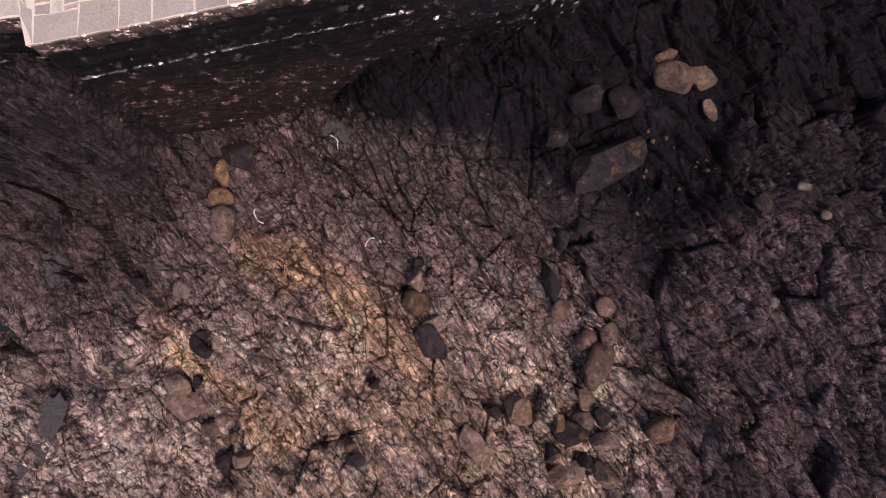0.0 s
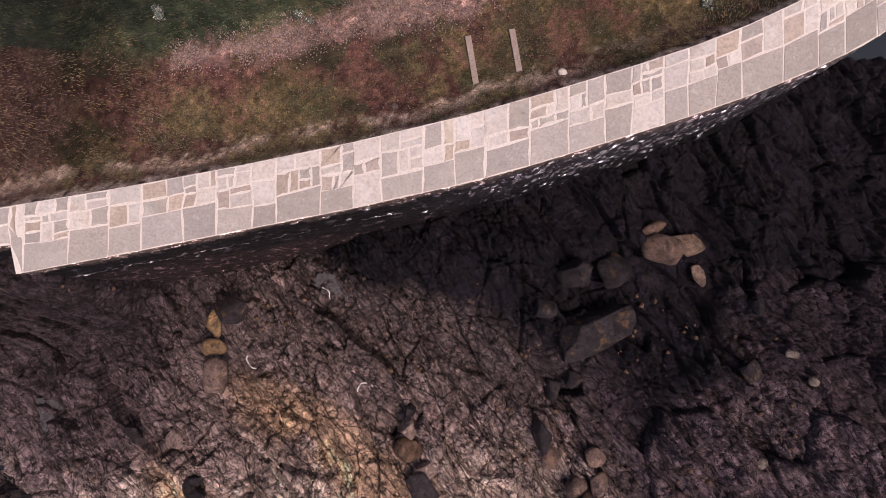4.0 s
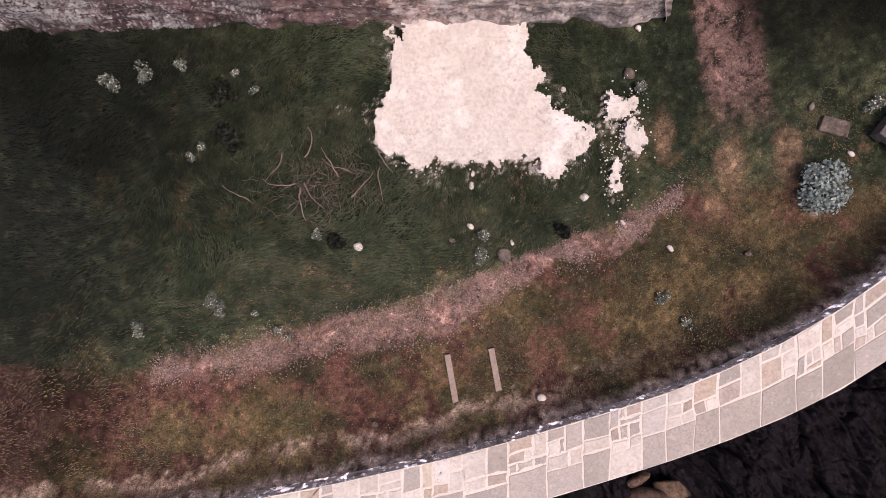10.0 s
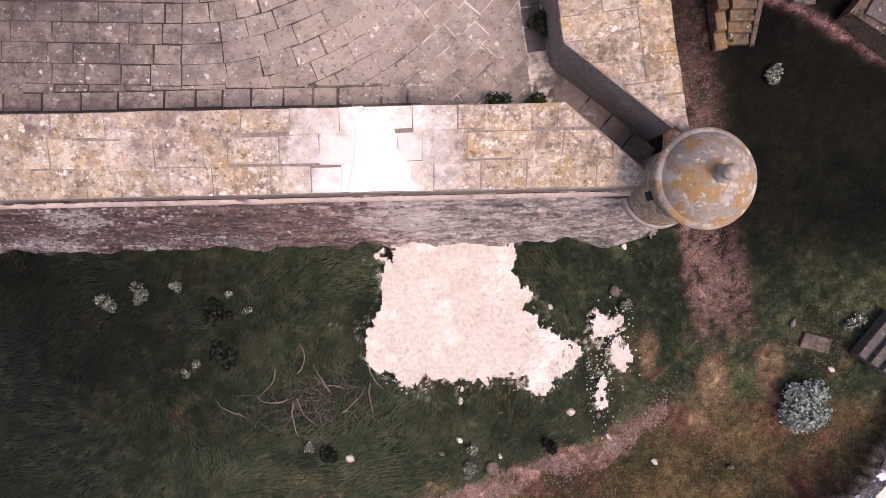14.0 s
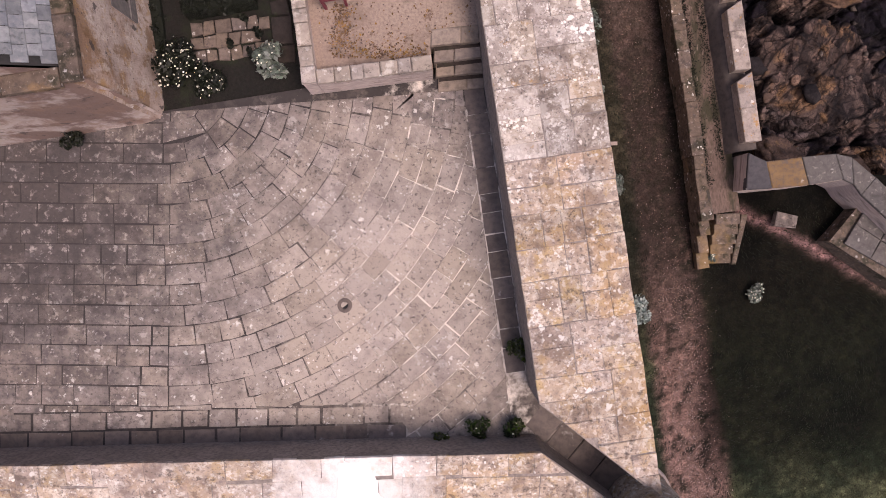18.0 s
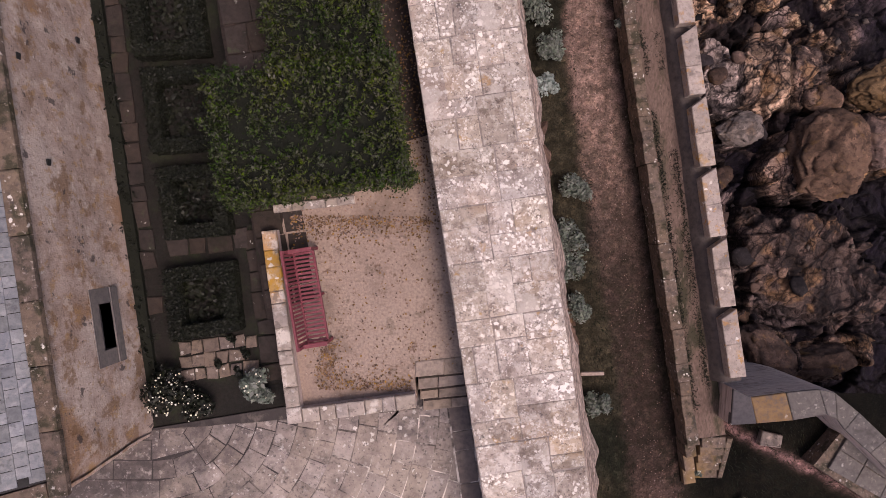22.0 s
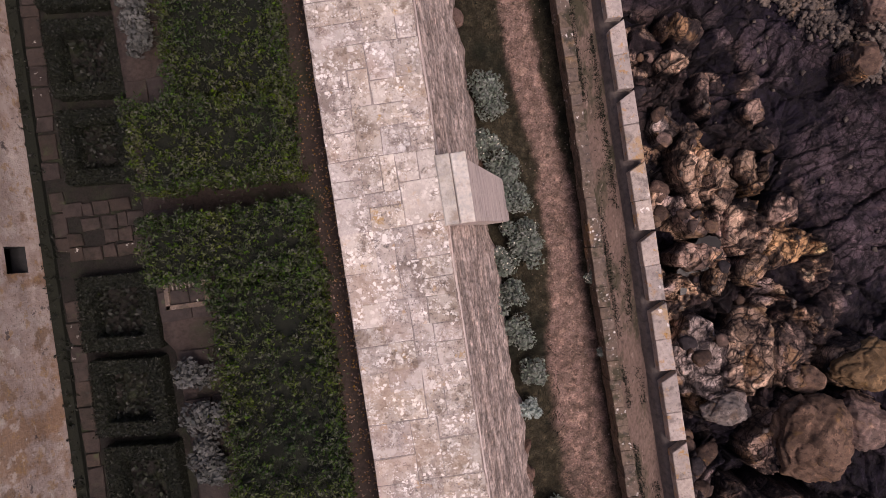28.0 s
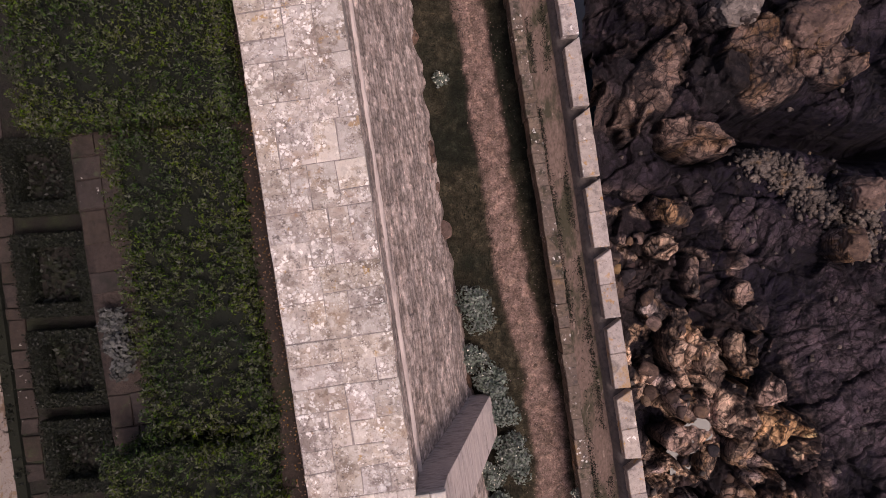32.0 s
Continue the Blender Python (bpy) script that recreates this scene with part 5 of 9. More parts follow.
# x, y, half length, half width, turn, tone
WEST_STONES = [
    (-8.31, 2.93, 0.4, 0.58, 8, "orange"), (-8.33, 1.96, 0.55, 0.42, 0, "orange"), (-8.14, 0.87, 0.6, 0.8, 5, "brown"), (-7.34, 3.56, 0.62, 0.66, 20, "dark"),
    (-9.75, -1.75, 0.38, 0.42, 30, "pink"), (-9.09, -3.59, 0.34, 0.28, 10, "dark"), (-9.3, -4.16, 0.36, 0.44, 40, "dark"), (-11.5, -1.75, 0.3, 0.55, 10, "dark"),
    (-10.22, -5.74, 0.6, 0.62, 15, "pink"), (-9.79, -6.74, 0.8, 0.52, -15, "pink"), (-8.87, -7.61, 0.52, 0.4, 20, "brown"), (-8.43, -7.26, 0.26, 0.24, 0, "orange"),
    (-7.17, -8.57, 0.55, 0.45, 30, "tan"), (-9.48, -5.72, 0.22, 0.4, 0, "dark"), (-8.1, -8.1, 0.3, 0.26, 0, "tan"), (-7.7, -7.8, 0.25, 0.2, 50, "brown"),
    (-8.3, -9.0, 0.4, 0.5, 0, "dark"),
]
MIDDLE_STONES = [
    (-0.31, -1.14, 0.42, 0.6, -10, "pink"), (-0.39, -2.15, 0.52, 0.58, 40, "brown"), (0.3, -2.92, 0.55, 0.36, 10, "pink"), (0.2, -3.75, 0.66, 0.62, -20, "dark"),
    (-0.32, -0.47, 0.36, 0.44, 0, "dark"), (-1.99, -5.54, 0.34, 0.26, 20, "dark"), (-2.7, -8.46, 0.42, 0.32, 10, "dark"), (-2.9, -8.0, 0.3, 0.26, 40, "brown"),
    (3.84, -6.3, 0.56, 0.8, 25, "pink"), (4.14, -6.95, 0.3, 0.3, 0, "brown"), (2.92, -6.54, 0.34, 0.32, 0, "dark"), (4.6, 4.1, 0.42, 0.46, 0, "dark"),
    (2.1, -8.0, 0.55, 0.9, 30, "pink"),
]
SOUTH_STONES = [
    (5.79, -7.35, 0.7, 0.5, 0, "dark"), (6.44, -6.68, 0.48, 0.42, 15, "brown"), (7.14, -6.44, 0.42, 0.46, 10, "dark"), (7.22, -7.32, 0.72, 0.48, 10, "pink"),
    (5.26, -8.02, 0.4, 0.46, 0, "dark"), (6.69, -8.42, 0.42, 0.36, 0, "dark"), (6.94, -4.36, 0.62, 1.05, -12, "brown"), (7.35, -3.14, 0.38, 0.55, 0, "brown"),
    (7.11, -2.05, 0.44, 0.4, 20, "brown"), (5.46, -2.2, 0.44, 0.5, 0, "brown"), (6.05, -8.99, 0.75, 0.5, 10, "pink"), (7.47, -8.95, 0.55, 0.5, 0, "tan"),
    (9.3, -6.72, 0.6, 0.55, 0, "brown"), (6.48, -3.49, 0.55, 0.45, 35, "brown"), (6.53, -5.91, 0.34, 0.5, 0, "tan"), (5.4, -6.6, 0.3, 0.36, 0, "tan"),
    (12.93, -1.64, 0.26, 0.24, 0, "pale"),
]
EAST_STONES = [
    (4.89, -1.11, 0.42, 0.75, 10, "dark"), (8.63, 6.26, 0.8, 0.58, -10, "brown"), (9.85, 6.49, 0.62, 0.46, -8, "tan"), (10.21, 5.49, 0.26, 0.42, 20, "pink"),
    (5.61, 5.48, 0.6, 0.62, 0, "dark"), (6.82, 5.61, 0.6, 0.55, 30, "dark"), (8.31, 7.07, 0.46, 0.26, 30, "brown"), (12.01, 4.41, 0.36, 0.3, 0, "dark"),
    (13.56, 2.62, 0.26, 0.2, 0, "pale"), (14.39, 1.63, 0.2, 0.18, 0, "pale"), (12.06, 1.88, 0.42, 0.5, 20, "dark"), (5.97, 3.05, 1.5, 0.85, 35, "dark"),
    (6.1, 1.1, 0.42, 0.36, 0, "dark"), (5.4, 0.7, 0.38, 0.4, 0, "dark"),
]
for i, (x, y, sx, sy, turn, tone) in enumerate(WEST_STONES + MIDDLE_STONES + SOUTH_STONES + EAST_STONES):
    boulder(SHORE, x, y, sx * (1.42 if tone in ("dark", "tan", "pink") else 1.06), sy * (1.42 if tone in ("dark", "tan", "pink") else 1.06), turn, tone, 11 + i, facets=15 if tone in ("dark", "tan", "pink") else 9, rough=0.05, sink=-0.35 if -9 < x < -7 and y > 0.5 else 0.05 if y > 4 else 0.16)

LOOSE = [
    (14.29, 36.68, 1.05, 1.15, -30, "brown"), (16.05, 37.16, 0.83, 0.78, 10, "brown"), (16.10, 39.03, 0.85, 0.71, 20, "tan"), (11.57, 37.58, 0.74, 0.46, 10, "pale"), (14.50, 30.04, 1.02, 0.56, 10, "umber"),
    (12.55, 30.29, 0.89, 0.60, -35, "umber"), (12.03, 56.64, 0.74, 0.46, 0, "pale"), (14.64, 56.31, 0.93, 0.74, 20, "brown"), (16.08, 49.04, 0.48, 0.48, 0, "brown"), (16.48, 50.71, 0.48, 0.56, 0, "brown"), (14.25, 38.54, 0.52, 0.37, 0, "brown"),
]
for i, (x, y, sx, sy, turn, tone) in enumerate(LOOSE):
    boulder(CLIFF, x, y, sx * 1.3, sy * 1.3, turn, tone, 211 + i, sz=0.62 * min(sx, sy) + 0.2, sink=0.42, facets=9, rough=0.10, sub=5, where="among the rocks below the battlement", group="blocks below the battlement")
# smaller broken blocks heaped between them
rk = random.Random(64)
for i in range(60):
    y = rk.uniform(30.8, 49.5)
    x = rw(y - 24.0, 7.75)[0] + abs(rk.gauss(0, 2.2)) * (1.0 if y < 44 else 0.75) + 0.2
    a = rk.uniform(0.14, 0.36)
    boulder(CLIFF, x, y, a, a * rk.uniform(0.7, 1.5), rk.uniform(0, 180), rk.choice(("brown", "umber", "tan", "umber", "brown", "dark") if y > 36 else ("umber", "umber", "brown", "dark")), 400 + i, sz=0.55 * a, sink=0.34, facets=9, rough=0.14, sub=3, where="wedged among larger rocks below the battlement", group="blocks below the battlement")

M_POOL = mat("still_pool", ((0.06, 0.052, 0.052), (0.075, 0.064, 0.062), (0.05, 0.044, 0.044)), 0.5, 3, rough=0.3, bump=0.05, spec=0.5)

M_BLACKPOOL = mat("black_pool", ((0.008, 0.007, 0.008), (0.012, 0.01, 0.011), (0.006, 0.006, 0.006)), 0.5, 3, rough=0.08, bump=0.1, spec=0.2)


def pool(x, y, rx, ry, turn, z, seed, water=None):
    """A shallow tide pool: a ragged flat sheet of water."""
    v, n = [(0, 0, 0)], 40
    for i in range(n):
        a = 2 * math.pi * i / n
        r = 1 + 0.55 * noise.noise((math.cos(a) * 1.4 + seed, math.sin(a) * 1.4, 0.5)) + 0.25 * noise.noise((math.cos(a) * 4, math.sin(a) * 4 + seed, 2))
        v.append((r * rx * math.cos(a), r * ry * math.sin(a), 0))
    ob = link("tide_pool", mesh_from("tide_pool", v, [(0, 1 + i, 1 + (i + 1) % n) for i in range(n)]), water or M_POOL)
    ob.matrix_world = pose(x, y, z, 0, 0, turn)
    tagged(ob, ("still black" if water else "still grey") + " tide pool lying in a rock hollow", "tide pool", "pools on the shore")


for i, (x, y, rx, ry, turn) in enumerate([(-15.6, -8.2, 0.45, 1.3, -20), (-15.6, -1.2, 0.5, 0.5, 0), (-3.5, 4.6, 0.7, 0.35, 0)]):
    grid_z = [height_at(SHORE, x + a * rx * 0.6, y + b * ry * 0.6) for a in (-1, 0, 1) for b in (-1, 0, 1)]
    pool(x, y, rx * 1.25, ry * 1.25, turn, float(np.percentile(grid_z, 45)), i)
for i, (x, y, rx, ry, turn) in enumerate([(11.0, 42.6, 0.5, 0.4, 0), (10.6, 41.6, 0.3, 0.4, 0), (11.2, 30.6, 0.3, 0.6, 10)]):
    pool(x, y, rx * 1.3, ry * 1.3, turn, float(np.percentile([height_at(CLIFF, x + a * rx, y + b * ry) for a in (-1, 0, 1) for b in (-1, 0, 1)], 35)), 20 + i, M_BLACKPOOL)

M_ROPE = mat("bleached_cord", ((0.70, 0.68, 0.66), (0.6, 0.58, 0.55), (0.75, 0.74, 0.72)), 3, 20, bump=0.2)


def tube(name, pts, radius, material, parent=None, sides=5):
    v, f = [], []
    for i, p in enumerate(pts):
        p = Vector(p)
        d = (Vector(pts[min(i + 1, len(pts) - 1)]) - Vector(pts[max(i - 1, 0)])).normalized()
        a = d.orthogonal().normalized()
        b = d.cross(a)
        r = radius if not isinstance(radius, (list, tuple)) else radius[i]
        v += [p + (a * math.cos(2 * math.pi * k / sides) + b * math.sin(2 * math.pi * k / sides)) * r for k in range(sides)]
        if i:
            f += [((i - 1) * sides + k, (i - 1) * sides + (k + 1) % sides, i * sides + (k + 1) % sides, i * sides + k) for k in range(sides)]
    return link(name, mesh_from(name, v, f, True), material, parent)


for i, (x, y, n_p, curl) in enumerate([(-7.11, 1.54, 8, 0.7), (-5.37, -3.69, 14, 2.4), (2.96, -4.74, 7, 1.6), (-3.67, 4.03, 7, 1.0), (-1.92, 0.29, 9, 0.9)]):
    a, pts, px, py = 4.2 + i, [], x, y
    for q in range(n_p):
        pts.append((px, py, height_at(SHORE, px, py) + 0.05))
        a += curl * 0.4 * (1 + 0.6 * math.sin(q * 2.1 + i))
        px, py = px + 0.12 * math.cos(a), py + 0.12 * math.sin(a)
    tagged(tube("cord_scrap", pts, 0.028, M_ROPE), "bleached white scrap of cord caught on the rocks", "cord", "scraps of cord")

# ---- leaves: many small blades in one mesh ----
def leaf_mesh(name, P, N, size, rng, aspect=0.55, spread=0.7):
    """One small folded diamond at each point P, facing roughly along N."""
    n = len(P)
    nn = N + spread * rng.normal(size=(n, 3))
    nn /= np.linalg.norm(nn, axis=1, keepdims=True) + 1e-9
    t = np.cross(nn, rng.normal(size=(n, 3)))
    t /= np.linalg.norm(t, axis=1, keepdims=True) + 1e-9
    b = np.cross(nn, t)
    s = (size * rng.uniform(0.6, 1.3, n))[:, None]
    v = np.stack([P - t * s, P - b * s * aspect, P + t * s + nn * s * 0.2, P + b * s * aspect], 1).reshape(-1, 3)
    me = bpy.data.meshes.new(name)
    me.vertices.add(4 * n)
    me.vertices.foreach_set("co", v.astype(np.float32).ravel())
    me.loops.add(4 * n)
    me.loops.foreach_set("vertex_index", np.arange(4 * n, dtype=np.int32))
    me.polygons.add(n)
    me.polygons.foreach_set("loop_start", np.arange(0, 4 * n, 4, dtype=np.int32))
    me.update(calc_edges=True)
    return me


def poly_points(poly, n, rng):
    xs, ys = [p[0] for p in poly], [p[1] for p in poly]
    out = np.zeros((0, 2))
    while len(out) < n:
        q = np.stack([rng.uniform(min(xs), max(xs), 2 * n), rng.uniform(min(ys), max(ys), 2 * n)], 1)
        out = np.concatenate([out, q[in_poly(q[:, 0], q[:, 1], poly)]])
    return out[:n]


def tufts(C, A, per, rng, spread, size, deep):
    """Leaves in small shoots: round each centre C, along its axis A, a dome of leaves that face outwards."""
    n = len(C) * per
    c, a = np.repeat(C, per, 0), np.repeat(A, per, 0)
    r = rng.normal(size=(n, 3)) * spread
    r -= a * np.sum(r * a, 1, keepdims=True)
    out = np.linalg.norm(r, axis=1, keepdims=True) / spread
    P = c + r - a * (deep * (0.35 * out ** 1.6 + 0.5 * rng.random((n, 1)) ** 2))
    return P, a * 0.7 + r / spread * 0.85


def hedge(name, poly, z0, z1, material, label, category, group="", density=72, size=0.032, bumpy=0.05):
    """A clipped hedge on an anticlockwise plan: a dark core under a coat of leafy shoots, on the top and all sides."""
    rng = np.random.default_rng(int(abs(poly[0][0] * 100 + poly[0][1] * 10)))
    cx, cy = np.mean([p[0] for p in poly]), np.mean([p[1] for p in poly])
    th = thing(name, (cx, cy, z0), label, category, group)
    low = min(0.34, 0.4 * (z1 - z0))
    core = [tuple(p) for p in inset(poly, min(0.17, 0.35 * abs(area_of(poly)) ** 0.5))] if abs(area_of(poly)) > 1.5 else poly
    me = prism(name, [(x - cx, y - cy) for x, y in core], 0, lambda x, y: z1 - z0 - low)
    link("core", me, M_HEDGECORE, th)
    top = poly_points(poly, int(density * abs(area_of(poly))), rng)
    wob = 2 * bumpy * (fractal(top[:, 0] * 2.2, top[:, 1] * 2.2, 33) - 0.5) * 2 + 0.045 * rng.normal(size=len(top))
    C = [np.column_stack([top, z1 + wob - 0.01])]
    A = [np.column_stack([0.35 * rng.normal(size=(len(top), 2)), np.ones(len(top))])]
    for (xa, ya), (xb, yb) in zip(poly, poly[1:] + poly[:1]):
        length = math.hypot(xb - xa, yb - ya)
        m = int(density * 0.9 * length * (z1 - z0)) + 2
        u, hgt = rng.random(m), rng.random(m) ** 0.7
        nx, ny = (yb - ya) / length, -(xb - xa) / length
        d = bumpy * 2 * (fractal((xa + u * (xb - xa) + ya) * 2.2, hgt * 3 + yb, 35) - 0.5) + 0.02 * rng.normal(size=m) - 0.05
        C.append(np.column_stack([xa + u * (xb - xa) + nx * d, ya + u * (yb - ya) + ny * d, z0 + hgt * (z1 - z0)]))
        A.append(np.tile((nx, ny, 0.9), (m, 1)) + 0.25 * rng.normal(size=(m, 3)))
    C, A = np.concatenate(C), np.concatenate(A)
    A = A / np.linalg.norm(A, axis=1, keepdims=True)
    P, N = tufts(C, A, 24, rng, 0.040, size, 0.24)
    link("foliage", leaf_mesh("foliage", P - np.array((cx, cy, z0)), N, size, rng, 0.42, 0.30), material, th)
    return th


def bush(name, x, y, z, r, h, material, label, category, group="", seed=0, flowers=0, size=0.05, count=900, lobes=6):
    """A rounded shrub: lobes of small leaves on thin stems, with white flower heads where there are any."""
    rng = np.random.default_rng(seed + 1000)
    th = thing(name, (x, y, z), label, category, group)
    cs = np.column_stack([rng.uniform(-0.62, 0.62, lobes) * r, rng.uniform(-0.62, 0.62, lobes) * r, rng.uniform(0.35, 0.75, lobes) * h])
    rs = rng.uniform(0.38, 0.6, lobes) * r
    k = rng.integers(0, lobes, count)
    d = rng.normal(size=(count, 3))
    d[:, 2] = np.abs(d[:, 2]) * 1.1 - 0.25
    d /= np.linalg.norm(d, axis=1, keepdims=True)
    rad = rs[k] * rng.uniform(0.55, 1.12, count)
    P = cs[k] + d * rad[:, None] * np.array((1, 1, 0.8 * h / max(r, 0.1) if h < r else 0.8))
    P[:, 2] = np.maximum(P[:, 2], 0.01)
    link("foliage", leaf_mesh("foliage", P, d + np.array((0, 0, 0.4)), size, rng), material, th)
    bm = bmesh.new()
    bmesh.ops.create_cone(bm, segments=6, radius1=0.05 * r + 0.01, radius2=0.01, depth=0.6 * h, cap_ends=True)
    bmesh.ops.translate(bm, vec=(0, 0, 0.3 * h), verts=bm.verts)
    part("stem", bm, M_TWIG, th)
    if flowers:
        F = P[rng.choice(count, min(flowers, count), replace=False)] + np.array((0, 0, 0.03))
        link("blossom", leaf_mesh("blossom", F, np.tile((0, 0, 1.0), (len(F), 1)), size * 0.46, rng, 0.95, 0.3), M_PETAL, th, "small white blossom")
    return th


# ---- hedges of the garden ----
HL = "dense clipped evergreen hedge, dark green with yellowish tips"
for plan, foot, top in (([(-1.73, 34.30), (1.47, 34.84), (1.14, 36.98), (-2.13, 36.62)], TERRACE_Z - 0.5, 7.40), ([(-1.14, 36.75), (0.98, 37.0), (0.16, 42.45), (-1.88, 42.15)], TERRACE_Z - 0.3, 6.85),
                        ([(-2.74, 42.05), (0.12, 42.38), (-0.07, 43.68), (-2.92, 43.26)], TERRACE_Z - 0.4, 7.22), ([(-2.90, 43.62), (-0.22, 43.98), (-0.44, 45.50), (-3.18, 45.20)], TERRACE_Z - 0.4, 7.24),
                        ([(-2.56, 45.25), (-0.40, 45.48), (-1.20, 50.95), (-3.44, 50.62)], TERRACE_Z - 0.3, 6.88), ([(-4.65, 50.64), (-1.06, 51.05), (-1.36, 53.4), (-4.95, 53.0)], TERRACE_Z - 0.4, 7.25)):
    hedge("hedge", plan, foot, top, M_LEAF, HL, "hedge", "hedges of the garden")

# low box hedges of the parterre: each is a ring round a small bed
def box_ring(quad, z0, height, wide=0.26):
    q = [Vector(p) for p in quad]
    inner = inset([tuple(p) for p in q], wide)
    cx, cy = sum(q, Vector((0, 0))) / 4
    rng = np.random.default_rng(int(abs(cx * 77 + cy * 31)))
    th = thing("box_hedge", (cx, cy, z0), "low dark box hedge clipped square round a planted bed", "hedge", "box hedges of the parterre")
    v, f = [], []
    for i in range(4):
        for p, zz in ((q[i], 0), (q[i], height - 0.05), (inner[i], height - 0.05), (inner[i], 0)):
            v.append((p.x - cx, p.y - cy, zz))
    for i in range(4):
        j = (i + 1) % 4
        f += [(4 * i + k, 4 * j + k, 4 * j + (k + 1) % 4, 4 * i + (k + 1) % 4) for k in range(4)]
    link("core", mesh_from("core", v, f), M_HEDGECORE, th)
    P, N = [], []
    for i in range(4):
        a, b, c, d = q[i], q[(i + 1) % 4], inner[(i + 1) % 4], inner[i]
        m = int(1900 * (b - a).length * wide)
        u, w2 = rng.random(m)[:, None], rng.random(m)[:, None]
        lo = np.array(a) * (1 - u) + np.array(b) * u
        hi = np.array(d) * (1 - u) + np.array(c) * u
        p2 = lo * (1 - w2) + hi * w2
        P.append(np.column_stack([p2, height + 0.06 * rng.normal(size=m)]))
        N.append(np.tile((0, 0, 1.0), (m, 1)))
        m = int(1400 * (b - a).length * height)
        for ea, eb, sgn in ((a, b, 1), (d, c, -1)):
            u, hh = rng.random(m)[:, None], rng.random(m)
            p2 = np.array(ea) * (1 - u) + np.array(eb) * u
            e = (b - a).normalized()
            P.append(np.column_stack([p2, hh * height]))
            N.append(np.tile((e.y * sgn, -e.x * sgn, 0.3), (m, 1)))
    P, N = np.concatenate(P), np.concatenate(N)
    link("foliage", leaf_mesh("foliage", P - np.array((cx, cy, 0)), N, 0.024, rng), M_BOX, th)
    m = 260
    u, w2 = rng.random(m)[:, None], rng.random(m)[:, None]
    ii = [np.array(p) for p in inner]
    p2 = (ii[0] * (1 - u) + ii[1] * u) * (1 - w2) + (ii[3] * (1 - u) + ii[2] * u) * w2
    link("planting", leaf_mesh("planting", np.column_stack([p2, 0.06 + 0.10 * rng.random(m)]) - np.array((cx, cy, 0)), np.tile((0, 0, 1.0), (m, 1)), 0.05, rng), M_BOX, th, "sparse low planting in the bed")["kind"] = "stuff"


# rows of squares between the building and the retaining wall
for quad in ([(-3.25, 31.84), (-1.92, 32.08), (-2.08, 33.42), (-3.42, 33.22)], [(-3.34, 33.80), (-2.12, 33.92), (-2.34, 35.28), (-3.56, 35.18)],
             [(-3.64, 35.46), (-2.22, 35.58), (-2.48, 37.16), (-3.86, 37.06)], [(-3.97, 37.28), (-2.58, 37.38), (-2.83, 38.96), (-4.18, 38.86)],
             [(-4.32, 39.07), (-2.88, 39.17), (-3.12, 40.62), (-4.48, 40.52)], [(-4.59, 40.70), (-3.11, 40.80), (-3.31, 42.28), (-4.74, 42.12)],
             [(-4.91, 43.91), (-3.62, 44.02), (-3.80, 45.42), (-5.13, 45.32)], [(-5.19, 45.58), (-3.76, 45.68), (-4.02, 47.14), (-5.45, 47.04)],
             [(-5.53, 47.30), (-4.06, 47.40), (-4.32, 49.00), (-5.77, 48.90)], [(-5.80, 49.25), (-4.38, 49.36), (-4.62, 50.84), (-6.02, 50.74)]):
    box_ring(quad, GARDEN_Z, 0.38)

# ---- turret on the salient corner ----
tur = thing("corner_turret", (5.68, 22.48, 3.9), "round stone sentry turret with an orange-lichened dome on the fort corner", "turret")
part("corbel", lathe_bm([(0.05, 0.0), (0.22, 0.1), (0.36, 0.42), (0.46, 0.5), (0.48, 0.66), (0.60, 0.74), (0.62, 0.92), (0.73, 1.0), (0.76, 1.10), (0.74, 1.22), (0.70, 1.28)]), M_RAMPFACE, tur, "tiered stone corbel")
body = part("body", lathe_bm([(0.69, 1.25), (0.68, 2.0), (0.68, 3.05)]), M_PARAPET, tur)
for a in (-70, -160, 20):
    bm = box_bm((0.16, 0.06, 0.30), bevel=0.01)
    ob = part("loophole", bm, M_DARK, body, "dark narrow loophole")
    ob.matrix_local = pose(0.665 * math.cos(radians(a)), 0.665 * math.sin(radians(a)), 2.45, 0, 0, a + 90)
part("cornice", lathe_bm([(0.68, 3.0), (0.76, 3.05), (0.82, 3.13), (0.835, 3.22), (0.80, 3.29), (0.74, 3.31)]), M_DOME, tur, "projecting rounded cornice with orange lichen")
part("dome", lathe_bm([(0.75, 3.29), (0.70, 3.40), (0.62, 3.52), (0.50, 3.64), (0.36, 3.73), (0.22, 3.79), (0.12, 3.82), (0.0, 3.83)]), M_DOME, tur, "stone dome patched with orange and grey lichen")
part("finial", lathe_bm([(0.13, 3.78), (0.15, 3.84), (0.10, 3.90), (0.08, 3.95), (0.12, 4.02), (0.13, 4.08), (0.09, 4.14), (0.0, 4.17)], 20), M_CAP, tur, "pale stone finial knob")

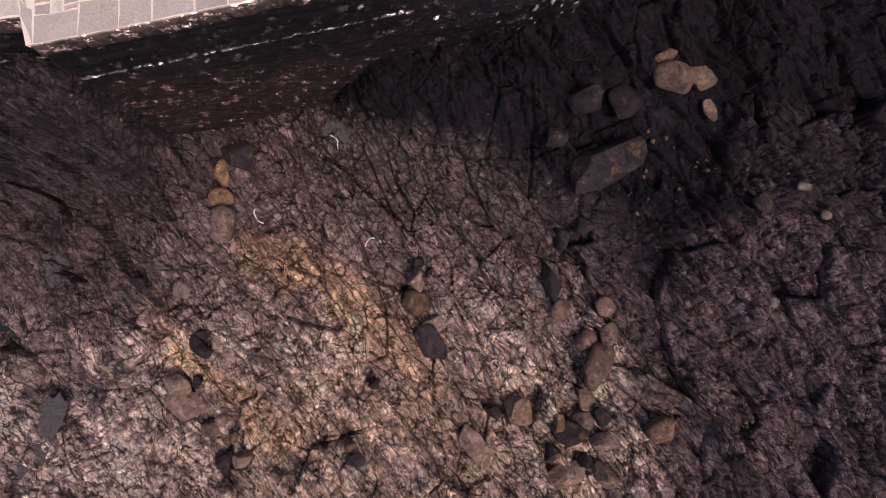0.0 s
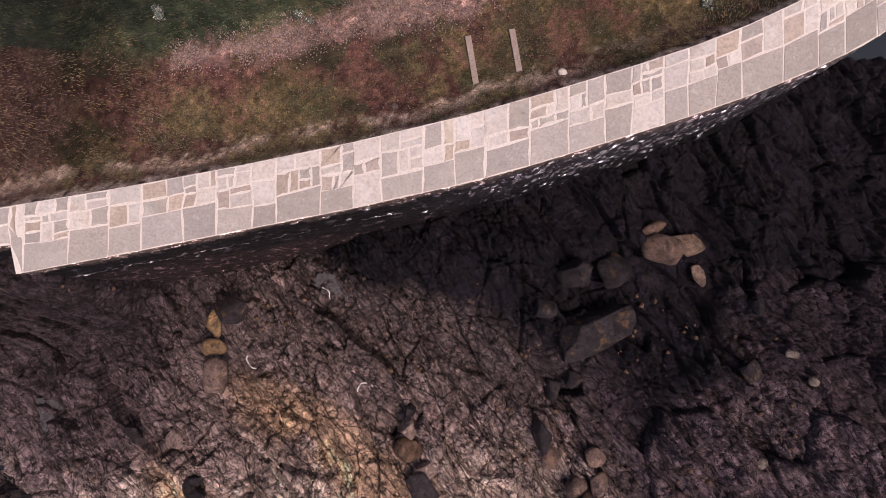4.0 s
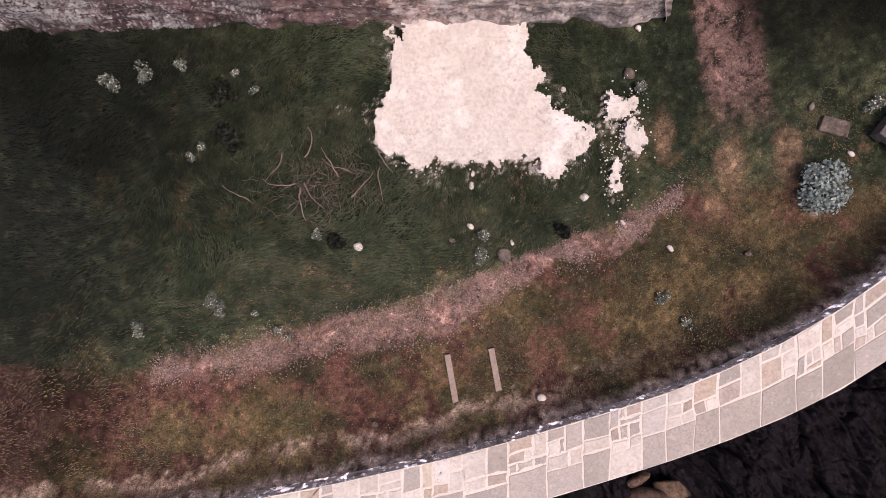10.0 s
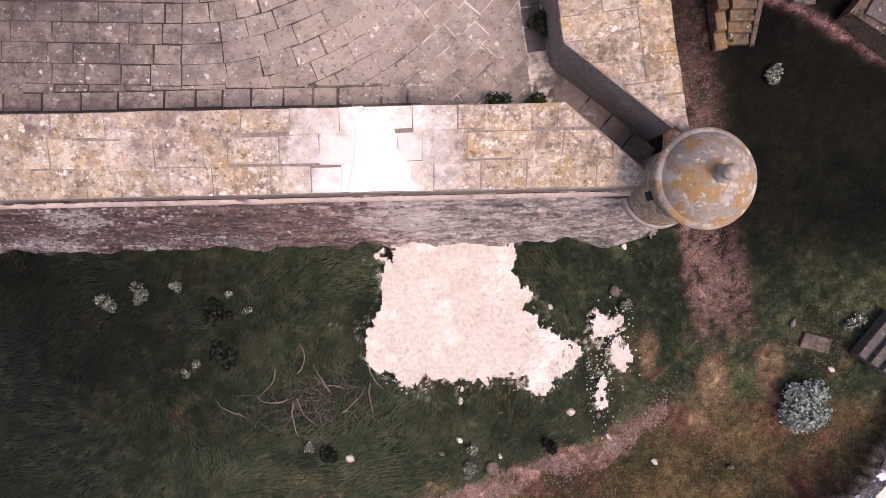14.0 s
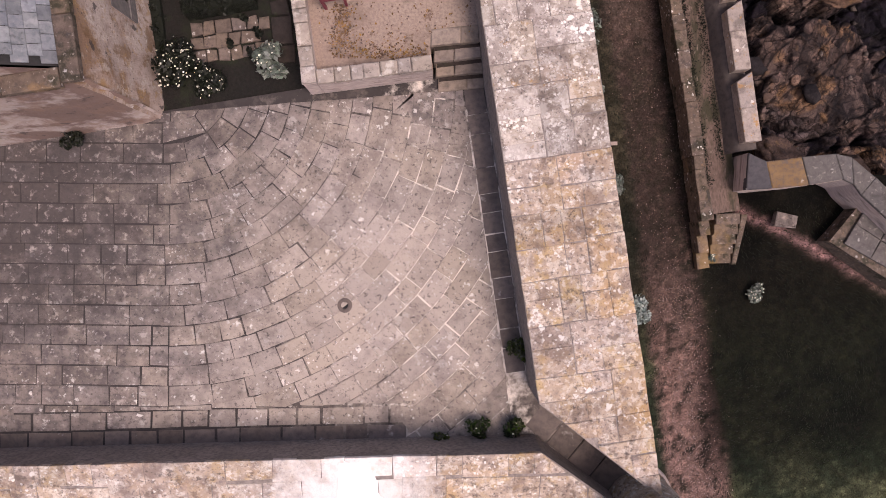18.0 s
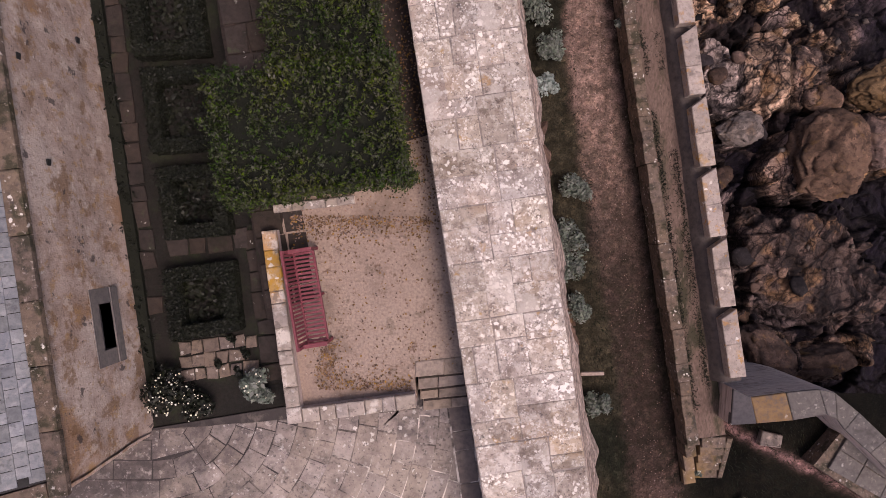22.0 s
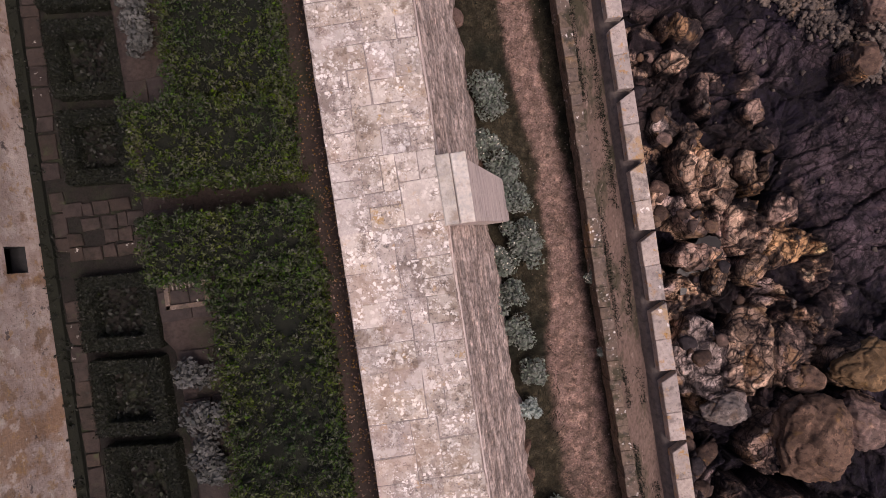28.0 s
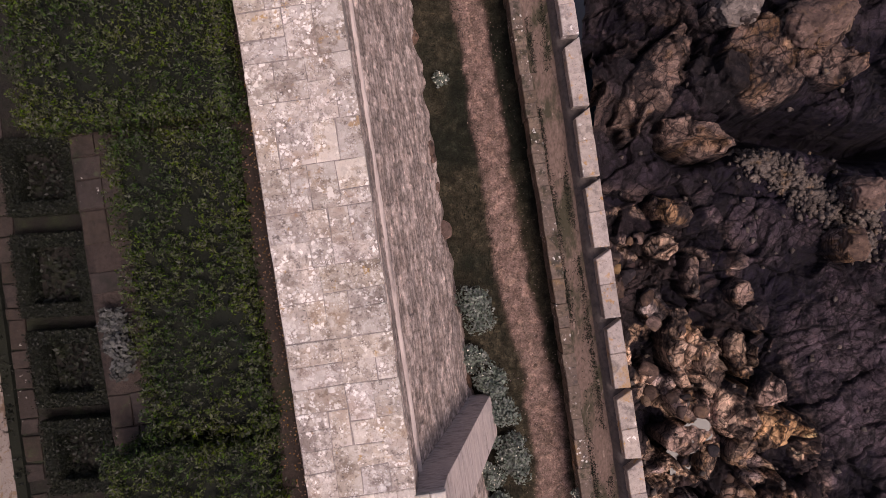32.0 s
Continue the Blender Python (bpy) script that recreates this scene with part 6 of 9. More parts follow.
# ---- string courses below the parapets ----
def string_course(name, pts, label):
    v, f, k = [], [], 7
    for i, (x, y, z) in enumerate(pts):
        d = Vector(pts[min(i + 1, len(pts) - 1)]) - Vector(pts[max(i - 1, 0)])
        o = Vector((d.y, -d.x, 0)).normalized()
        for q in range(k):
            a = math.pi * q / (k - 1) - math.pi / 2
            r = 0.075 + 0.012 * noise.noise((x * 3, y * 3, q))
            v.append((x + o.x * r * math.cos(a) * 1.2, y + o.y * r * math.cos(a) * 1.2, z + r * math.sin(a)))
        if i:
            f += [((i - 1) * k + q, i * k + q, i * k + q + 1, (i - 1) * k + q + 1) for q in range(k - 1)]
    structure(name, mesh_from(name, v, f, True), M_RAMPFACE, label, "moulding")


string_course("string_course_south", [(x, 21.49 + 0.0372 * (x + 20.0) - 0.01, 5.42) for x in np.arange(-20, 5.3, 0.25)], "rounded stone string course below the south parapet")
string_course("string_course_east", [(*rw(s_, 1.87), 5.42) for s_ in np.arange(-1.4, 36, 0.25)], "rounded stone string course below the rampart parapet")

# ---- buttress on the rampart ----
but = thing("buttress", (*rw(18.95, 2.4), 0.3), "tall stone buttress with a pale slab top against the rampart", "buttress")
ox, oy = rw(18.95, 2.4)
prof = [(1.80, 6.6), (2.36, 6.6), (2.44, 5.9), (3.75, 0.3), (1.80, 0.3)]
v = []
for s_, grow in ((18.36, 0.0), (19.54, 0.0)):
    for w_, z_ in prof:
        p = rw(s_, w_)
        v.append((p[0] - ox, p[1] - oy, z_ - 0.3))
n = len(prof)
link("body", mesh_from("body", v, [tuple(range(n - 1, -1, -1)), tuple(range(n, 2 * n))] + [(i, (i + 1) % n, n + (i + 1) % n, n + i) for i in range(n)]), M_RAMPFACE, but)
rr = random.Random(5)
for w0, w1 in ((1.86, 2.12), (2.13, 2.42)):
    poly = [rw(18.32, w0), rw(18.32, w1), rw(19.58, w1), rw(19.58, w0)]
    poly = [(x - ox, y - oy) for x, y in poly]
    link("cap_slab", slab_mesh("cap_slab", poly, lambda x, y: 6.67 - 0.3, 0.12, 0.006, 0.02, rr), M_CAP, but, "pale worn cap slab")

# ---- the battlement on the cliff edge ----
def merlon_rows():
    out, s0 = [], 4.40
    for k in range(-1, 16):
        out.append((s0 + 1.875 * k + 0.03, s0 + 1.875 * (k + 1) - 0.03))
    return out


W_I, W_O, Z_M = 6.93, 7.36, 1.50
bat = thing("battlement", (*rw(16, 7.1), -1.0), "low weathered battlement wall of pale granite along the cliff edge", "battlement")
bx, by = rw(16, 7.1)
NSB = 150
V = []
for s_ in np.linspace(4.25, 36, NSB):
    ring = []
    for w_, z_ in [(6.62, 0.55), (6.72, 0.8), (6.82, 1.05), (6.90, 1.16), (7.36, 1.16)] + [(7.38 + 0.06 * q + 0.10 * noise.noise((s_ * 0.8, q * 0.6, 3)), 1.16 - 0.55 * q) for q in range(1, 10)]:
        p = rw(s_ + 0.0, w_ + 0.03 * noise.noise((s_ * 2, z_ * 3, 1)))
        ring.append((p[0] - bx, p[1] - by, z_ + 1.0))
    V.append(ring)
V = np.array(V)
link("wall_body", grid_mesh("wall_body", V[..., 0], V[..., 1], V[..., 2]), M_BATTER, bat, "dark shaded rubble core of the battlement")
rr = random.Random(9)
M_MERLON = mat("merlon_granite", ((0.4476, 0.3721, 0.3246), (0.3597, 0.3019, 0.2721), (0.2721, 0.2281, 0.2071)), 1.2, 8, bump=0.8, patches=[((0.12, 0.10, 0.092), 2.2, 0.54, 0.64, 0.65, "n"), (ORANGE_L, 1.3, 0.55, 0.63, 0.65, "n"), ((0.42, 0.22, 0.07), 4.0, 0.59, 0.64, 0.75, "n"), ((0.38, 0.34, 0.31), 9, 0.58, 0.66, 0.55, "n"), (DARK_L, 22, 0.58, 0.66, 0.6, "n"), (WHITE_L, 4.0, 0.18, 0.24, 0.9, "spot")], rnd=0.14)
for s0, s1 in merlon_rows():
    if s0 < 4.2:
        continue
    cut = s0 + (s1 - s0) * rr.uniform(0.42, 0.58)
    for k, (quad) in enumerate(([(s0 + 0.02, W_I), (s0, W_O), (cut, W_O), (cut - 0.01, W_I)], [(cut - 0.01, W_I), (cut, W_O), (s1, W_O), (s1 - 0.22, W_I)])):
        poly = [(rw(a, b)[0] - bx, rw(a, b)[1] - by) for a, b in quad]
        link("merlon_block", slab_mesh("merlon_block", poly, lambda x, y: Z_M + 1.0, 0.36, 0.004, 0.02, rr), M_MERLON, bat)
# the return at its south end, bending away eastwards
RET = [((9.66, 30.02), (9.62, 29.06)), ((10.12, 29.80), (10.30, 29.11)), ((11.05, 29.93), (11.25, 29.20)), ((11.93, 30.03), (12.15, 29.36)), ((12.35, 29.95), (12.42, 29.24)), ((13.0, 29.42), (12.62, 28.97)), ((13.75, 28.72), (13.3, 28.36)), ((14.6, 27.9), (14.15, 27.55))]
RET_TONE = ["dark", "orange", "grey", "grey", "grey", "grey", "grey"]
M_RET = {"dark": mat("dark_granite", ((0.063, 0.0595, 0.0665), (0.084, 0.077, 0.0805), (0.0525, 0.049, 0.056)), 1, 8, patches=[(WHITE_L, 3.0, 0.02, 0.15, 0.8, "spot")]),
         "orange": mat("orange_granite", ((0.1878, 0.112, 0.05057), (0.2312, 0.1445, 0.07225), (0.13, 0.09392, 0.06864)), 2.5, 8, bump=0.7, patches=[((0.12, 0.095, 0.085), 5, 0.54, 0.64, 0.7, "n"), (WHITE_L, 3.5, 0.02, 0.25, 0.8, "spot")]),
         "grey": mat("grey_granite", ((0.1211, 0.1084, 0.102), (0.1466, 0.1306, 0.1211), (0.08925, 0.07965, 0.0765)), 1, 8, bump=0.7, patches=[(DARK_L, 2.5, 0.56, 0.66, 0.6, "n"), ((0.33, 0.29, 0.26), 8, 0.58, 0.66, 0.6, "n"), (WHITE_L, 3.0, 0.02, 0.2, 0.7, "spot")], rnd=0.12)}
retw = thing("battlement_return", (11.5, 29.5, -1.0), "granite-topped wall that turns away from the battlement", "wall")
n = len(RET)
v = []
for (a, b) in RET:
    for p, z_ in ((a, 0.0), (a, 2.42), (b, 2.42), (b, 0.0)):
        v.append((p[0] - 11.5, p[1] - 29.5, z_ - (1.5 if p is a and z_ == 0.0 else 0)))
f = []
for i in range(n - 1):
    f += [(4 * i + k, 4 * i + 4 + k, 4 * i + 4 + k + 1, 4 * i + k + 1) for k in range(3)]
f += [(3, 2, 1, 0)]
link("wall_body", mesh_from("wall_body", v, [q[::-1] for q in f]), M_RAMPFACE, retw)
for i in range(n - 1):
    (a0, b0), (a1, b1) = RET[i], RET[i + 1]
    poly = [(p[0] - 11.5, p[1] - 29.5) for p in (b0, b1, a1, a0)]
    link("coping_stone", slab_mesh("coping_stone", poly, lambda x, y: 2.5, 0.18, 0.004, 0.02, rr), M_RET[RET_TONE[i]], retw, {"dark": "dark granite coping stone", "orange": "orange-lichened coping stone"}.get(RET_TONE[i], ""))

# raised walk behind the battlement, its kerb and its stairs
def walk_z(s_):
    return 0.78 + 0.12 * max(0.0, min(1.0, (s_ - 6) / 12))


M_WALK = mat("mossy_earth_walk", ((0.1457, 0.0972, 0.07775), (0.1836, 0.1275, 0.1026), (0.0972, 0.06696, 0.054)), 1.2, 18, bump=1.0, bump_scale=40, stretch=(1, 0.4, 1),
             patches=[((0.035, 0.036, 0.018), 1.5, 0.50, 0.60, 0.85, "n"), ((0.30, 0.225, 0.19), 9, 0.60, 0.68, 0.6, "n"), ((0.05, 0.035, 0.03), 14, 0.58, 0.66, 0.6, "n")])
V = []
for s_ in np.linspace(2.7, 36, 210):
    V.append([(*rw(s_, w_), walk_z(s_) + 0.03 * noise.noise((s_, w_ * 3, 0))) for w_ in np.linspace(5.95, 6.9, 9)])
V = np.array(V)
structure("rampart_walk", grid_mesh("rampart_walk", V[..., 0], V[..., 1], V[..., 2]), M_WALK, "narrow trodden earth walk behind the battlement", "path")
kerb = thing("kerb_wall", (*rw(16, 5.95), 0.3), "low kerb wall of small lichened stones beside the walk", "kerb")
kx, ky = rw(16, 5.95)
M_KERB = mat("kerb_stone", ((0.1352, 0.09779, 0.07551), (0.1785, 0.1319, 0.1007), (0.08114, 0.0614, 0.04929)), 1.2, 8, bump=0.9, patches=[((0.030, 0.030, 0.016), 2.2, 0.52, 0.60, 0.8, "n"), (DARK_L, 6, 0.56, 0.64, 0.6, "n"), ((0.36, 0.30, 0.26), 14, 0.60, 0.67, 0.7, "n"), (ORANGE_L, 0.6, 0.60, 0.70, 0.6, "n"), ((0.30, 0.19, 0.08), (9.25, 27.0, 0.5), (0.45, 1.5, 1.5), 0.6, 0.5, "place"), (WHITE_L, 7, 0.18, 0.26, 0.8, "spot")], rnd=0.10)
s_ = 1.2
while s_ < 36:
    ln = rr.uniform(0.25, 0.62)
    zt = (lambda sv: 0.06 + (walk_z(3.0) + 0.04) * min(max((sv - 1.2) / 1.7, 0.0), 1.0) if sv < 2.9 else walk_z(sv) + 0.10)(s_ + ln / 2)
    wa, wb = 5.76 + rr.uniform(-0.02, 0.02) + 0.035 * math.sin(s_ * 0.35), 6.08 + rr.uniform(-0.03, 0.03) + 0.035 * math.sin(s_ * 0.35)
    poly = [(rw(a, b)[0] - kx, rw(a, b)[1] - ky) for a, b in ((s_, wa), (s_, wb), (s_ + ln, wb), (s_ + ln, wa))]
    link("kerb_stone", slab_mesh("kerb_stone", poly, lambda x, y, zz=float(zt): zz - 0.3, 0.75, 0.002, 0.016, rr, 0.010), M_KERB, kerb)
    s_ += ln
st = thing("walk_stairs", (9.6, 27.8, -0.05), "short flight of worn stone steps up to the walk", "stairs")
for i in range(5):
    y0 = 27.08 + 0.27 * i
    zt = 0.12 + 0.155 * i
    poly = [(9.28 - 0.02 * i, y0), (9.93 - 0.015 * i, y0 + 0.02), (9.92 - 0.015 * i, y0 + 0.33), (9.26 - 0.02 * i, y0 + 0.31)]
    link("tread", slab_mesh("tread", [(x - 9.6, y - 27.8) for x, y in poly], lambda x, y, zz=zt: zz + 0.05, 0.30 + 0.155 * i, 0.004, 0.02, rr), M_KERB, st)
poly = [(9.95, 27.06), (10.10, 27.06), (10.05, 28.45), (9.88, 28.45)]
link("side_stone", slab_mesh("side_stone", [(x - 9.6, y - 27.8) for x, y in poly], lambda x, y: 0.15 + 0.5 * (y + 0.7), 0.5, 0.004, 0.02, rr), M_KERB, st)

# gun platform and blocks on the grass
plat = thing("stone_platform", (13.3, 27.9, 0.2), "low platform of pale slabs on a rubble base in the grass", "platform")
base = [(12.25, 27.75), (14.4, 26.4), (15.2, 27.6), (13.2, 28.95)]
link("base", prism("base", [(x - 13.3, y - 27.9) for x, y in base], -0.3, lambda x, y: 0.62), M_KERB, plat)
for a, b in ((0.0, 0.36), (0.36, 0.72), (0.72, 1.0)):
    for c0, c1 in ((0.0, 0.5), (0.5, 1.0)):
        q = [(12.62, 27.70), (14.6, 26.6), (15.0, 27.5), (13.22, 28.75)]
        bil = lambda u, w_: tuple((1 - u) * (1 - w_) * q[0][k] + u * (1 - w_) * q[1][k] + u * w_ * q[2][k] + (1 - u) * w_ * q[3][k] for k in (0, 1))
        poly = [bil(a, c0), bil(b, c0), bil(b, c1), bil(a, c1)]
        link("slab", slab_mesh("slab", [(x - 13.3, y - 27.9) for x, y in poly], lambda x, y: 0.70, 0.12, 0.008, 0.015, rr), M_RET["grey"], plat)
blk = thing("stone_steps", (13.6, 18.8, 0.0), "short flight of pale stone steps set in the turf", "steps")
for i in range(3):
    d = Vector((0.62, 0.78))
    e = Vector((0.78, -0.62))
    o = Vector((13.15, 18.45)) + e * 0.30 * i
    poly = [o, o + e * 0.32, o + e * 0.32 + d * 1.6, o + d * 1.6]
    poly = [(p.x - 13.6, p.y - 18.8) for p in poly]
    link("step", slab_mesh("step", poly, lambda x, y, zz=0.14 + 0.15 * i: zz, 0.4, 0.006, 0.02, rr), M_RET["grey"], blk)
for (x, y, a, b, turn, h_) in ((11.26, 28.33, 0.30, 0.2, -12, 0.16), (12.2, 18.7, 0.40, 0.22, -15, 0.12)):
    ob = link("stone_block", slab_mesh("stone_block", [(-a / 1, -b), (a, -b * 0.9), (a * 0.95, b), (-a, b * 0.92)], lambda x, y: 0.0, h_ + 0.1, 0.0, 0.03, rr, 0.03), M_STONE["pale"])
    ob.matrix_world = pose(x, y, float(ground_z(np.array(x), np.array(y))) + h_, 0, 0, turn)
    tagged(ob, "squared pale stone block lying in the turf", "stone", "blocks in the turf")
bm = box_bm((0.62, 0.09, 0.10), bevel=0.012)
post = link("timber_beam", bpy.data.meshes.new("timber_beam"), M_PLANK)
bm.to_mesh(post.data)
bm.free()
post.matrix_world = pose(6.05, 30.28, 1.05, 0, 0, 2)
tagged(post, "weathered timber beam sticking out of the rampart foot", "beam")
# rubble plinth at the rampart's foot
for i in range(34):
    s_ = rr.uniform(-1, 12.5) if i < 28 else rr.uniform(20, 30)
    w_ = rr.uniform(2.95, 3.25)
    x, y = rw(s_, w_)
    ob = link("footing_stone", boulder_mesh("footing_stone", (rr.uniform(0.2, 0.4), rr.uniform(0.3, 0.6), rr.uniform(0.2, 0.45)), 500 + i, 10, 2, 0.08), M_STONE["brown"])
    ob.matrix_world = pose(x, y, float(ground_z(np.array(x), np.array(y))) + 0.1, 0, 0, rr.uniform(-30, 30))
    tagged(ob, "rough brown footing stone at the rampart foot", "stone", "footing stones of the rampart")

# ---- garden: low wall, stairs, bench, retaining wall ----
lw = thing("terrace_wall", (-0.6, 31.5, GARDEN_Z), "low terrace wall topped with orange-lichened coping stones", "wall")
M_LOWCAP = mat("terrace_coping", ((0.34, 0.285, 0.245), (0.42, 0.355, 0.305), (0.25, 0.21, 0.185)), 1.0, 8, bump=0.8, patches=[((0.46, 0.25, 0.06), (-1.0, 33.4, 6.1), (0.7, 0.9, 1.0), 0.6, 0.9, "place"), ((0.62, 0.57, 0.52), 3.0, 0.54, 0.62, 0.7, "n"), ((0.15, 0.12, 0.10), 4.5, 0.57, 0.63, 0.7, "n"), (WHITE_L, 6, 0.2, 0.28, 0.8, "spot"), (DARK_L, 18, 0.6, 0.66, 0.6, "n")], rnd=0.16)


def cap_run(a, b, wide, n_st, th, at, z_, body_z):
    a, b = Vector(a), Vector(b)
    d = (b - a).normalized()
    o = Vector((-d.y, d.x)) * wide
    v = [(p.x - at[0], p.y - at[1], zz - at[2]) for zz in (body_z, z_ - 0.08) for p in (a + o * 0.06, b + o * 0.06, b + o * 0.94, a + o * 0.94)]
    link("wall_body", mesh_from("wall_body", v, [(0, 1, 5, 4), (1, 2, 6, 5), (2, 3, 7, 6), (3, 0, 4, 7), (4, 5, 6, 7)]), M_RAMPFACE, th)
    cuts = [0.0] + sorted((i + rr.uniform(-0.25, 0.25)) / n_st for i in range(1, n_st)) + [1.0]
    for c0, c1 in zip(cuts, cuts[1:]):
        p, q = a.lerp(b, c0), a.lerp(b, c1)
        poly = [(k.x - at[0], k.y - at[1]) for k in (p, q, q + o, p + o)]
        link("coping_stone", slab_mesh("coping_stone", poly, lambda x, y: z_ - at[2], 0.10, 0.005, 0.02, rr), M_LOWCAP, th)


cap_run((-0.60, 30.46), (-1.12, 34.02), 0.27, 10, lw, (-0.6, 31.5, GARDEN_Z), 6.14, 5.2)
cap_run((-0.60, 30.44), (1.50, 30.74), 0.27, 7, lw, (-0.6, 31.5, GARDEN_Z), 6.08, 5.2)
cap_run((-1.22, 34.32), (0.30, 34.52), 0.16, 5, lw, (-0.6, 31.5, GARDEN_Z), 5.93, 5.2)
M_STEP = mat("worn_step_stone", ((0.24, 0.1896, 0.1573), (0.324, 0.258, 0.2109), (0.156, 0.126, 0.1083)), 1.0, 9, bump=0.6, rnd=0.15)
sx = thing("terrace_steps", (2.0, 31.0, COURT_Z), "four worn stone steps up from the court to the terrace", "steps")
for i, (y0, y1, zt) in enumerate(((30.50, 30.78, 0.06), (30.76, 31.02, 0.20), (31.00, 31.28, 0.34), (31.26, 31.58, 0.475))):
    x0, x1 = 1.60 - 0.05 * i, 2.50 - 0.045 * i
    cut = x0 + (x1 - x0) * rr.uniform(0.35, 0.65)
    for a, b in ((x0, cut), (cut, x1)):
        poly = [(a - 2.0, y0 + 0.11 * (a - 1.6) - 31.0), (b - 2.0, y0 + 0.11 * (b - 1.6) - 31.0), (b - 2.0, y1 + 0.11 * (b - 1.6) - 31.0), (a - 2.0, y1 + 0.11 * (a - 1.6) - 31.0)]
        link("tread", slab_mesh("tread", poly, lambda x, y, zz=zt: zz, 0.5, 0.004, 0.022, rr), M_STEP, sx)
    if i < 3:
        # a thin dark strip draws the shadow line under the next nosing
        seam = [(x0 - 1.98, y1 - 0.095 - 31.0), (x1 - 2.02, y1 - 0.095 + 0.11 * (x1 - x0) - 31.0), (x1 - 2.02, y1 - 0.012 + 0.11 * (x1 - x0) - 31.0), (x0 - 1.98, y1 - 0.012 - 31.0)]
        link("moss_seam", slab_mesh("moss_seam", seam, lambda x, y, zz=zt + 0.012: zz, 0.03, 0.0, 0.006, rr, 0.01), M_EARTH, sx, "dark strip painted in for the shade at the back of the tread")
M_PATHSLAB = mat("mossy_path_slab", ((0.0357, 0.02604, 0.02226), (0.0483, 0.03528, 0.0294), (0.0231, 0.01806, 0.01596)), 1.0, 9, bump=0.5, patches=[((0.05, 0.06, 0.03), 3, 0.6, 0.7, 0.7, "n"), ((0.012, 0.012, 0.009), 1.4, 0.50, 0.62, 0.6, "n"), (WHITE_L, 6, 0.10, 0.16, 0.5, "spot")], rnd=0.18)
ret2 = thing("retaining_wall", (-2.2, 40.0, GARDEN_Z), "low pinkish retaining wall with slabs between parterre and hedge", "wall")
V = []
for s_ in np.linspace(8.2, 30, 90):
    w_e = -3.55 if s_ < 17 else -3.75
    V.append([(rw(s_, w_)[0] + 2.2, rw(s_, w_)[1] - 40.0, z_ - GARDEN_Z) for w_, z_ in ((w_e - 0.04, 5.2), (w_e + 0.03 * noise.noise((s_ * 2, 0, 0)), 5.75), (w_e + 0.28, 5.78), (w_e + 0.30, 5.76), (-2.2, 5.76))])
V = np.array(V)
link("wall_body", grid_mesh("wall_body", V[..., 0], V[..., 1], V[..., 2], flip=True), M_EARTH, ret2)
s_ = 8.4
while s_ < 29:
    ln = rr.uniform(0.35, 0.7)
    if rr.random() < 0.85:
        w_e = -3.55 if s_ < 17 else -3.75
        cut = w_e + rr.uniform(0.45, 0.65)
        for a, b in ((w_e + 0.04, cut), (cut, w_e + 1.0)):
            poly = [(rw(p, q)[0] + 2.2, rw(p, q)[1] - 40.0) for p, q in ((s_, a), (s_, b), (s_ + ln, b), (s_ + ln, a))]
            link("slab", slab_mesh("slab", poly, lambda x, y: 5.81 - GARDEN_Z, 0.06, 0.012, 0.015, rr, 0.02), M_PATHSLAB, ret2)
    s_ += ln

gp = thing("garden_path", (-4.0, 36.0, GARDEN_Z), "path of uneven mossy slabs along the building and across the parterre", "path")


def paving(th, at, p0, du, dv, nu, nv, z_, material, name="slab", skip=0.08):
    p0, du, dv = Vector(p0), Vector(du), Vector(dv)
    us = [i / nu for i in range(nu + 1)]
    for j in range(nv):
        jit = [min(max(u + rr.uniform(-0.25, 0.25) / nu, 0), 1) if 0 < u < 1 else u for u in us]
        for i in range(nu):
            if rr.random() < skip:
                continue
            a, b, c0, c1 = jit[i], jit[i + 1], j / nv, (j + 1) / nv
            poly = [p0 + du * a + dv * c0, p0 + du * b + dv * c0, p0 + du * b + dv * c1, p0 + du * a + dv * c1]
            poly = [(p.x - at[0], p.y - at[1]) for p in poly]
            if area_of(poly) < 0:
                poly = poly[::-1]
            link(name, slab_mesh(name, poly, lambda x, y: z_ - at[2], 0.06, 0.014, 0.015, rr, 0.03), material, th)


AT = (-4.0, 36.0, GARDEN_Z)
paving(gp, AT, (-3.78, 31.9), (-1.72, 11.9), (0.32, 0.03), 28, 1, GARDEN_Z + 0.05, M_PATHSLAB)
paving(gp, AT, (-5.58, 44.0), (-1.1, 8.0), (0.36, 0.03), 18, 1, GARDEN_Z + 0.05, M_PATHSLAB)
M_BEDSLAB = mat("tan_bed_slab", ((0.152, 0.116, 0.096), (0.192, 0.148, 0.124), (0.104, 0.08, 0.068)), 1.0, 9, bump=0.8, patches=[((0.05, 0.045, 0.03), 3, 0.56, 0.64, 0.7, "n"), (DARK_L, 14, 0.58, 0.66, 0.6, "n"), (WHITE_L, 8, 0.18, 0.26, 0.7, "spot")], rnd=0.18)
paving(gp, AT, (-3.2, 30.98), (1.55, 0.2), (-0.05, 0.80), 6, 3, GARDEN_Z + 0.05, M_BEDSLAB, skip=0.16)
paving(gp, AT, (-3.45, 33.45), (1.6, 0.2), (-0.06, 0.42), 4, 1, GARDEN_Z + 0.05, M_PATHSLAB)
paving(gp, AT, (-5.05, 42.4), (2.9, 0.4), (-0.18, 1.15), 9, 4, GARDEN_Z + 0.06, M_PATHSLAB)
paving(gp, AT, (-1.55, 31.0), (-0.45, 3.0), (0.40, 0.06), 7, 1, GARDEN_Z + 0.05, M_PATHSLAB)

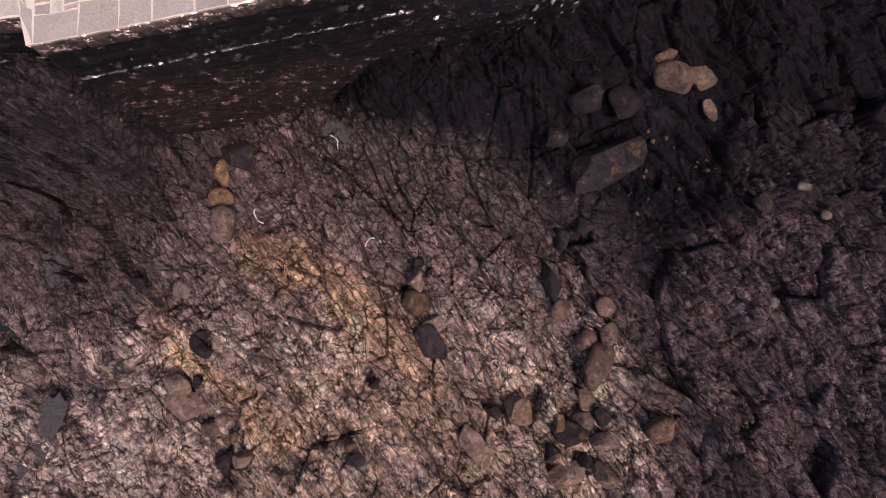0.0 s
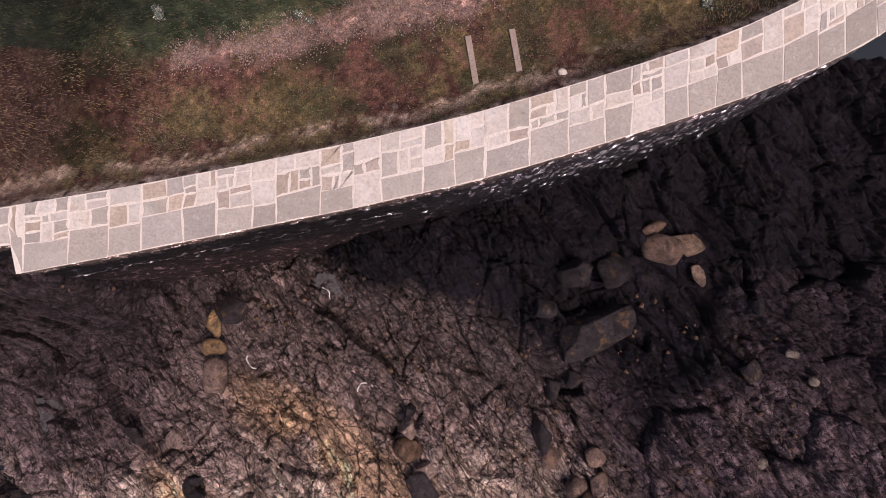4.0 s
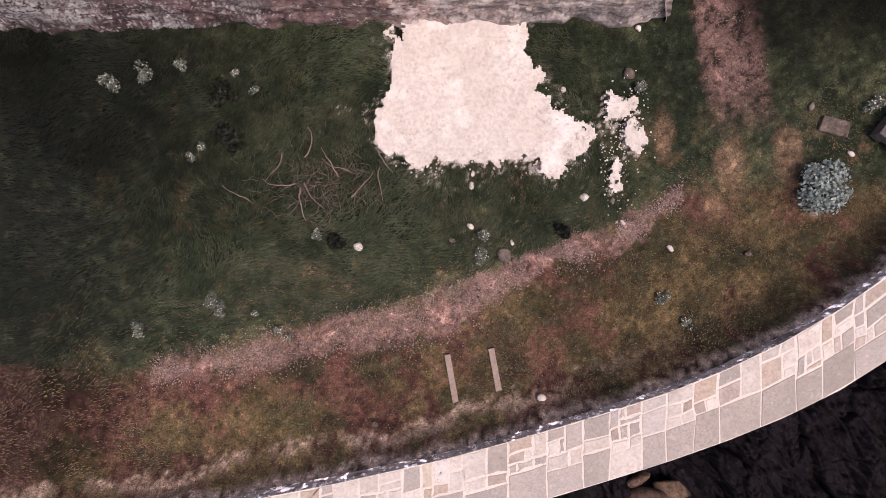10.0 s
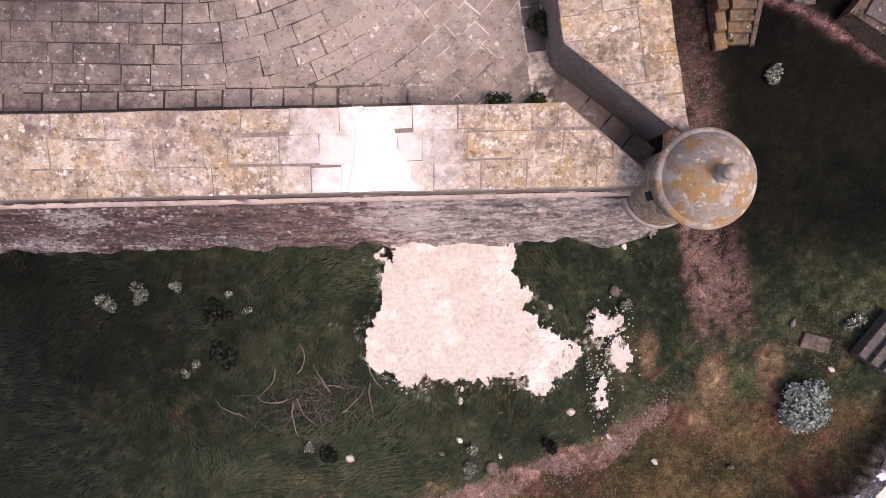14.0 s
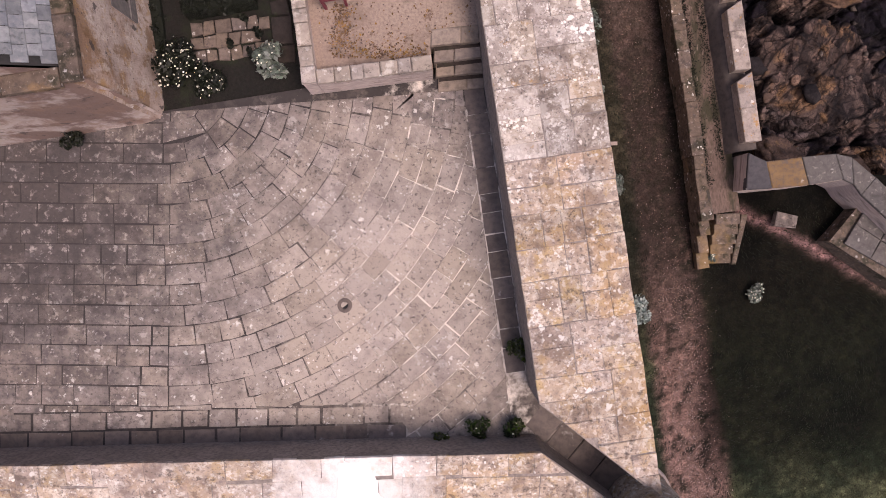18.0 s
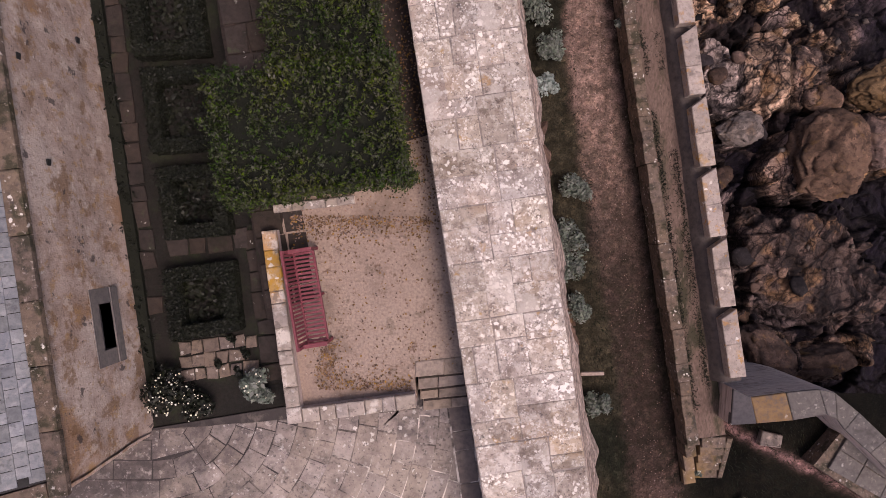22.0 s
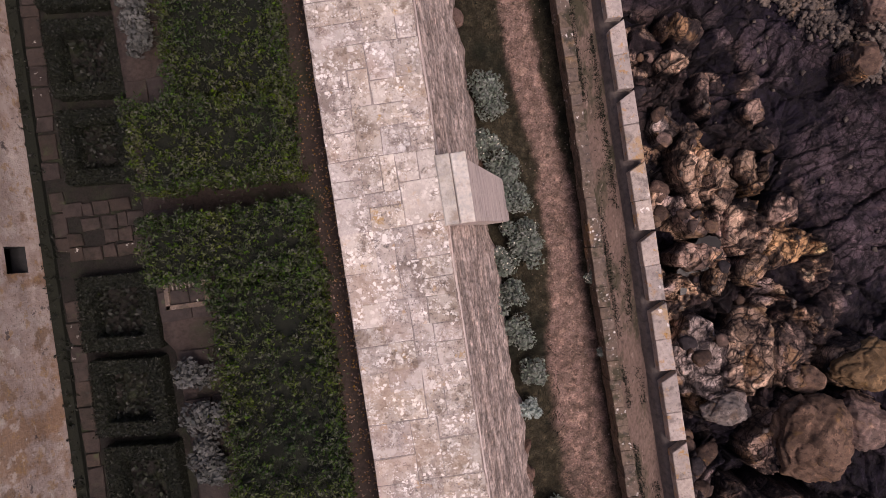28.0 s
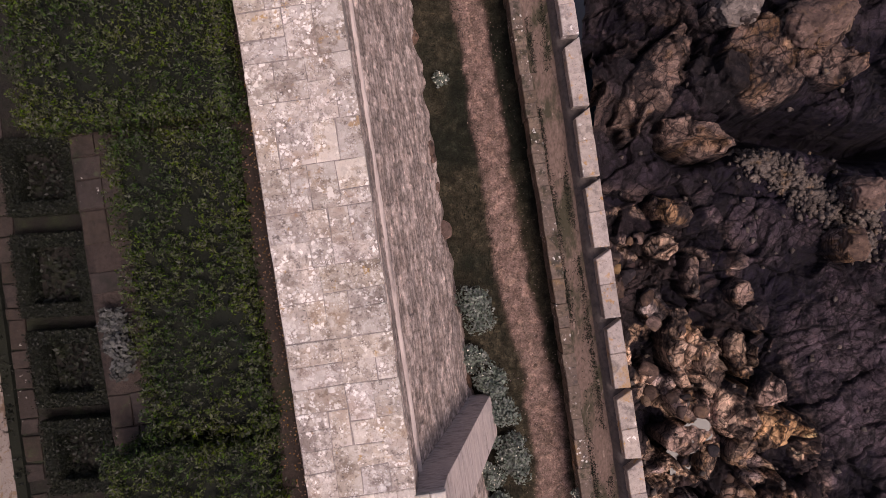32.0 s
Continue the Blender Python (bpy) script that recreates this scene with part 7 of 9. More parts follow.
gr = thing("cellar_grate", (-2.55, 42.0, 5.7), "dark barred grate over a sunken opening beside the path", "grate")
for a, b, c0, d0 in ((-0.42, -0.33, -0.4, 0.4), (0.33, 0.42, -0.4, 0.4), (-0.42, 0.42, -0.4, -0.31), (-0.42, 0.42, 0.31, 0.4)):
    part("frame_bar", box_bm((b - a, d0 - c0, 0.16), ((a + b) / 2, (c0 + d0) / 2, 0.08), 0.01), M_KERB, gr)
for i in range(8):
    part("bar", box_bm((0.03, 0.62, 0.03), (-0.28 + 0.08 * i, 0, 0.07), 0.004), M_WOOD, gr)
part("shaft", box_bm((0.66, 0.62, 0.02), (0, 0, 0.02)), M_DARK, gr)
gr.rotation_euler = (0, 0, radians(8))

bench = thing("garden_bench", (-0.47, 32.80, TERRACE_Z), "faded red painted garden bench with slatted seat and back", "bench")
bench.rotation_euler = (0, 0, radians(10.0))
bench.scale = (0.80, 1.0, 1.0)
for sy in (-0.86, 0.86):
    part("leg", box_bm((0.06, 0.06, 0.60), (0.25, sy, 0.30), 0.008), M_BENCH, bench)
    part("back_post", box_bm((0.06, 0.06, 0.86), (-0.26, sy, 0.43), 0.008, Matrix.Rotation(radians(-4), 3, "Y")), M_BENCH, bench)
    part("arm", box_bm((0.56, 0.075, 0.035), (0.0, sy, 0.62), 0.01), M_BENCH, bench)
    part("side_rail", box_bm((0.46, 0.04, 0.07), (0.0, sy, 0.36), 0.006), M_BENCH, bench)
part("leg", box_bm((0.05, 0.05, 0.38), (0.22, 0, 0.19), 0.008), M_BENCH, bench)
part("front_rail", box_bm((0.05, 1.74, 0.07), (0.255, 0, 0.40), 0.008), M_BENCH, bench)
part("rear_rail", box_bm((0.04, 1.74, 0.06), (-0.20, 0, 0.38), 0.008), M_BENCH, bench)
part("top_rail", box_bm((0.055, 1.80, 0.09), (-0.315, 0, 0.83), 0.012), M_BENCH, bench)
part("seat_bearer", box_bm((0.44, 0.06, 0.05), (0.02, 0, 0.37), 0.006), M_BENCH, bench)
slat = part("seat_slat", box_bm((0.42, 0.042, 0.022), (0, 0, 0), 0.005), M_BENCH, bench)
slat.location = (0.03, -0.80, 0.42)
bslat = part("back_slat", box_bm((0.02, 0.042, 0.40), (0, 0, 0), 0.005, Matrix.Rotation(radians(-13), 3, "Y")), M_BENCH, bench)
bslat.location = (-0.265, -0.80, 0.61)
for i in range(1, 23):
    for src in (slat, bslat):
        o = src.copy()
        scene.collection.objects.link(o)
        o.parent = bench
        o.location = src.location + Vector((0, 0.0727 * i, 0))

# ---- the building ----
B0, BD = Vector((-3.74, 29.92)), Vector((-0.1478, 0.989))
BF = Vector((-0.985, -0.170))
BN = Vector((BD.y, -BD.x))
Z_E = 8.0
bld = thing("house", (-6.0, 36.0, GARDEN_Z), "low rendered building with a grey slate roof and stained walls", "house")
hx, hy = -6.0, 36.0
WIN0, WIN1, WZ0, WZ1 = 1.65, 3.04, 5.90, 6.74


def wall_grid(name, p0, d, length, nrm, holes, z_top, mtl, seed):
    us = sorted(set([round(u, 3) for u in np.arange(0, length + 0.01, 0.12)] + [h[k] for h in holes for k in (0, 1)]))
    zz = sorted(set([round(z_, 3) for z_ in np.arange(5.0, z_top + 0.01, 0.13)] + [z_top] + [h[k] for h in holes for k in (2, 3)]))
    X_, Y_, Z_ = np.zeros((len(us), len(zz))), np.zeros((len(us), len(zz))), np.zeros((len(us), len(zz)))
    keep = np.ones((len(us) - 1, len(zz) - 1), bool)
    for i, u in enumerate(us):
        for j, z_ in enumerate(zz):
            in_h = any(h[0] - 0.01 <= u <= h[1] + 0.01 and h[2] - 0.01 <= z_ <= h[3] + 0.01 for h in holes)
            o = 0 if in_h else 0.03 * noise.noise((u * 0.8, z_ * 0.9, seed)) + 0.02 * noise.noise((u * 3, z_ * 3, seed)) + 0.10 * max(0, (5.9 - z_)) ** 1.5 * (1 + 0.5 * noise.noise((u * 1.2, 0, seed)))
            if u < 0.35:
                o -= 0.10 * ((0.35 - u) / 0.35) ** 2
            p = p0 + d * u + nrm * o
            X_[i, j], Y_[i, j], Z_[i, j] = p.x - hx, p.y - hy, z_ - GARDEN_Z
    for i in range(len(us) - 1):
        for j in range(len(zz) - 1):
            um, zm = (us[i] + us[i + 1]) / 2, (zz[j] + zz[j + 1]) / 2
            if any(h[0] < um < h[1] and h[2] < zm < h[3] for h in holes):
                keep[i, j] = False
    return link(name, grid_mesh(name, X_, Y_, Z_, keep=keep, smooth=True, flip=seed == 2), mtl, bld)


wall_grid("wall", B0, BD, 26.0, BN, [(WIN0, WIN1, WZ0, WZ1), (12.45, 12.95, 5.75, 6.30)], Z_E, M_PLASTER, 1)
nf = Vector((BF.y, -BF.x)) * -1
nf = nf if nf.y < 0 else -nf
wall_grid("wall", B0, BF, 9.0, nf, [], Z_E, M_GABLE, 2)


def reveal(u0, u1, z0, z1, deep, mtl, parent, name):
    v = []
    for dep in (0.0, deep):
        for u, z_ in ((u0, z0), (u1, z0), (u1, z1), (u0, z1)):
            p = B0 + BD * u - BN * dep
            v.append((p.x - hx, p.y - hy, z_ - GARDEN_Z))
    return link(name, mesh_from(name, v, [(0, 1, 5, 4), (1, 2, 6, 5), (2, 3, 7, 6), (3, 0, 4, 7)]), mtl, parent)


win = thing("window", (0, 0, 0), "", "")
win.parent = bld
M_SURR = mat("grey_window_stone", ((0.14, 0.125, 0.12), (0.17, 0.15, 0.14), (0.11, 0.10, 0.10)), 2, 10)
reveal(WIN0 + 0.28, WIN1 - 0.28, WZ0 + 0.22, WZ1 - 0.22, 0.35, M_SURR, win, "reveal")
for u0, u1, z0, z1, nm in ((WIN0, WIN1, WZ0, WZ0 + 0.22, "sill"), (WIN0, WIN1, WZ1 - 0.22, WZ1, "lintel"), (WIN0, WIN0 + 0.28, WZ0 + 0.22, WZ1 - 0.22, "jamb"), (WIN1 - 0.28, WIN1, WZ0 + 0.22, WZ1 - 0.22, "jamb")):
    v = []
    for dep in (0.012, -0.2):
        for u, z_ in ((u0, z0), (u1, z0), (u1, z1), (u0, z1)):
            p = B0 + BD * u + BN * (dep + (0.02 if nm == "sill" and dep > 0 else 0))
            v.append((p.x - hx, p.y - hy, z_ - GARDEN_Z))
    link(nm, mesh_from(nm, v, [(0, 1, 2, 3), (0, 4, 5, 1), (1, 5, 6, 2), (2, 6, 7, 3), (3, 7, 4, 0)]), M_SURR, win)
v = []
for u, z_ in ((WIN0 + 0.12, WZ0 + 0.14), (WIN1 - 0.12, WZ0 + 0.14), (WIN1 - 0.12, WZ1 - 0.14), (WIN0 + 0.12, WZ1 - 0.14)):
    p = B0 + BD * u - BN * 0.3
    v.append((p.x - hx, p.y - hy, z_ - GARDEN_Z))
M_GLASS = mat("dark_window_glass", ((0.012, 0.012, 0.014), (0.016, 0.016, 0.018), (0.01, 0.01, 0.012)), 1, 4, rough=0.12, bump=0, spec=0.5)
link("pane", mesh_from("pane", v, [(0, 1, 2, 3)]), M_GLASS, win)
for q in range(2):
    p = B0 + BD * (WIN0 + 0.48 + 0.26 * q) - BN * 0.26
    ob = part("bar", box_bm((0.02, 0.02, WZ1 - WZ0 - 0.3), (p.x - hx, p.y - hy, (WZ0 + WZ1) / 2 - GARDEN_Z)), M_DARK, win)
reveal(12.45, 12.95, 5.75, 6.30, 0.3, M_DARK, bld, "vent")
# small square holes left by the scaffold in the render
for u, z_ in ((7.65, 5.95), (6.83, 7.66), (5.2, 7.3), (16.8, 6.3), (18.0, 6.9), (10.6, 7.1)):
    p = B0 + BD * u - BN * 0.02
    part("scaffold_hole", box_bm((0.10, 0.11, 0.10), (p.x - hx, p.y - hy, z_ - GARDEN_Z), 0.01), M_DARK, bld, "small dark square hole")
# weeds along the foot of the wall
for u0, u1 in ((0.9, 6.4), (6.4, 13.0), (13.0, 20.0)):
    q = [B0 + BD * u0 + BN * 0.06, B0 + BD * u0 + BN * 0.26, B0 + BD * u1 + BN * 0.28, B0 + BD * u1 + BN * 0.06]
    hedge("weed_border", [(p.x, p.y) for p in q], GARDEN_Z, GARDEN_Z + 0.16, M_BOX, "strip of dark weeds along the foot of the rendered wall", "weeds", "weeds along the building", density=60, size=0.034, bumpy=0.05)
# coping round the roof, then the slates
for p0, d, o, length, n_st in ((B0 - BN * 0.24, BD, BN, 26.0, 26), (B0 - nf * 0.24 - BN * 0.24, BF, nf, 8.0, 9)):
    for i in range(n_st):
        a, b = p0 + d * (length * i / n_st), p0 + d * (length * (i + 1) / n_st)
        poly = [(q.x - hx, q.y - hy) for q in (a, a + o * 0.30, b + o * 0.30, b)]
        if area_of(poly) < 0:
            poly = poly[::-1]
        link("coping_stone", slab_mesh("coping_stone", poly, lambda x, y: Z_E + 0.10 - GARDEN_Z, 0.12, 0.004, 0.02, rr), M_KERB, bld)
SLOPE = math.tan(radians(32))
roof_pts = []
for u, w_ in ((0.25, 0.22), (26.0, 0.22), (26.0, 4.5), (0.25, 4.5)):
    p = B0 + BD * u - BN * w_
    roof_pts.append((p.x - hx, p.y - hy, Z_E + 0.02 + SLOPE * (w_ - 0.22) - GARDEN_Z))
roof = link("roof", mesh_from("roof", roof_pts, [(0, 1, 2, 3)]), M_DARK, bld)
v = []
for w_, z_ in ((0.22, 0.0), (8.8, 0.0), (4.5, SLOPE * 4.28)):
    q = B0 + BD * 0.22 - BN * w_
    v.append((q.x - hx, q.y - hy, Z_E + 0.01 + z_ - GARDEN_Z))
link("gable", mesh_from("gable", v, [(0, 1, 2)]), M_GABLE, bld)
v = []
for u, w_, z_ in ((0.25, 4.5, SLOPE * 4.28), (26.0, 4.5, SLOPE * 4.28), (26.0, 8.8, 0.0), (0.25, 8.8, 0.0)):
    p = B0 + BD * u - BN * w_
    v.append((p.x - hx, p.y - hy, Z_E + 0.02 + z_ - GARDEN_Z))
link("rear_roof", mesh_from("rear_roof", v, [(0, 1, 2, 3)]), M_SLATE, bld)
v = []
for u, w_ in ((0.1, 8.8), (26.0, 8.8), (26.0, 0.0)):
    p = B0 + BD * u - BN * w_
    v += [(p.x - hx, p.y - hy, -0.1), (p.x - hx, p.y - hy, Z_E - GARDEN_Z)]
link("rear_wall", mesh_from("rear_wall", v, [(0, 1, 3, 2), (2, 3, 5, 4)]), M_PLASTER, bld)
for r_ in range(9):
    w0 = 0.24 + 0.155 * r_
    u = 0.28 + (0.11 if r_ % 2 else 0.0)
    while u < 8.6:
        ln = rr.uniform(0.17, 0.27)
        v = []
        for lift, (ua, wa) in ((0.028, (u + 0.005, w0)), (0.028, (u + ln - 0.006, w0)), (0.012, (u + ln - 0.006, w0 + 0.19)), (0.012, (u + 0.005, w0 + 0.19))):
            p = B0 + BD * ua - BN * wa
            v.append((p.x - hx, p.y - hy, Z_E + 0.02 + SLOPE * (wa - 0.22) + lift + rr.uniform(0, 0.006) - GARDEN_Z))
        v += [(a, b, c_ - 0.014) for a, b, c_ in v]
        link("slate", mesh_from("slate", v, [(0, 1, 2, 3), (4, 7, 6, 5), (0, 4, 5, 1), (1, 5, 6, 2), (2, 6, 7, 3), (3, 7, 4, 0)]), M_SLATE, roof)
        u += ln

# ---- planting and loose things ----
def gz(x, y):
    return float(ground_z(np.array(x), np.array(y)))


FW = "small clump of pale wild flowers growing in the turf"
for i, (x, y, r) in enumerate([(-7.39, 12.67, 0.30), (-5.21, 13.55, 0.34), (-5.1, 13.2, 0.22), (2.42, 15.44, 0.22), (2.43, 14.89, 0.30), (-3.4, 12.66, 0.14), (-2.28, 15.43, 0.22), (7.47, 13.81, 0.22), (8.1, 13.1, 0.16), (-4.03, 13.12, 0.14),
                               (-8.14, 19.48, 0.34), (-7.04, 19.81, 0.32), (-6.11, 20.06, 0.20), (-4.06, 19.39, 0.16), (-4.61, 19.85, 0.14), (-5.83, 17.56, 0.16), (-5.52, 17.8, 0.16), (6.61, 19.72, 0.26), (6.47, 18.62, 0.30), (2.44, 15.58, 0.16), (-3.1, 12.5, 0.12)]):
    bush("flower_clump", x, y, gz(x, y), r, 0.22, M_GREY, FW, "flowers", "flower clumps in the turf", i, flowers=int(110 * r), size=0.035, count=int(1100 * r), lobes=4)
for i, (x, y, r) in enumerate([(-4.92, 19.3, 0.45), (-4.74, 18.05, 0.45), (-1.8, 15.3, 0.3), (4.6, 15.6, 0.22)]):
    bush("weed_clump", x, y, gz(x, y), r, 0.25, M_BOX, "dark broad-leaved weeds in the grass", "weeds", "weeds in the turf", 50 + i, size=0.07, count=260, lobes=5)
bush("silver_shrub", 11.77, 16.95, gz(11.8, 17), 0.68, 0.6, M_SILVER, "round silvery shrub standing alone in the turf", "shrub", "", 70, size=0.055, count=2600, lobes=12)
BUSHES = [(5.65, 35.3, 0.42, 0), (5.50, 34.0, 0.45, 0), (5.48, 33.2, 0.42, 0), (5.75, 31.96, 0.40, 0), (6.45, 29.3, 0.36, 0), (7.25, 25.7, 0.42, 1), (4.85, 39.3, 0.36, 0), (4.82, 38.3, 0.30, 1), (4.42, 40.4, 0.46, 0), (4.20, 41.4, 0.48, 0), (4.15, 42.4, 0.42, 60), (4.40, 43.2, 0.5, 20),
          (4.35, 44.1, 0.52, 0), (4.0, 44.9, 0.46, 0), (3.6, 45.6, 0.40, 50), (3.56, 47.05, 0.66, 0), (4.62, 42.7, 0.42, 0)]
for i, (x, y, r, fl) in enumerate(BUSHES):
    bush("silver_shrub", x, y, gz(x, y), r * 1.08, 0.6, M_SILVER if fl == 1 else M_GREY, "grey-green shrub against the rampart foot" if fl < 2 else "grey-green shrub with white blossom against the rampart foot", "shrub", "shrubs along the rampart", 90 + i, flowers=fl, size=0.05, count=int(2900 * r), lobes=9)
for i, (x, y, r, fl) in enumerate([(6.46, 42.1, 0.30, 70), (6.88, 39.9, 0.24, 12), (7.05, 44.34, 0.16, 8), (10.71, 26.3, 0.35, 30), (2.52, 53.57, 0.3, 20), (9.32, 27.3, 0.16, 10), (6.3, 43.9, 0.14, 12), (13.3, 19.4, 0.3, 30)]):
    bush("flower_clump", x, y, gz(x, y) + (0.4 if 6 < x < 7.5 and y > 30 else 0), r, 0.25, M_GREY, "clump of small white flowers beside the kerb", "flowers", "flower clumps by the walk", 120 + i, flowers=fl, size=0.05, count=int(900 * r), lobes=4)
bush("flower_clump", -3.25, 30.75, GARDEN_Z, 0.55, 0.6, M_BOX, "leafy clump thick with white daisies at the house corner", "flowers", "flowers by the house", 140, flowers=170, size=0.05, count=1200, lobes=8)
bush("flower_clump", -2.75, 30.6, GARDEN_Z, 0.35, 0.45, M_BOX, "leafy clump with white daisies at the house corner", "flowers", "flowers by the house", 141, flowers=50, size=0.05, count=600, lobes=6)
bush("silver_shrub", -1.55, 31.0, GARDEN_Z, 0.36, 0.45, M_GREY, "pale grey-green herb clump in the bed", "shrub", "", 142, flowers=20, size=0.06, count=600, lobes=6)
for i, (x, y) in enumerate([(-2.2, 31.9), (-1.9, 31.6), (-2.4, 31.4), (-2.6, 32.0), (-2.0, 31.2)]):
    bush("weed_tuft", x, y, GARDEN_Z + 0.03, 0.12, 0.12, M_BOX, "small dark weed tuft between the slabs", "weeds", "weeds between slabs", 150 + i, size=0.04, count=90, lobes=3)
for i, (x, y, r) in enumerate([(2.45, 24.02, 0.24), (3.13, 23.98, 0.24), (1.75, 23.86, 0.14), (3.22, 25.45, 0.30), (-5.4, 29.5, 0.28)]):
    bush("weed_tuft", x, y, COURT_Z, r, 0.3, M_LEAF if i != 4 else M_BOX, "dark green weed at the foot of the court wall", "weeds", "weeds in the court", 160 + i, flowers=4, size=0.045, count=int(1700 * r), lobes=5)
for i, (x, y, r) in enumerate([(-2.25, 39.6, 0.42), (-2.3, 38.9, 0.36), (-2.45, 40.4, 0.36), (-2.1, 38.6, 0.3), (-3.62, 47.0, 0.34), (-3.55, 46.5, 0.28), (-3.72, 47.4, 0.26)]):
    bush("lavender_bush", x + 0.2, y, TERRACE_Z, r, 0.5, M_LAVENDER, "grey lavender bush on the retaining wall", "shrub", "lavender along the hedge", 170 + i, size=0.055, count=int(2200 * r), lobes=9)

# two boards and loose stones in the turf
for (x0, y0, x1, y1) in ((1.43, 12.1, 1.70, 10.72), (2.66, 12.3, 2.93, 10.97)):
    ln, a = math.hypot(x1 - x0, y1 - y0), math.degrees(math.atan2(y1 - y0, x1 - x0))
    ob = link("board", bpy.data.meshes.new("board"), M_PLANK)
    bm = box_bm((ln, 0.17, 0.06), bevel=0.01)
    bm.to_mesh(ob.data)
    bm.free()
    ob.matrix_world = pose((x0 + x1) / 2, (y0 + y1) / 2, gz((x0 + x1) / 2, (y0 + y1) / 2) + 0.035, 1, 1, a)
    tagged(ob, "weathered pinkish board lying in the turf", "board", "boards in the turf")
rs = random.Random(77)
for i, (x, y, r) in enumerate([(-0.59, 10.07, 0.10), (2.02, 15.72, 0.12), (2.07, 17.2, 0.10), (2.97, 14.96, 0.26), (3.2, 15.28, 0.10), (4.05, 11.01, 0.14), (9.82, 15.09, 0.13), (7.64, 15.2, 0.13), (-1.16, 15.11, 0.16), (11.56, 19.26, 0.14), (12.68, 17.94, 0.13),
                               (3.86, 19.99, 0.13), (3.02, 18.33, 0.12), (2.03, 16.86, 0.13), (-0.66, 18.04, 0.12), (1.5, 15.33, 0.12), (6.66, 21.37, 0.10), (4.57, 19.61, 0.10), (6.0, 16.5, 0.12), (6.3, 15.9, 0.1), (5.2, 16.6, 0.16), (6.4, 20.1, 0.2), (6.5, 19.2, 0.2), (6.1, 17.4, 0.14)]):
    ob = link("stone", boulder_mesh("stone", (r, r * rs.uniform(0.6, 1), r * 0.5), 900 + i, 7, 2), M_CHALK if i % 3 else M_STONE["pale"])
    ob.matrix_world = pose(x, y, gz(x, y) + 0.05, 0, 0, rs.uniform(0, 180))
    tagged(ob, "loose pale stone lying in the turf", "stone", "loose stones in the turf")

# heaped chalk rubble
X, Y = np.meshgrid(np.arange(-1.6, 7.4, 0.04), np.arange(16.4, 21.9, 0.04), indexing="xy")
n2, n3 = fractal(X * 1.8, Y * 1.8, 64), fractal(X * 7, Y * 7, 65, 3)
WX, WY = X + 0.9 * (n2 - 0.5) + 0.35 * (n3 - 0.5), Y + 0.9 * (fractal(X * 2.1, Y * 2.1, 71) - 0.5) + 0.35 * (fractal(X * 8, Y * 8, 72, 3) - 0.5)
white = in_poly(WX, WY, CHALK) | (((WX - 6.15) / 0.40) ** 2 + ((WY - 19.0) / 0.34) ** 2 < 1) | (((WX - 6.65) / 0.28) ** 2 + ((WY - 18.25) / 0.45) ** 2 < 1) | (((WX - 6.1) / 0.15) ** 2 + ((WY - 17.2) / 0.6) ** 2 < 1)
tagged(link("chalk_spill", grid_mesh("chalk_spill", X, Y, ground_z(X, Y) + 0.20 + 0.10 * (n2 - 0.5) + 0.05 * (fractal(X * 5, Y * 5, 73, 4) - 0.5), keep=white[:-1, :-1], smooth=True), M_CHALK), "spill of powdery white chalk below the fort wall", "chalk", kind="stuff")
rng = np.random.default_rng(8)


def scatter_mesh(name, P, size, rng, squash=0.6):
    """Many small rough pebbles in one mesh."""
    base = np.array([(1, 0, 0), (-1, 0, 0), (0, 1, 0), (0, -1, 0), (0, 0, 1), (0, 0, -1)], float)
    tri = np.array([(0, 2, 4), (2, 1, 4), (1, 3, 4), (3, 0, 4), (2, 0, 5), (1, 2, 5), (3, 1, 5), (0, 3, 5)])
    n = len(P)
    v = base[None] * rng.uniform(0.6, 1.35, (n, 6, 1)) * np.array((1, 1, squash))
    a = rng.uniform(0, 6.28, n)
    ca, sa = np.cos(a)[:, None], np.sin(a)[:, None]
    v = np.stack([v[..., 0] * ca - v[..., 1] * sa, v[..., 0] * sa + v[..., 1] * ca, v[..., 2]], -1)
    v = v * (size * rng.uniform(0.5, 1.6, n))[:, None, None] + P[:, None]
    f = (tri[None] + 6 * np.arange(n)[:, None, None]).reshape(-1)
    me = bpy.data.meshes.new(name)
    me.vertices.add(6 * n)
    me.vertices.foreach_set("co", v.astype(np.float32).ravel())
    me.loops.add(len(f))
    me.loops.foreach_set("vertex_index", f.astype(np.int32))
    me.polygons.add(len(f) // 3)
    me.polygons.foreach_set("loop_start", np.arange(0, len(f), 3, dtype=np.int32))
    me.update(calc_edges=True)
    return me


def stuff(name, me, material, label, category):
    return tagged(link(name, me, material), label, category, kind="stuff")


q = np.concatenate([rng.normal((1.4, 19.0), (1.5, 1.1), (420, 2)), rng.normal((3.2, 18.1), (1.2, 0.6), (700, 2)), rng.normal((6.3, 18.7), (0.35, 0.45), (220, 2)), rng.normal((6.0, 17.2), (0.25, 0.6), (150, 2)), rng.normal((0.2, 17.5), (0.5, 0.5), (260, 2)), rng.normal((4.6, 18.0), (0.6, 0.6), (300, 2))])
q = q[(q[:, 1] < 21.3) & (in_poly(q[:, 0] + rng.normal(0, 0.14, len(q)), q[:, 1] + rng.normal(0, 0.14, len(q)), CHALK) | (q[:, 0] > 5.6) & (rng.random(len(q)) < 0.6))]
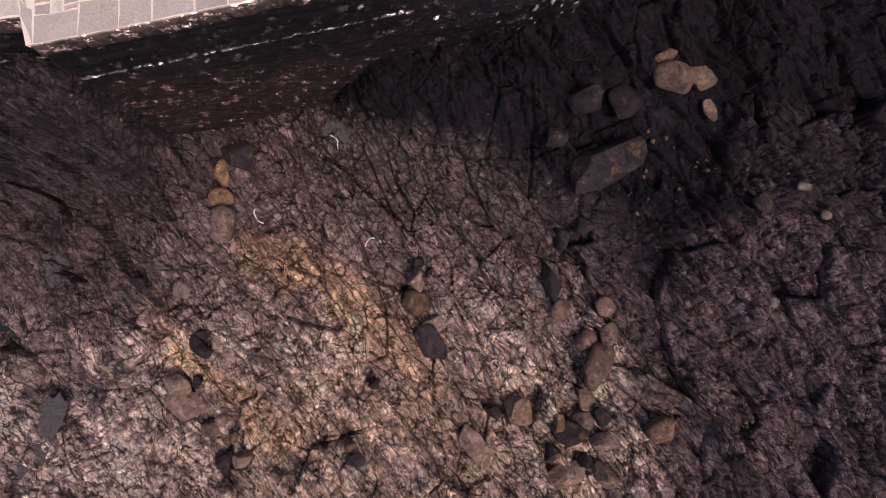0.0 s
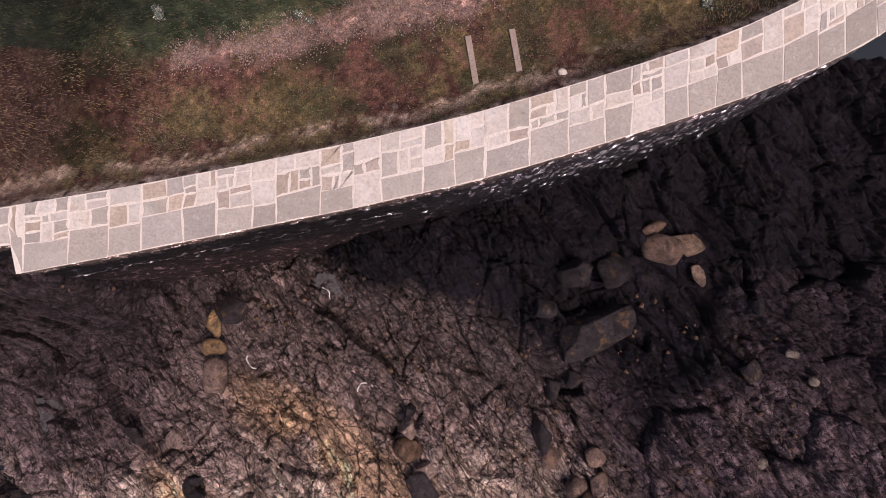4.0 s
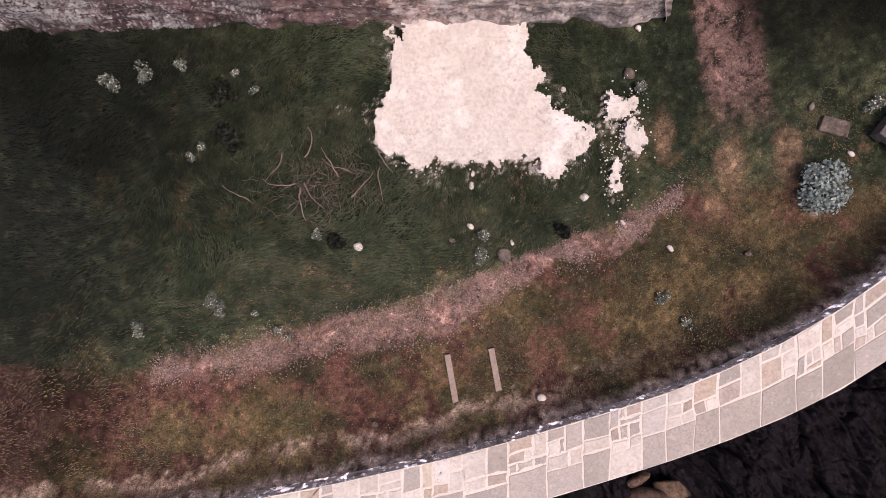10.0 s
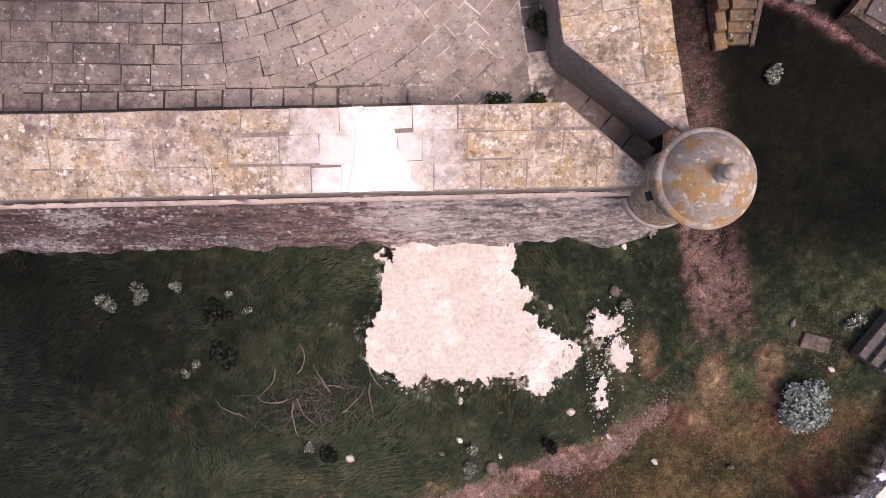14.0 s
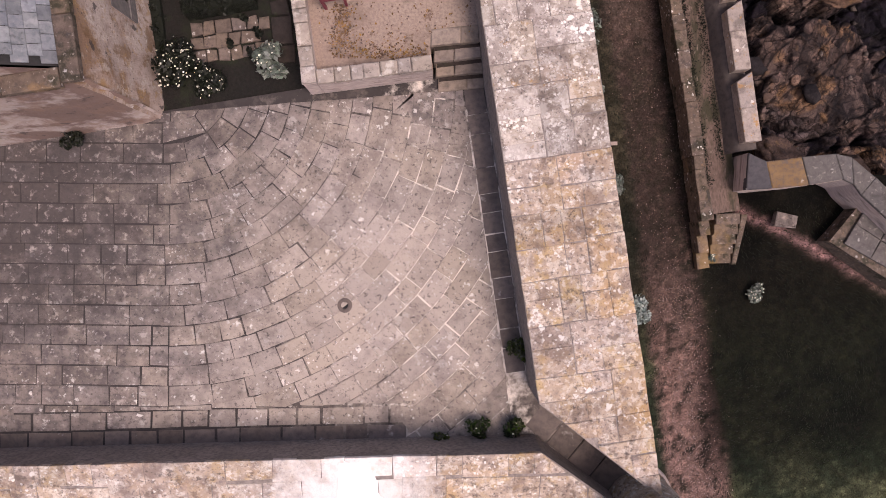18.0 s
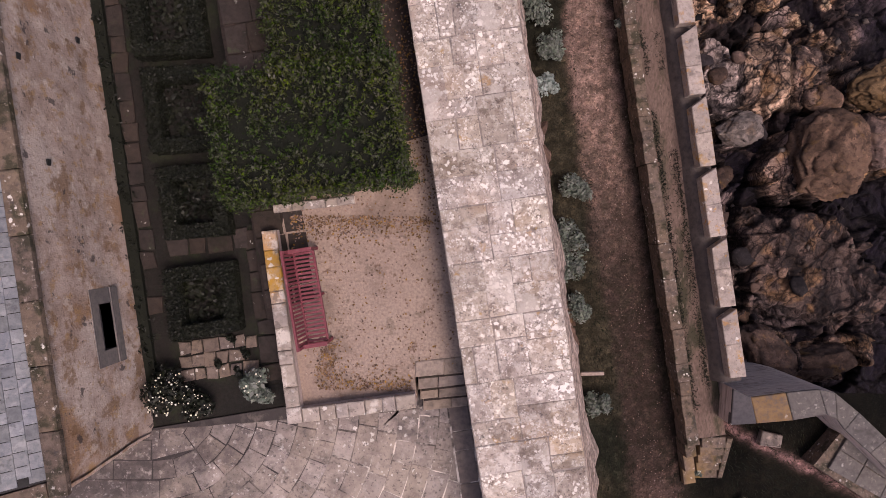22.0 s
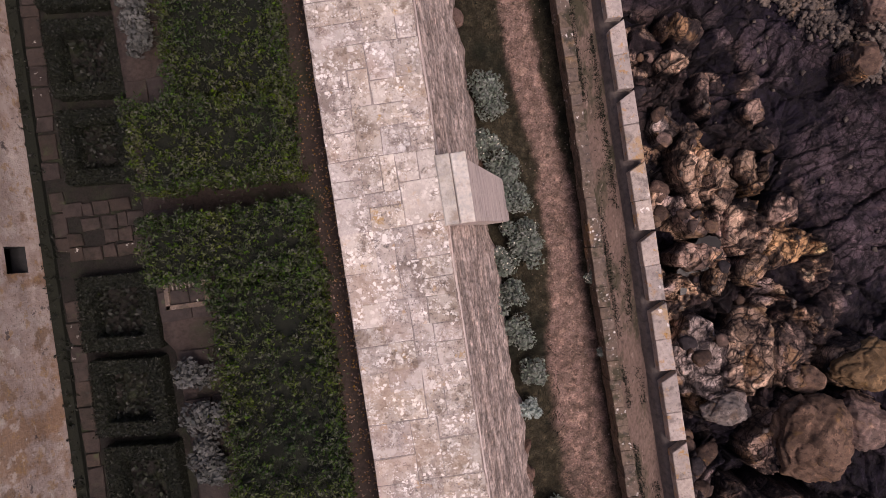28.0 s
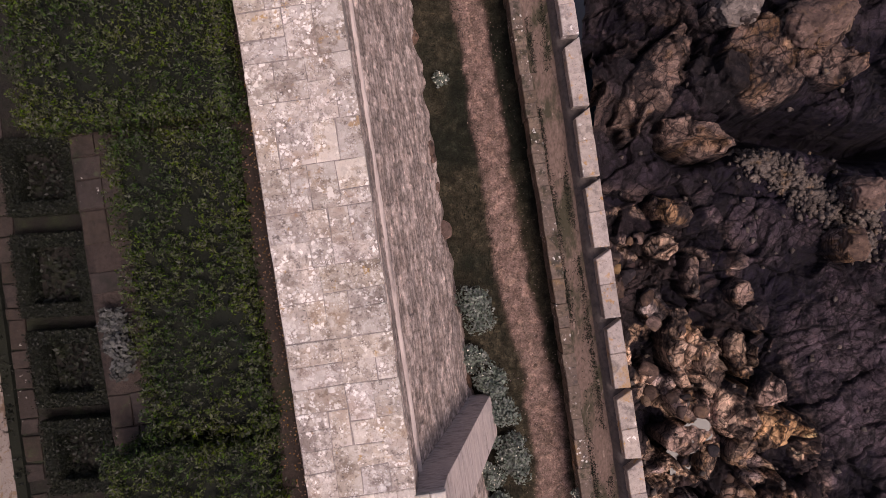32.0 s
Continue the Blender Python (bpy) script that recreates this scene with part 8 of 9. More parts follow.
stuff("chalk_rubble", scatter_mesh("chalk_rubble", np.column_stack([q, ground_z(q[:, 0], q[:, 1]) + 0.19]), 0.024, rng), M_CHALK, "heap of broken white chalk rubble below the wall", "rubble")
xb = rng.uniform(-7.4, 8.0, 11000)
yb = np.interp(xb, [-7.6, -7.0, -4.6, -2.4, -0.5, 1.4, 3.3, 4.7, 6.2, 7.4, 8.0], [11.2, 11.4, 11.8, 12.5, 12.9, 13.3, 14.4, 15.1, 15.5, 16.3, 16.8]) + rng.normal(0, 0.42, 11000) * np.interp(xb, [-7.6, -5, 1.5, 4.1, 5, 8], [0.4, 0.8, 1.2, 0.5, 0.9, 0.4])
sel = value_noise(xb * 1.5, yb * 1.5, 3) + 0.5 * value_noise(xb * 4, yb * 4, 4) > 0.60
xb, yb = xb[sel], yb[sel]
M_PEBBLE = mat("pink_gravel", ((0.27, 0.19, 0.17), (0.36, 0.27, 0.24), (0.19, 0.13, 0.12)), 2, 9, bump=0.3, island=0.45)
stuff("pink_gravel", scatter_mesh("pink_gravel", np.column_stack([xb, yb, ground_z(xb, yb) + 0.012]), 0.019, rng), M_PEBBLE, "band of loose pink gravel across the turf", "gravel")
xb, yb = rng.uniform(-8, 10, 1300), rng.random(1300)
yb = np.interp(xb, [p[0] for p in SEA_IN], [p[1] for p in SEA_IN]) + 0.3 + 2.6 * yb ** 1.5
stuff("scattered_pebbles", scatter_mesh("scattered_pebbles", np.column_stack([xb, yb, ground_z(xb, yb) + 0.012]), 0.018, rng), M_STONE["pale"], "small pale stones scattered along the sea wall", "pebbles")
xb = rng.uniform(-14, 15, 1800)
yb = rng.uniform(-11, 5.0, 1800)
keep = value_noise(xb * 0.9, yb * 0.9, 9) > 0.68
xb, yb = xb[keep], yb[keep]
stuff("shore_shingle", scatter_mesh("shore_shingle", np.array([(x, y, height_at(SHORE, x, y) + 0.03) for x, y in zip(xb, yb)]), 0.085, rng, 0.8), M_STONE["brown"], "loose shingle lodged between the shore rocks", "shingle")
xb = np.concatenate([rng.uniform(8.5, 17, 140), 13.0 + 4.2 * (sh := rng.random(1500)) + rng.normal(0, 0.25, 1500)])
yb = np.concatenate([rng.uniform(30.5, 55, 140), 51.9 - 3.7 * sh + 2.0 * rng.random(1500) * (0.3 + 0.7 * sh)])
stuff("cliff_shingle", scatter_mesh("cliff_shingle", np.array([(x, y, height_at(CLIFF, x, y) + 0.06) for x, y in zip(xb, yb)]), 0.095, rng, 0.8), stone_mat("grey_brown_shingle", (0.105, 0.085, 0.074)), "loose stones lodged among the cliff rocks", "shingle")

# grit on the path under the rampart
sg, wg = np.concatenate([rng.uniform(-6, 0.8, 3200), rng.uniform(0.8, 30, 1800)]), 5.1 + rng.normal(0, 0.36, 5000)
pg = np.array([rw(a, b) for a, b in zip(sg, wg)])
stuff("path_grit", scatter_mesh("path_grit", np.column_stack([pg, ground_z(pg[:, 0], pg[:, 1]) + 0.004]), 0.011, rng), M_PEBBLE, "pinkish grit trodden into the earth path", "gravel")

# dry twigs
twig_heap = thing("twig_heap", (-2.6, 16.7, gz(-2.6, 16.7)), "heap of dry grey and reddish cut twigs on the grass", "twigs")
rt = random.Random(3)
for i in range(150):
    x, y = rt.gauss(-2.2, 0.9), rt.gauss(16.8, 0.5)
    a = rt.uniform(0, 6.28)
    pts, r0 = [], rt.uniform(0.006, 0.014)
    m = rt.randint(4, 7)
    for q in range(m):
        pts.append((x + 2.6, y - 16.7, 0.05 + 0.12 * math.sin(q / m * 3) * rt.random()))
        a += rt.uniform(-0.6, 0.6)
        x, y = x + 0.11 * math.cos(a), y + 0.11 * math.sin(a)
    tube("twig", pts, [r0 * (1 - 0.7 * k / m) for k in range(m)], M_TWIG, twig_heap, 4)

for i in range(11):
    x, y = rt.gauss(-2.0, 1.0), rt.gauss(17.0, 0.5)
    a, m, r0 = rt.uniform(0, 6.28), 9, rt.uniform(0.016, 0.032)
    pts, bend = [], rt.uniform(-0.14, 0.14)
    for q in range(m):
        pts.append((x + 2.6, y - 16.7, 0.10 + 0.18 * math.sin(q / m * 3)))
        a += bend + rt.uniform(-0.35, 0.35)
        x, y = x + 0.12 * math.cos(a), y + 0.12 * math.sin(a)
    tube("branch", pts, [r0 * (1 - 0.75 * k / m) for k in range(m)], M_BRANCH, twig_heap, 5)

# grass: blades that lie with the wind
def blades(P, length, width, rng, flow):
    n = len(P)
    ang = flow + rng.normal(0, 0.4, n)
    d = np.column_stack([np.cos(ang), np.sin(ang)])
    s_ = length * rng.uniform(0.5, 1.4, n)
    b = np.column_stack([-d[:, 1], d[:, 0]]) * width
    tip = np.column_stack([P[:, :2] + d * (s_ * 0.8)[:, None], P[:, 2] + s_ * rng.uniform(0.25, 0.7, n)])
    v = np.stack([np.column_stack([P[:, :2] - b, P[:, 2]]), np.column_stack([P[:, :2] + b, P[:, 2]]), tip], 1).reshape(-1, 3)
    me = bpy.data.meshes.new("grass")
    me.vertices.add(3 * n)
    me.vertices.foreach_set("co", v.astype(np.float32).ravel())
    me.loops.add(3 * n)
    me.loops.foreach_set("vertex_index", np.arange(3 * n, dtype=np.int32))
    me.polygons.add(n)
    me.polygons.foreach_set("loop_start", np.arange(0, 3 * n, 3, dtype=np.int32))
    me.update(calc_edges=True)
    return me


def grass_field(name, n, box, keep_fn, length, width, material, label, seed):
    rng = np.random.default_rng(seed)
    x, y = rng.uniform(box[0], box[2], n), rng.uniform(box[1], box[3], n)
    k = keep_fn(x, y)
    x, y = x[k], y[k]
    P = np.column_stack([x, y, ground_z(x, y)])
    stuff(name, blades(P, length, width, rng, 6.0 * fractal(x * 0.35, y * 0.35, 5, 3) + 1.0), material, label, "grass")


def off_wall(x, y):
    return y - np.interp(x, [p[0] for p in SEA_IN], [p[1] for p in SEA_IN])


def not_chalk(x, y):
    return ~in_poly(x + 0.3 * (value_noise(x * 2, y * 2, 8) - 0.5), y + 0.3 * (value_noise(x * 2, y * 2, 9) - 0.5), CHALK)


M_DRYGRASS = mat("dry_grass_blade", ((0.14, 0.105, 0.055), (0.10, 0.07, 0.045), (0.18, 0.135, 0.075)), 0.4, 1.5, bump=0.0, rough=0.8, island=0.4)
M_HEATH = mat("heath_stalk", ((0.1187, 0.06875, 0.0525), (0.1, 0.06, 0.0475), (0.1875, 0.1187, 0.0875)), 0.4, 1.5, bump=0.0, rough=0.8, island=0.4)
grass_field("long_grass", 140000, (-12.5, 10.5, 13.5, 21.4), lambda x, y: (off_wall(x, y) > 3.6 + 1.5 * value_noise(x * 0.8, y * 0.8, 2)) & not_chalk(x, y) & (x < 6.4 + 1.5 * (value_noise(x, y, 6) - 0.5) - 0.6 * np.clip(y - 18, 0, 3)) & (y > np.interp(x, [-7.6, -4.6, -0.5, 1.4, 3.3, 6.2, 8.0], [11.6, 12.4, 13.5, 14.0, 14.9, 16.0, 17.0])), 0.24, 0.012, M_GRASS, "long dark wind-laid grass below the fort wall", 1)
grass_field("short_grass", 42000, (-12.5, 7, 13.5, 20), lambda x, y: (off_wall(x, y) > 0.15) & (off_wall(x, y) < 6) & not_chalk(x, y) & (value_noise(x * 1.3, y * 1.3, 12) > 0.45), 0.10, 0.010, M_DRYGRASS, "short dry grass behind the sea wall", 2)
grass_field("heath", 24000, (-12.5, 7, 13.5, 19), lambda x, y: (off_wall(x, y) > 0.3) & (off_wall(x, y) < 5.5) & (value_noise(x * 0.9, y * 0.9, 14) > 0.5), 0.09, 0.012, M_HEATH, "reddish heath and stalks behind the sea wall", 3)
grass_field("turf_grass", 36000, (2, 19, 14.5, 56), lambda x, y: ((lambda s, w: (w > 2.9) & (w < 5.75) & (np.abs(w - 5.1) > 0.62) | (w > 5.5) & (y < 29) & (s > -8) & (s < 4.2))(*rw_of(x, y))) & ((y < 28.8) | (rw_of(x, y)[1] < 5.75)), 0.13, 0.010, M_TURF, "dark turf beside the path", 4)
# tufts along both edges of the walk
rng = np.random.default_rng(41)
sw = rng.uniform(3.5, 34, 9000)
ww = np.where(rng.random(9000) < 0.5, 6.12 + np.abs(rng.normal(0, 0.07, 9000)), 6.66 - np.abs(rng.normal(0, 0.10, 9000)))
sel = value_noise(sw * 0.9, ww * 2, 31) > 0.35
P = np.array([(*rw(a, b), walk_z(a)) for a, b in zip(sw[sel], ww[sel])])
stuff("walk_grass", blades(P, 0.09, 0.010, rng, rng.uniform(0, 6.28, len(P))), M_TURF, "dark grass tufts along the edges of the walk", "grass")
# fallen leaves on the terrace
P = poly_points([(-0.55, 31.1), (2.3, 31.5), rw(34, -0.05), rw(34, -1.3), (1.3, 34.9), (-1.0, 34.4)], 2000, rng)
P = np.concatenate([P, np.column_stack([rng.uniform(-0.9, 1.7, 900), 34.3 - np.abs(rng.normal(0, 0.22, 900))]), np.column_stack([rng.uniform(-0.4, 1.4, 500), 31.0 + np.abs(rng.normal(0, 0.16, 500))]), np.column_stack([-0.2 - rng.normal(0, 0.12, 400), rng.uniform(31.2, 32.0, 400)])])
P2 = np.array([rw(s_, -w_) for s_, w_ in zip(rng.uniform(9.5, 34, 2400), np.abs(rng.normal(0, 0.22, 2400)) + 0.02)])
P = np.concatenate([P, P2])
stuff("fallen_leaves", leaf_mesh("fallen_leaves", np.column_stack([P, np.full(len(P), TERRACE_Z + 0.02)]), np.tile((0, 0, 1.0), (len(P), 1)), 0.023, rng, 0.7, 0.3), M_LITTER, "fallen brown leaves strewn on the terrace gravel", "leaves")

# ---- laid stones: copings, parapet slabs, paving ----
rp = random.Random(21)
SW = bpy.data.objects["sea_wall"]
# coping of the sea wall: a row of large slabs on the sea side, smaller ones in rough bond behind; mortar between
MB = []
for t in ts:
    a, b = along(SEA_OUT, t), along(SEA_IN, t)
    MB.append([(a.x, a.y, cap_z(a.x) - 0.004), (b.x, b.y, cap_z(a.x) - 0.004)])
V = np.array(MB)
link("mortar_bed", grid_mesh("mortar_bed", V[..., 0], V[..., 1], V[..., 2], flip=True), M_MORTAR, SW, "pale lime mortar between the coping slabs")
lens_ = [0.0]
for i in range(1, 400):
    t0, t1 = (i - 1) / 400 * (len(SEA_IN) - 1.001), i / 400 * (len(SEA_IN) - 1.001)
    lens_.append(lens_[-1] + ((along(SEA_OUT, t1) + along(SEA_IN, t1)) - (along(SEA_OUT, t0) + along(SEA_IN, t0))).length / 2)
knots = [i / 400 * (len(SEA_IN) - 1.001) for i in range(400)]


def cap_xy(d, w_):
    """Place on the coping: d metres along it, w_ from 0 (sea) to 1 (land)."""
    t = float(np.interp(d, lens_, knots))
    p = along(SEA_OUT, t).lerp(along(SEA_IN, t), w_)
    return p.x, p.y


D0 = float(np.interp(1.0, knots, lens_))
DE = float(np.interp(13.6, knots, lens_))


def worn(poly, cut, jitter):
    """The outline of a stone with its corners knocked off and its edges uneven."""
    out, n = [], len(poly)
    for i in range(n):
        p0, p, p1 = Vector(poly[i - 1]), Vector(poly[i]), Vector(poly[(i + 1) % n])
        a, b = (p0 - p), (p1 - p)
        ca, cb = min(cut * rp.uniform(0.4, 1.5), a.length * 0.3), min(cut * rp.uniform(0.4, 1.5), b.length * 0.3)
        out += [(p + a.normalized() * ca)[:], (p + (a.normalized() + b.normalized()) * 0.22 * min(ca, cb))[:], (p + b.normalized() * cb)[:]]
        side = Vector((-b.y, b.x)).normalized()
        out.append((p + b * rp.uniform(0.4, 0.6) + side * rp.uniform(0.0, jitter))[:])
    return out


M_OUTSLAB = mat("grey_edge_slab", ((0.41, 0.365, 0.33), (0.49, 0.43, 0.385), (0.34, 0.305, 0.275)), 0.7, 16, bump=0.7, patches=[((0.50, 0.44, 0.39), 1.4, 0.53, 0.66, 0.5, "n"), ((0.56, 0.53, 0.50), 5.0, 0.57, 0.66, 0.5, "n"), (DARK_L, 42, 0.61, 0.68, 0.55, "n"), ((0.26, 0.22, 0.20), 3.0, 0.60, 0.70, 0.5, "n"), (WHITE_L, 9.0, 0.10, 0.16, 0.7, "spot")], rnd=0.12)
M_PALESTONE = mat("bleached_coping_stone", ((0.60, 0.54, 0.485), (0.68, 0.61, 0.55), (0.50, 0.45, 0.41)), 0.8, 12, bump=0.8, patches=[((0.74, 0.69, 0.64), 1.6, 0.52, 0.64, 0.6, "n"), ((0.46, 0.36, 0.29), 2.2, 0.56, 0.66, 0.5, "n"), (DARK_L, 30, 0.62, 0.69, 0.5, "n"), ((0.34, 0.32, 0.30), 6.0, 0.60, 0.68, 0.5, "n")], rnd=0.14)
M_BROWNSTONE = mat("brown_coping_stone", ((0.46, 0.375, 0.315), (0.54, 0.44, 0.365), (0.36, 0.29, 0.245)), 0.9, 12, bump=0.8, patches=[((0.62, 0.54, 0.47), 2.5, 0.54, 0.64, 0.5, "n"), (DARK_L, 25, 0.61, 0.68, 0.5, "n")], rnd=0.14)
CAPS = [M_PALESTONE] * 6 + [M_CAP] + [M_OUTSLAB] * 3 + [M_BROWNSTONE] * 2


def cap_stone(d0, d1, w0, w1, name="coping_slab"):
    poly = []
    for d_, w_ in ((d0, w0), (d1, w0), (d1, w1), (d0, w1)):
        wv = noise.noise((d_ * 1.9, w_ * 4.0, 3.0))
        poly.append(cap_xy(d_ + 0.07 * noise.noise((d_ * 1.3, w_ * 5.0, 0.0)), w_ + 0.045 * wv if 0.01 < w_ < 0.99 else w_))
    if area_of(poly) < 0:
        poly = poly[::-1]
    edge_slab = name == "coping_slab"
    gap = rp.uniform(0.012, 0.022) if edge_slab else rp.uniform(0.018, 0.036)
    link(name, slab_mesh(name, worn(poly, 0.04 if edge_slab else 0.05, 0.028) if max(p[0] for p in poly) < 6.5 else poly, lambda x, y: cap_z(x) + 0.008, 0.10, gap, 0.010, rp, 0.006 if edge_slab else 0.012), (M_OUTSLAB if rp.random() < 0.8 else rp.choice(CAPS)) if edge_slab else rp.choice(CAPS), SW)


def fill_block(d0, d1, w0, w1, wide):
    """Splits a block of the coping into stones of mixed size, as rough ashlar."""
    ld, lw2 = d1 - d0, (w1 - w0) * wide
    if ld * lw2 < 0.17 or (ld * lw2 < 0.5 and max(ld, lw2) < 2.2 * min(ld, lw2) and rp.random() < 0.62):
        cap_stone(d0, d1, w0, w1, "coping_stone")
        return
    if ld > lw2 * rp.uniform(0.8, 1.5):
        c = d0 + ld * rp.uniform(0.28, 0.72)
        fill_block(d0, c, w0, w1, wide)
        fill_block(c, d1, w0, w1, wide)
    else:
        c = w0 + (w1 - w0) * rp.uniform(0.30, 0.70)
        fill_block(d0, d1, w0, c, wide)
        fill_block(d0, d1, c, w1, wide)


d = D0 - 6.0
while d < DE:
    ln = rp.uniform(0.65, 1.25)
    wide = (Vector(cap_xy(d, 0)) - Vector(cap_xy(d, 1))).length
    w_row = rp.uniform(0.34, 0.54) if d >= D0 - 0.3 else 0.02
    if d < D0 < d + ln:
        ln = D0 - d + 0.001
    if d >= D0 - 0.3:
        cap_stone(d, d + ln, 0.0, w_row)
    fill_block(d, d + ln, w_row, 1.0, wide)
    d += ln

# parapet of the south front
PS = bpy.data.objects["parapet_south"]


def fp(x, v_):
    """Place on the south parapet: v_ from 0 (court) to 1 (outer edge)."""
    return x, 23.72 + 0.039 * x - 1.45 * v_


rows_p = [0.0, 0.30, 0.66, 1.0]
for r_ in range(3):
    x = -8.2 + rp.uniform(0, 0.3)
    while x < 5.2:
        ln = rp.uniform(0.38, 0.95)
        j0, j1 = rows_p[r_] + (rp.uniform(-0.03, 0.03) if r_ else 0), rows_p[r_ + 1] + (rp.uniform(-0.03, 0.03) if r_ < 2 else 0.004)
        poly = [fp(x, j1), fp(x + ln, j1), fp(x + ln, j0), fp(x, j0)]
        poly = clip_poly(poly, (5.14, 22.66), (3.54, 23.84))
        if len(poly) > 2 and area_of(poly) > 0.03:
            link("parapet_slab", slab_mesh("parapet_slab", poly, front_top, 0.09, 0.005, 0.011, rp, 0.014), M_PARAPET, PS)
        x += ln
# a smooth white sheet over the slabs, painted in for the glare
M_GLARE = mat("lime_wash", ((0.84, 0.80, 0.77), (0.88, 0.84, 0.81), (0.80, 0.75, 0.71)), 0.9, 9, bump=0.4)
poly = [(-0.30, 22.25), (1.05, 22.30), (0.80, 22.80), (0.58, 23.30), (0.48, 23.66), (-0.10, 23.66)]
link("lime_wash", slab_mesh("lime_wash", worn(poly, 0.12, 0.08), lambda x, y: front_top(x, y) + 0.010, 0.05, 0.0, 0.03, rp, 0.0), M_GLARE, PS, "smooth white sheet painted in for the glare on the parapet")

# rampart slabs
PE = bpy.data.objects["parapet_east"]


def ramp_fill(s0, s1, w0, w1):
    ls, lw2 = s1 - s0, w1 - w0
    if ls * lw2 < 0.34 or (ls * lw2 < 0.55 and rp.random() < 0.6):
        poly = [rw(s0, w0), rw(s0, w1), rw(s1, w1), rw(s1, w0)]
        poly = clip_poly(poly, rw(0.0, 0.02), rw(-1.66, 1.62))[::1]
        if len(poly) > 2 and area_of(poly) > 0.03:
            link("rampart_slab", slab_mesh("rampart_slab", poly, lambda x, y: 6.65, 0.09, 0.005, 0.012, rp, 0.016), M_RAMPART if s0 > 4.2 + rp.uniform(-0.6, 0.6) else M_PARAPET, PE)
        return
    if ls > lw2 * rp.uniform(0.7, 1.2):
        c = s0 + ls * rp.uniform(0.35, 0.65)
        ramp_fill(s0, c, w0, w1)
        ramp_fill(c, s1, w0, w1)
    else:
        c = w0 + lw2 * rp.uniform(0.35, 0.65)
        ramp_fill(s0, s1, w0, c)
        ramp_fill(s0, s1, c, w1)


s_ = -2.0
while s_ < 33:
    ln = rp.uniform(0.7, 1.3)
    ramp_fill(s_, s_ + ln, 0.0, 1.885)
    s_ += ln

M_GUTTER = mat("dark_gutter_slab", ((0.15, 0.118, 0.105), (0.19, 0.15, 0.13), (0.11, 0.09, 0.082)), 1, 8, patches=[(WHITE_L, 1.5, 0.62, 0.7, 0.6, "n")], rnd=0.15)
# courtyard paving: courses that run straight in the west and swing round to the north-east
CB = bpy.data.objects["courtyard_bed"]
CX, CY, RW_ = -3.6, 30.62, 0.395


def course_xy(q, r):
    if q < 0:
        return CX + q, CY - r
    a = q / r - math.pi / 2
    return CX + r * math.cos(a), CY + r * math.sin(a)


def lay(poly, name="paving_stone", material=None, gap=0.008):
    for a, b in ((rw(-1.2, -0.42), rw(7.0, -0.42)),):
        poly = clip_poly(poly, a, b)
    poly = clip_poly(poly, (2.45, 30.60), (-4.0, 30.02)) if len(poly) > 2 else poly
    if len(poly) > 2 and area_of(poly) > 0.02:
        link(name, slab_mesh(name, poly, lambda x, y: COURT_Z, 0.07, gap, 0.012, rp, 0.012), material or M_COURT, CB)


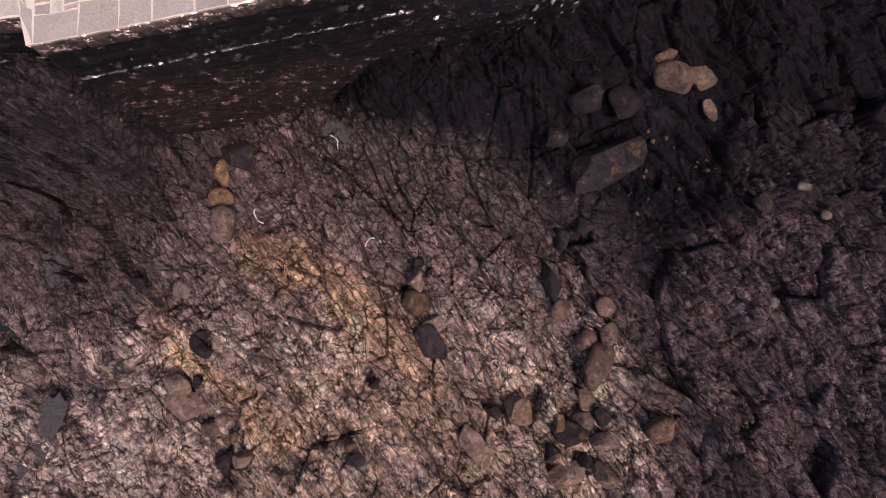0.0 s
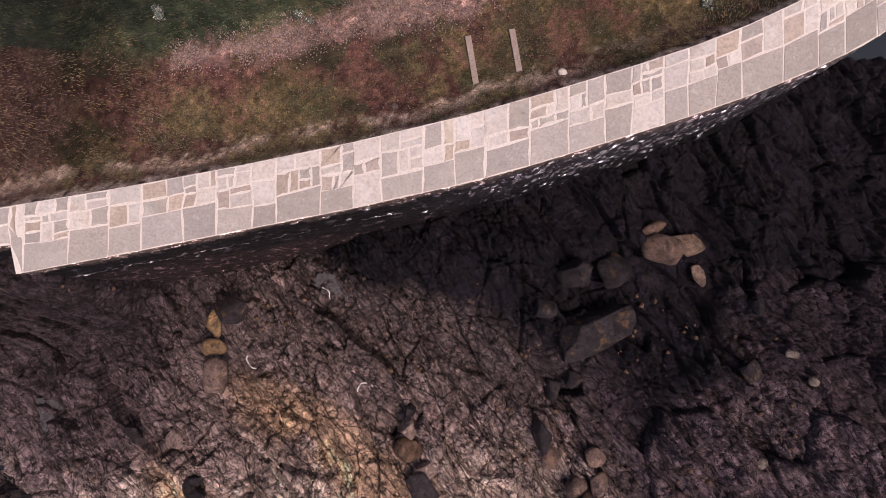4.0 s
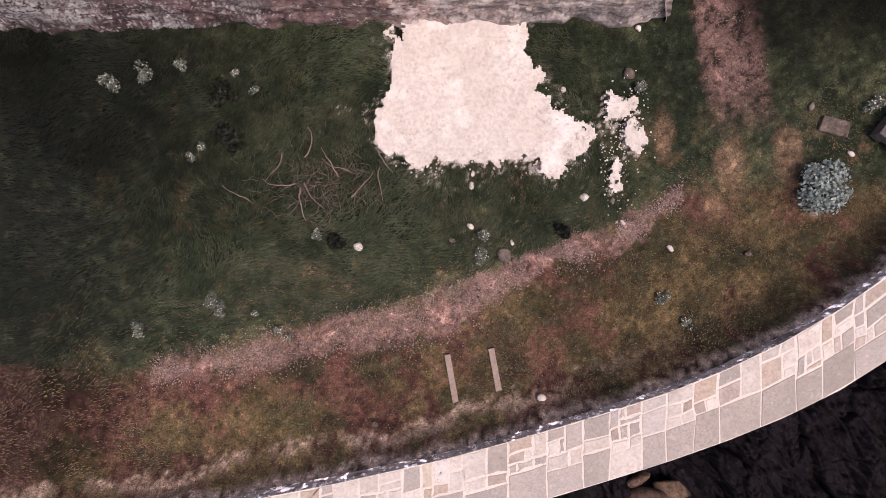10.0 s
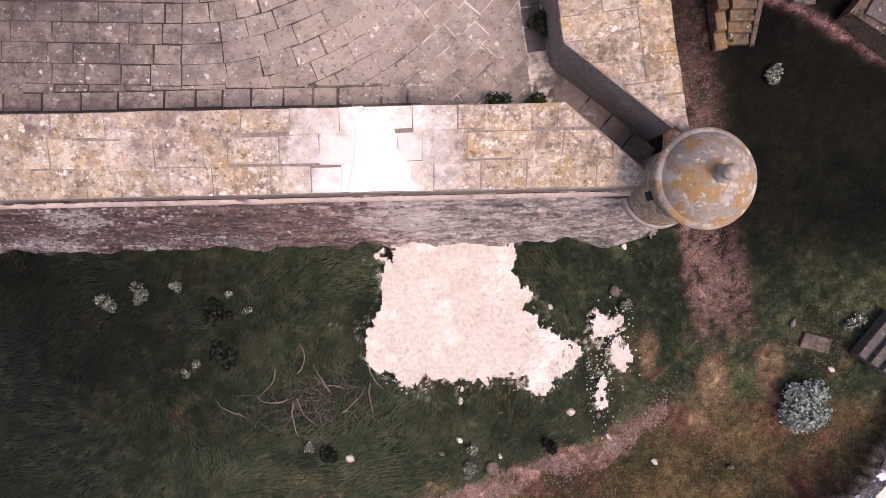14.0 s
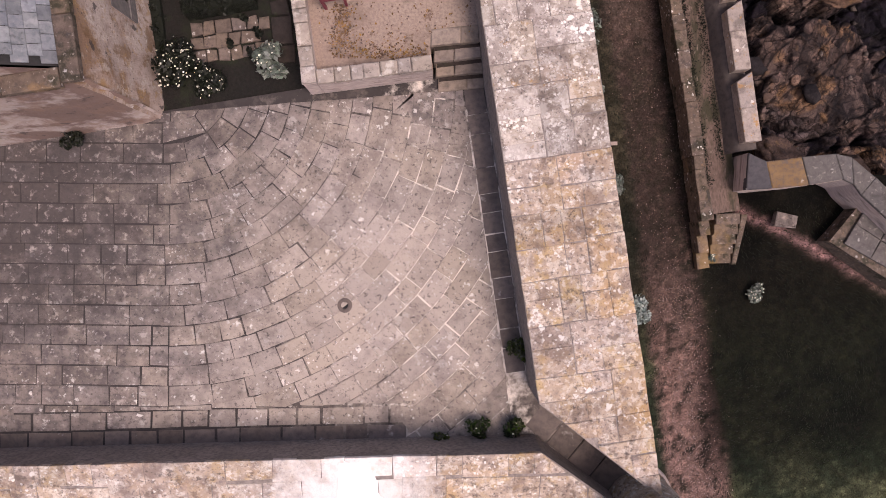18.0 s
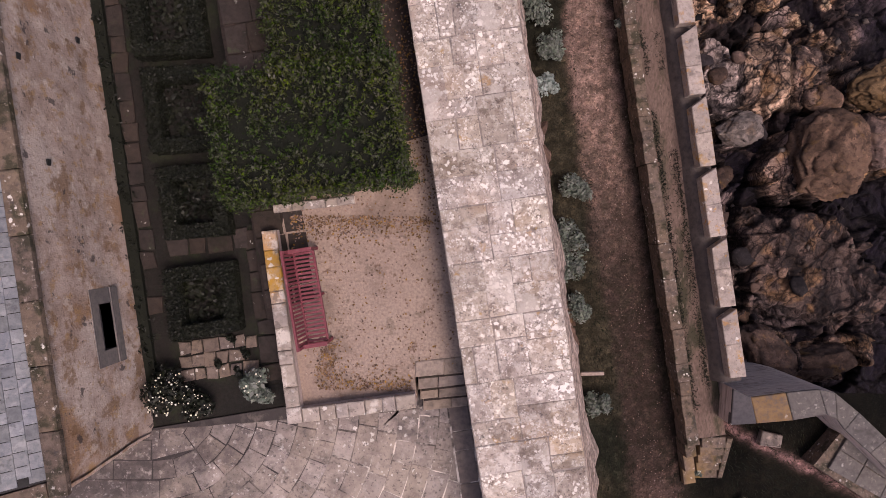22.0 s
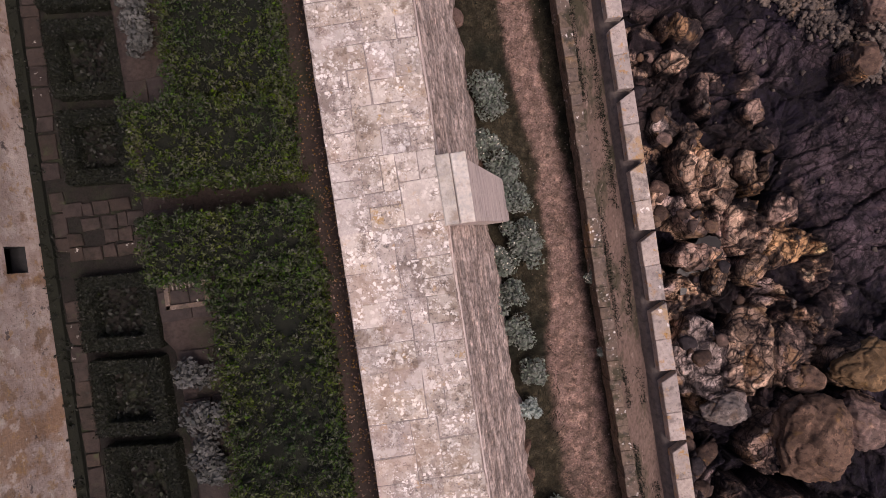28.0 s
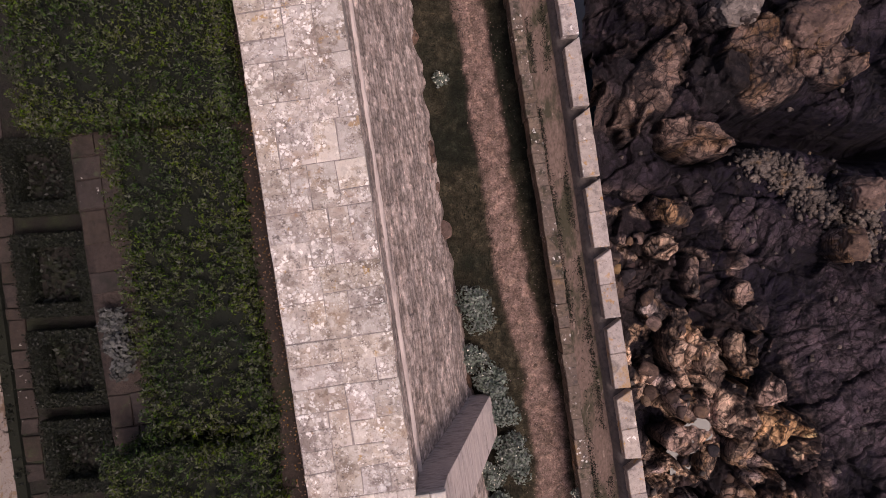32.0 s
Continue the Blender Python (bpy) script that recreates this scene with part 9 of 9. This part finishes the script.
k = 0
for r_i in range(1, 24):
    r0, r1 = RW_ * r_i, RW_ * (r_i + 1)
    rm = (r0 + r1) / 2
    q = -3.6 - rp.uniform(0, 0.6)
    end = rm * math.radians(112)
    while q < end:
        ln = rp.uniform(0.42, 0.92)
        if q < 0 < q + ln:
            ln = -q + 1e-4 if q < -0.3 else ln
        g = lambda qq, rr_: course_xy(qq if qq < 0 else qq * rr_ / rm, rr_)
        if q >= 0:
            poly = [g(q, r1), g(q + ln / 2, r1), g(q + ln, r1), g(q + ln, r0), g(q, r0)]
        else:
            poly = [g(q, r1), g(q + ln, r1), g(q + ln, r0), g(q, r0)]
        if area_of(poly) < 0:
            poly = poly[::-1]
        lim = 24.37 + 0.039 * poly[0][0] if poly[0][0] < 1.0 else 23.70
        poly = clip_poly(poly, (-20, lim - 0.02), (6, lim + 0.03))
        if len(poly) > 2:
            lay(poly)
            k += 1
        q += ln
for row in range(2):
    x = -7.6
    while x < 1.0:
        ln = rp.uniform(0.45, 0.9)
        y0 = 23.62 + 0.036 * x + 0.37 * row
        link("paving_stone", slab_mesh("paving_stone", [(x, y0), (x + ln, y0 + 0.02), (x + ln, y0 + 0.39), (x, y0 + 0.37)], lambda x_, y_: COURT_Z, 0.07, 0.02, 0.012, rp, 0.012), M_COURT if row else M_GUTTER, CB)
        x += ln
s_ = 0.3
while s_ < 5.7:
    ln = rp.uniform(0.35, 0.7)
    poly = [rw(s_, -0.41), rw(s_, -0.01), rw(s_ + ln, -0.01), rw(s_ + ln, -0.41)]
    link("gutter_slab", slab_mesh("gutter_slab", poly, lambda x, y: COURT_Z + 0.002, 0.05, 0.008, 0.012, rp, 0.01), M_GUTTER, CB, "dark gutter slab")
    s_ += ln
for i in range(4):
    a, b = Vector((3.60, 24.30)).lerp(Vector((5.3, 22.95)), i / 4), Vector((3.60, 24.30)).lerp(Vector((5.3, 22.95)), (i + 1) / 4)
    o = Vector((0.62, 0.78)) * 0.36
    poly = [(a - o)[:], (b - o)[:], (b + o)[:], (a + o)[:]]
    link("gutter_slab", slab_mesh("gutter_slab", poly, lambda x, y: COURT_Z, 0.05, 0.012, 0.012, rp, 0.0), M_GUTTER, CB, "dark slab in the passage to the turret")
drain = thing("floor_drain", (-0.17, 26.33, COURT_Z), "small worn drain stone in the court paving", "drain")
part("rim", lathe_bm([(0.07, -0.02), (0.07, 0.012), (0.13, 0.014), (0.15, 0.0)], 20), M_GUTTER, drain)
part("hole", lathe_bm([(0.075, 0.004), (0.0, 0.004)], 20), M_DARK, drain)
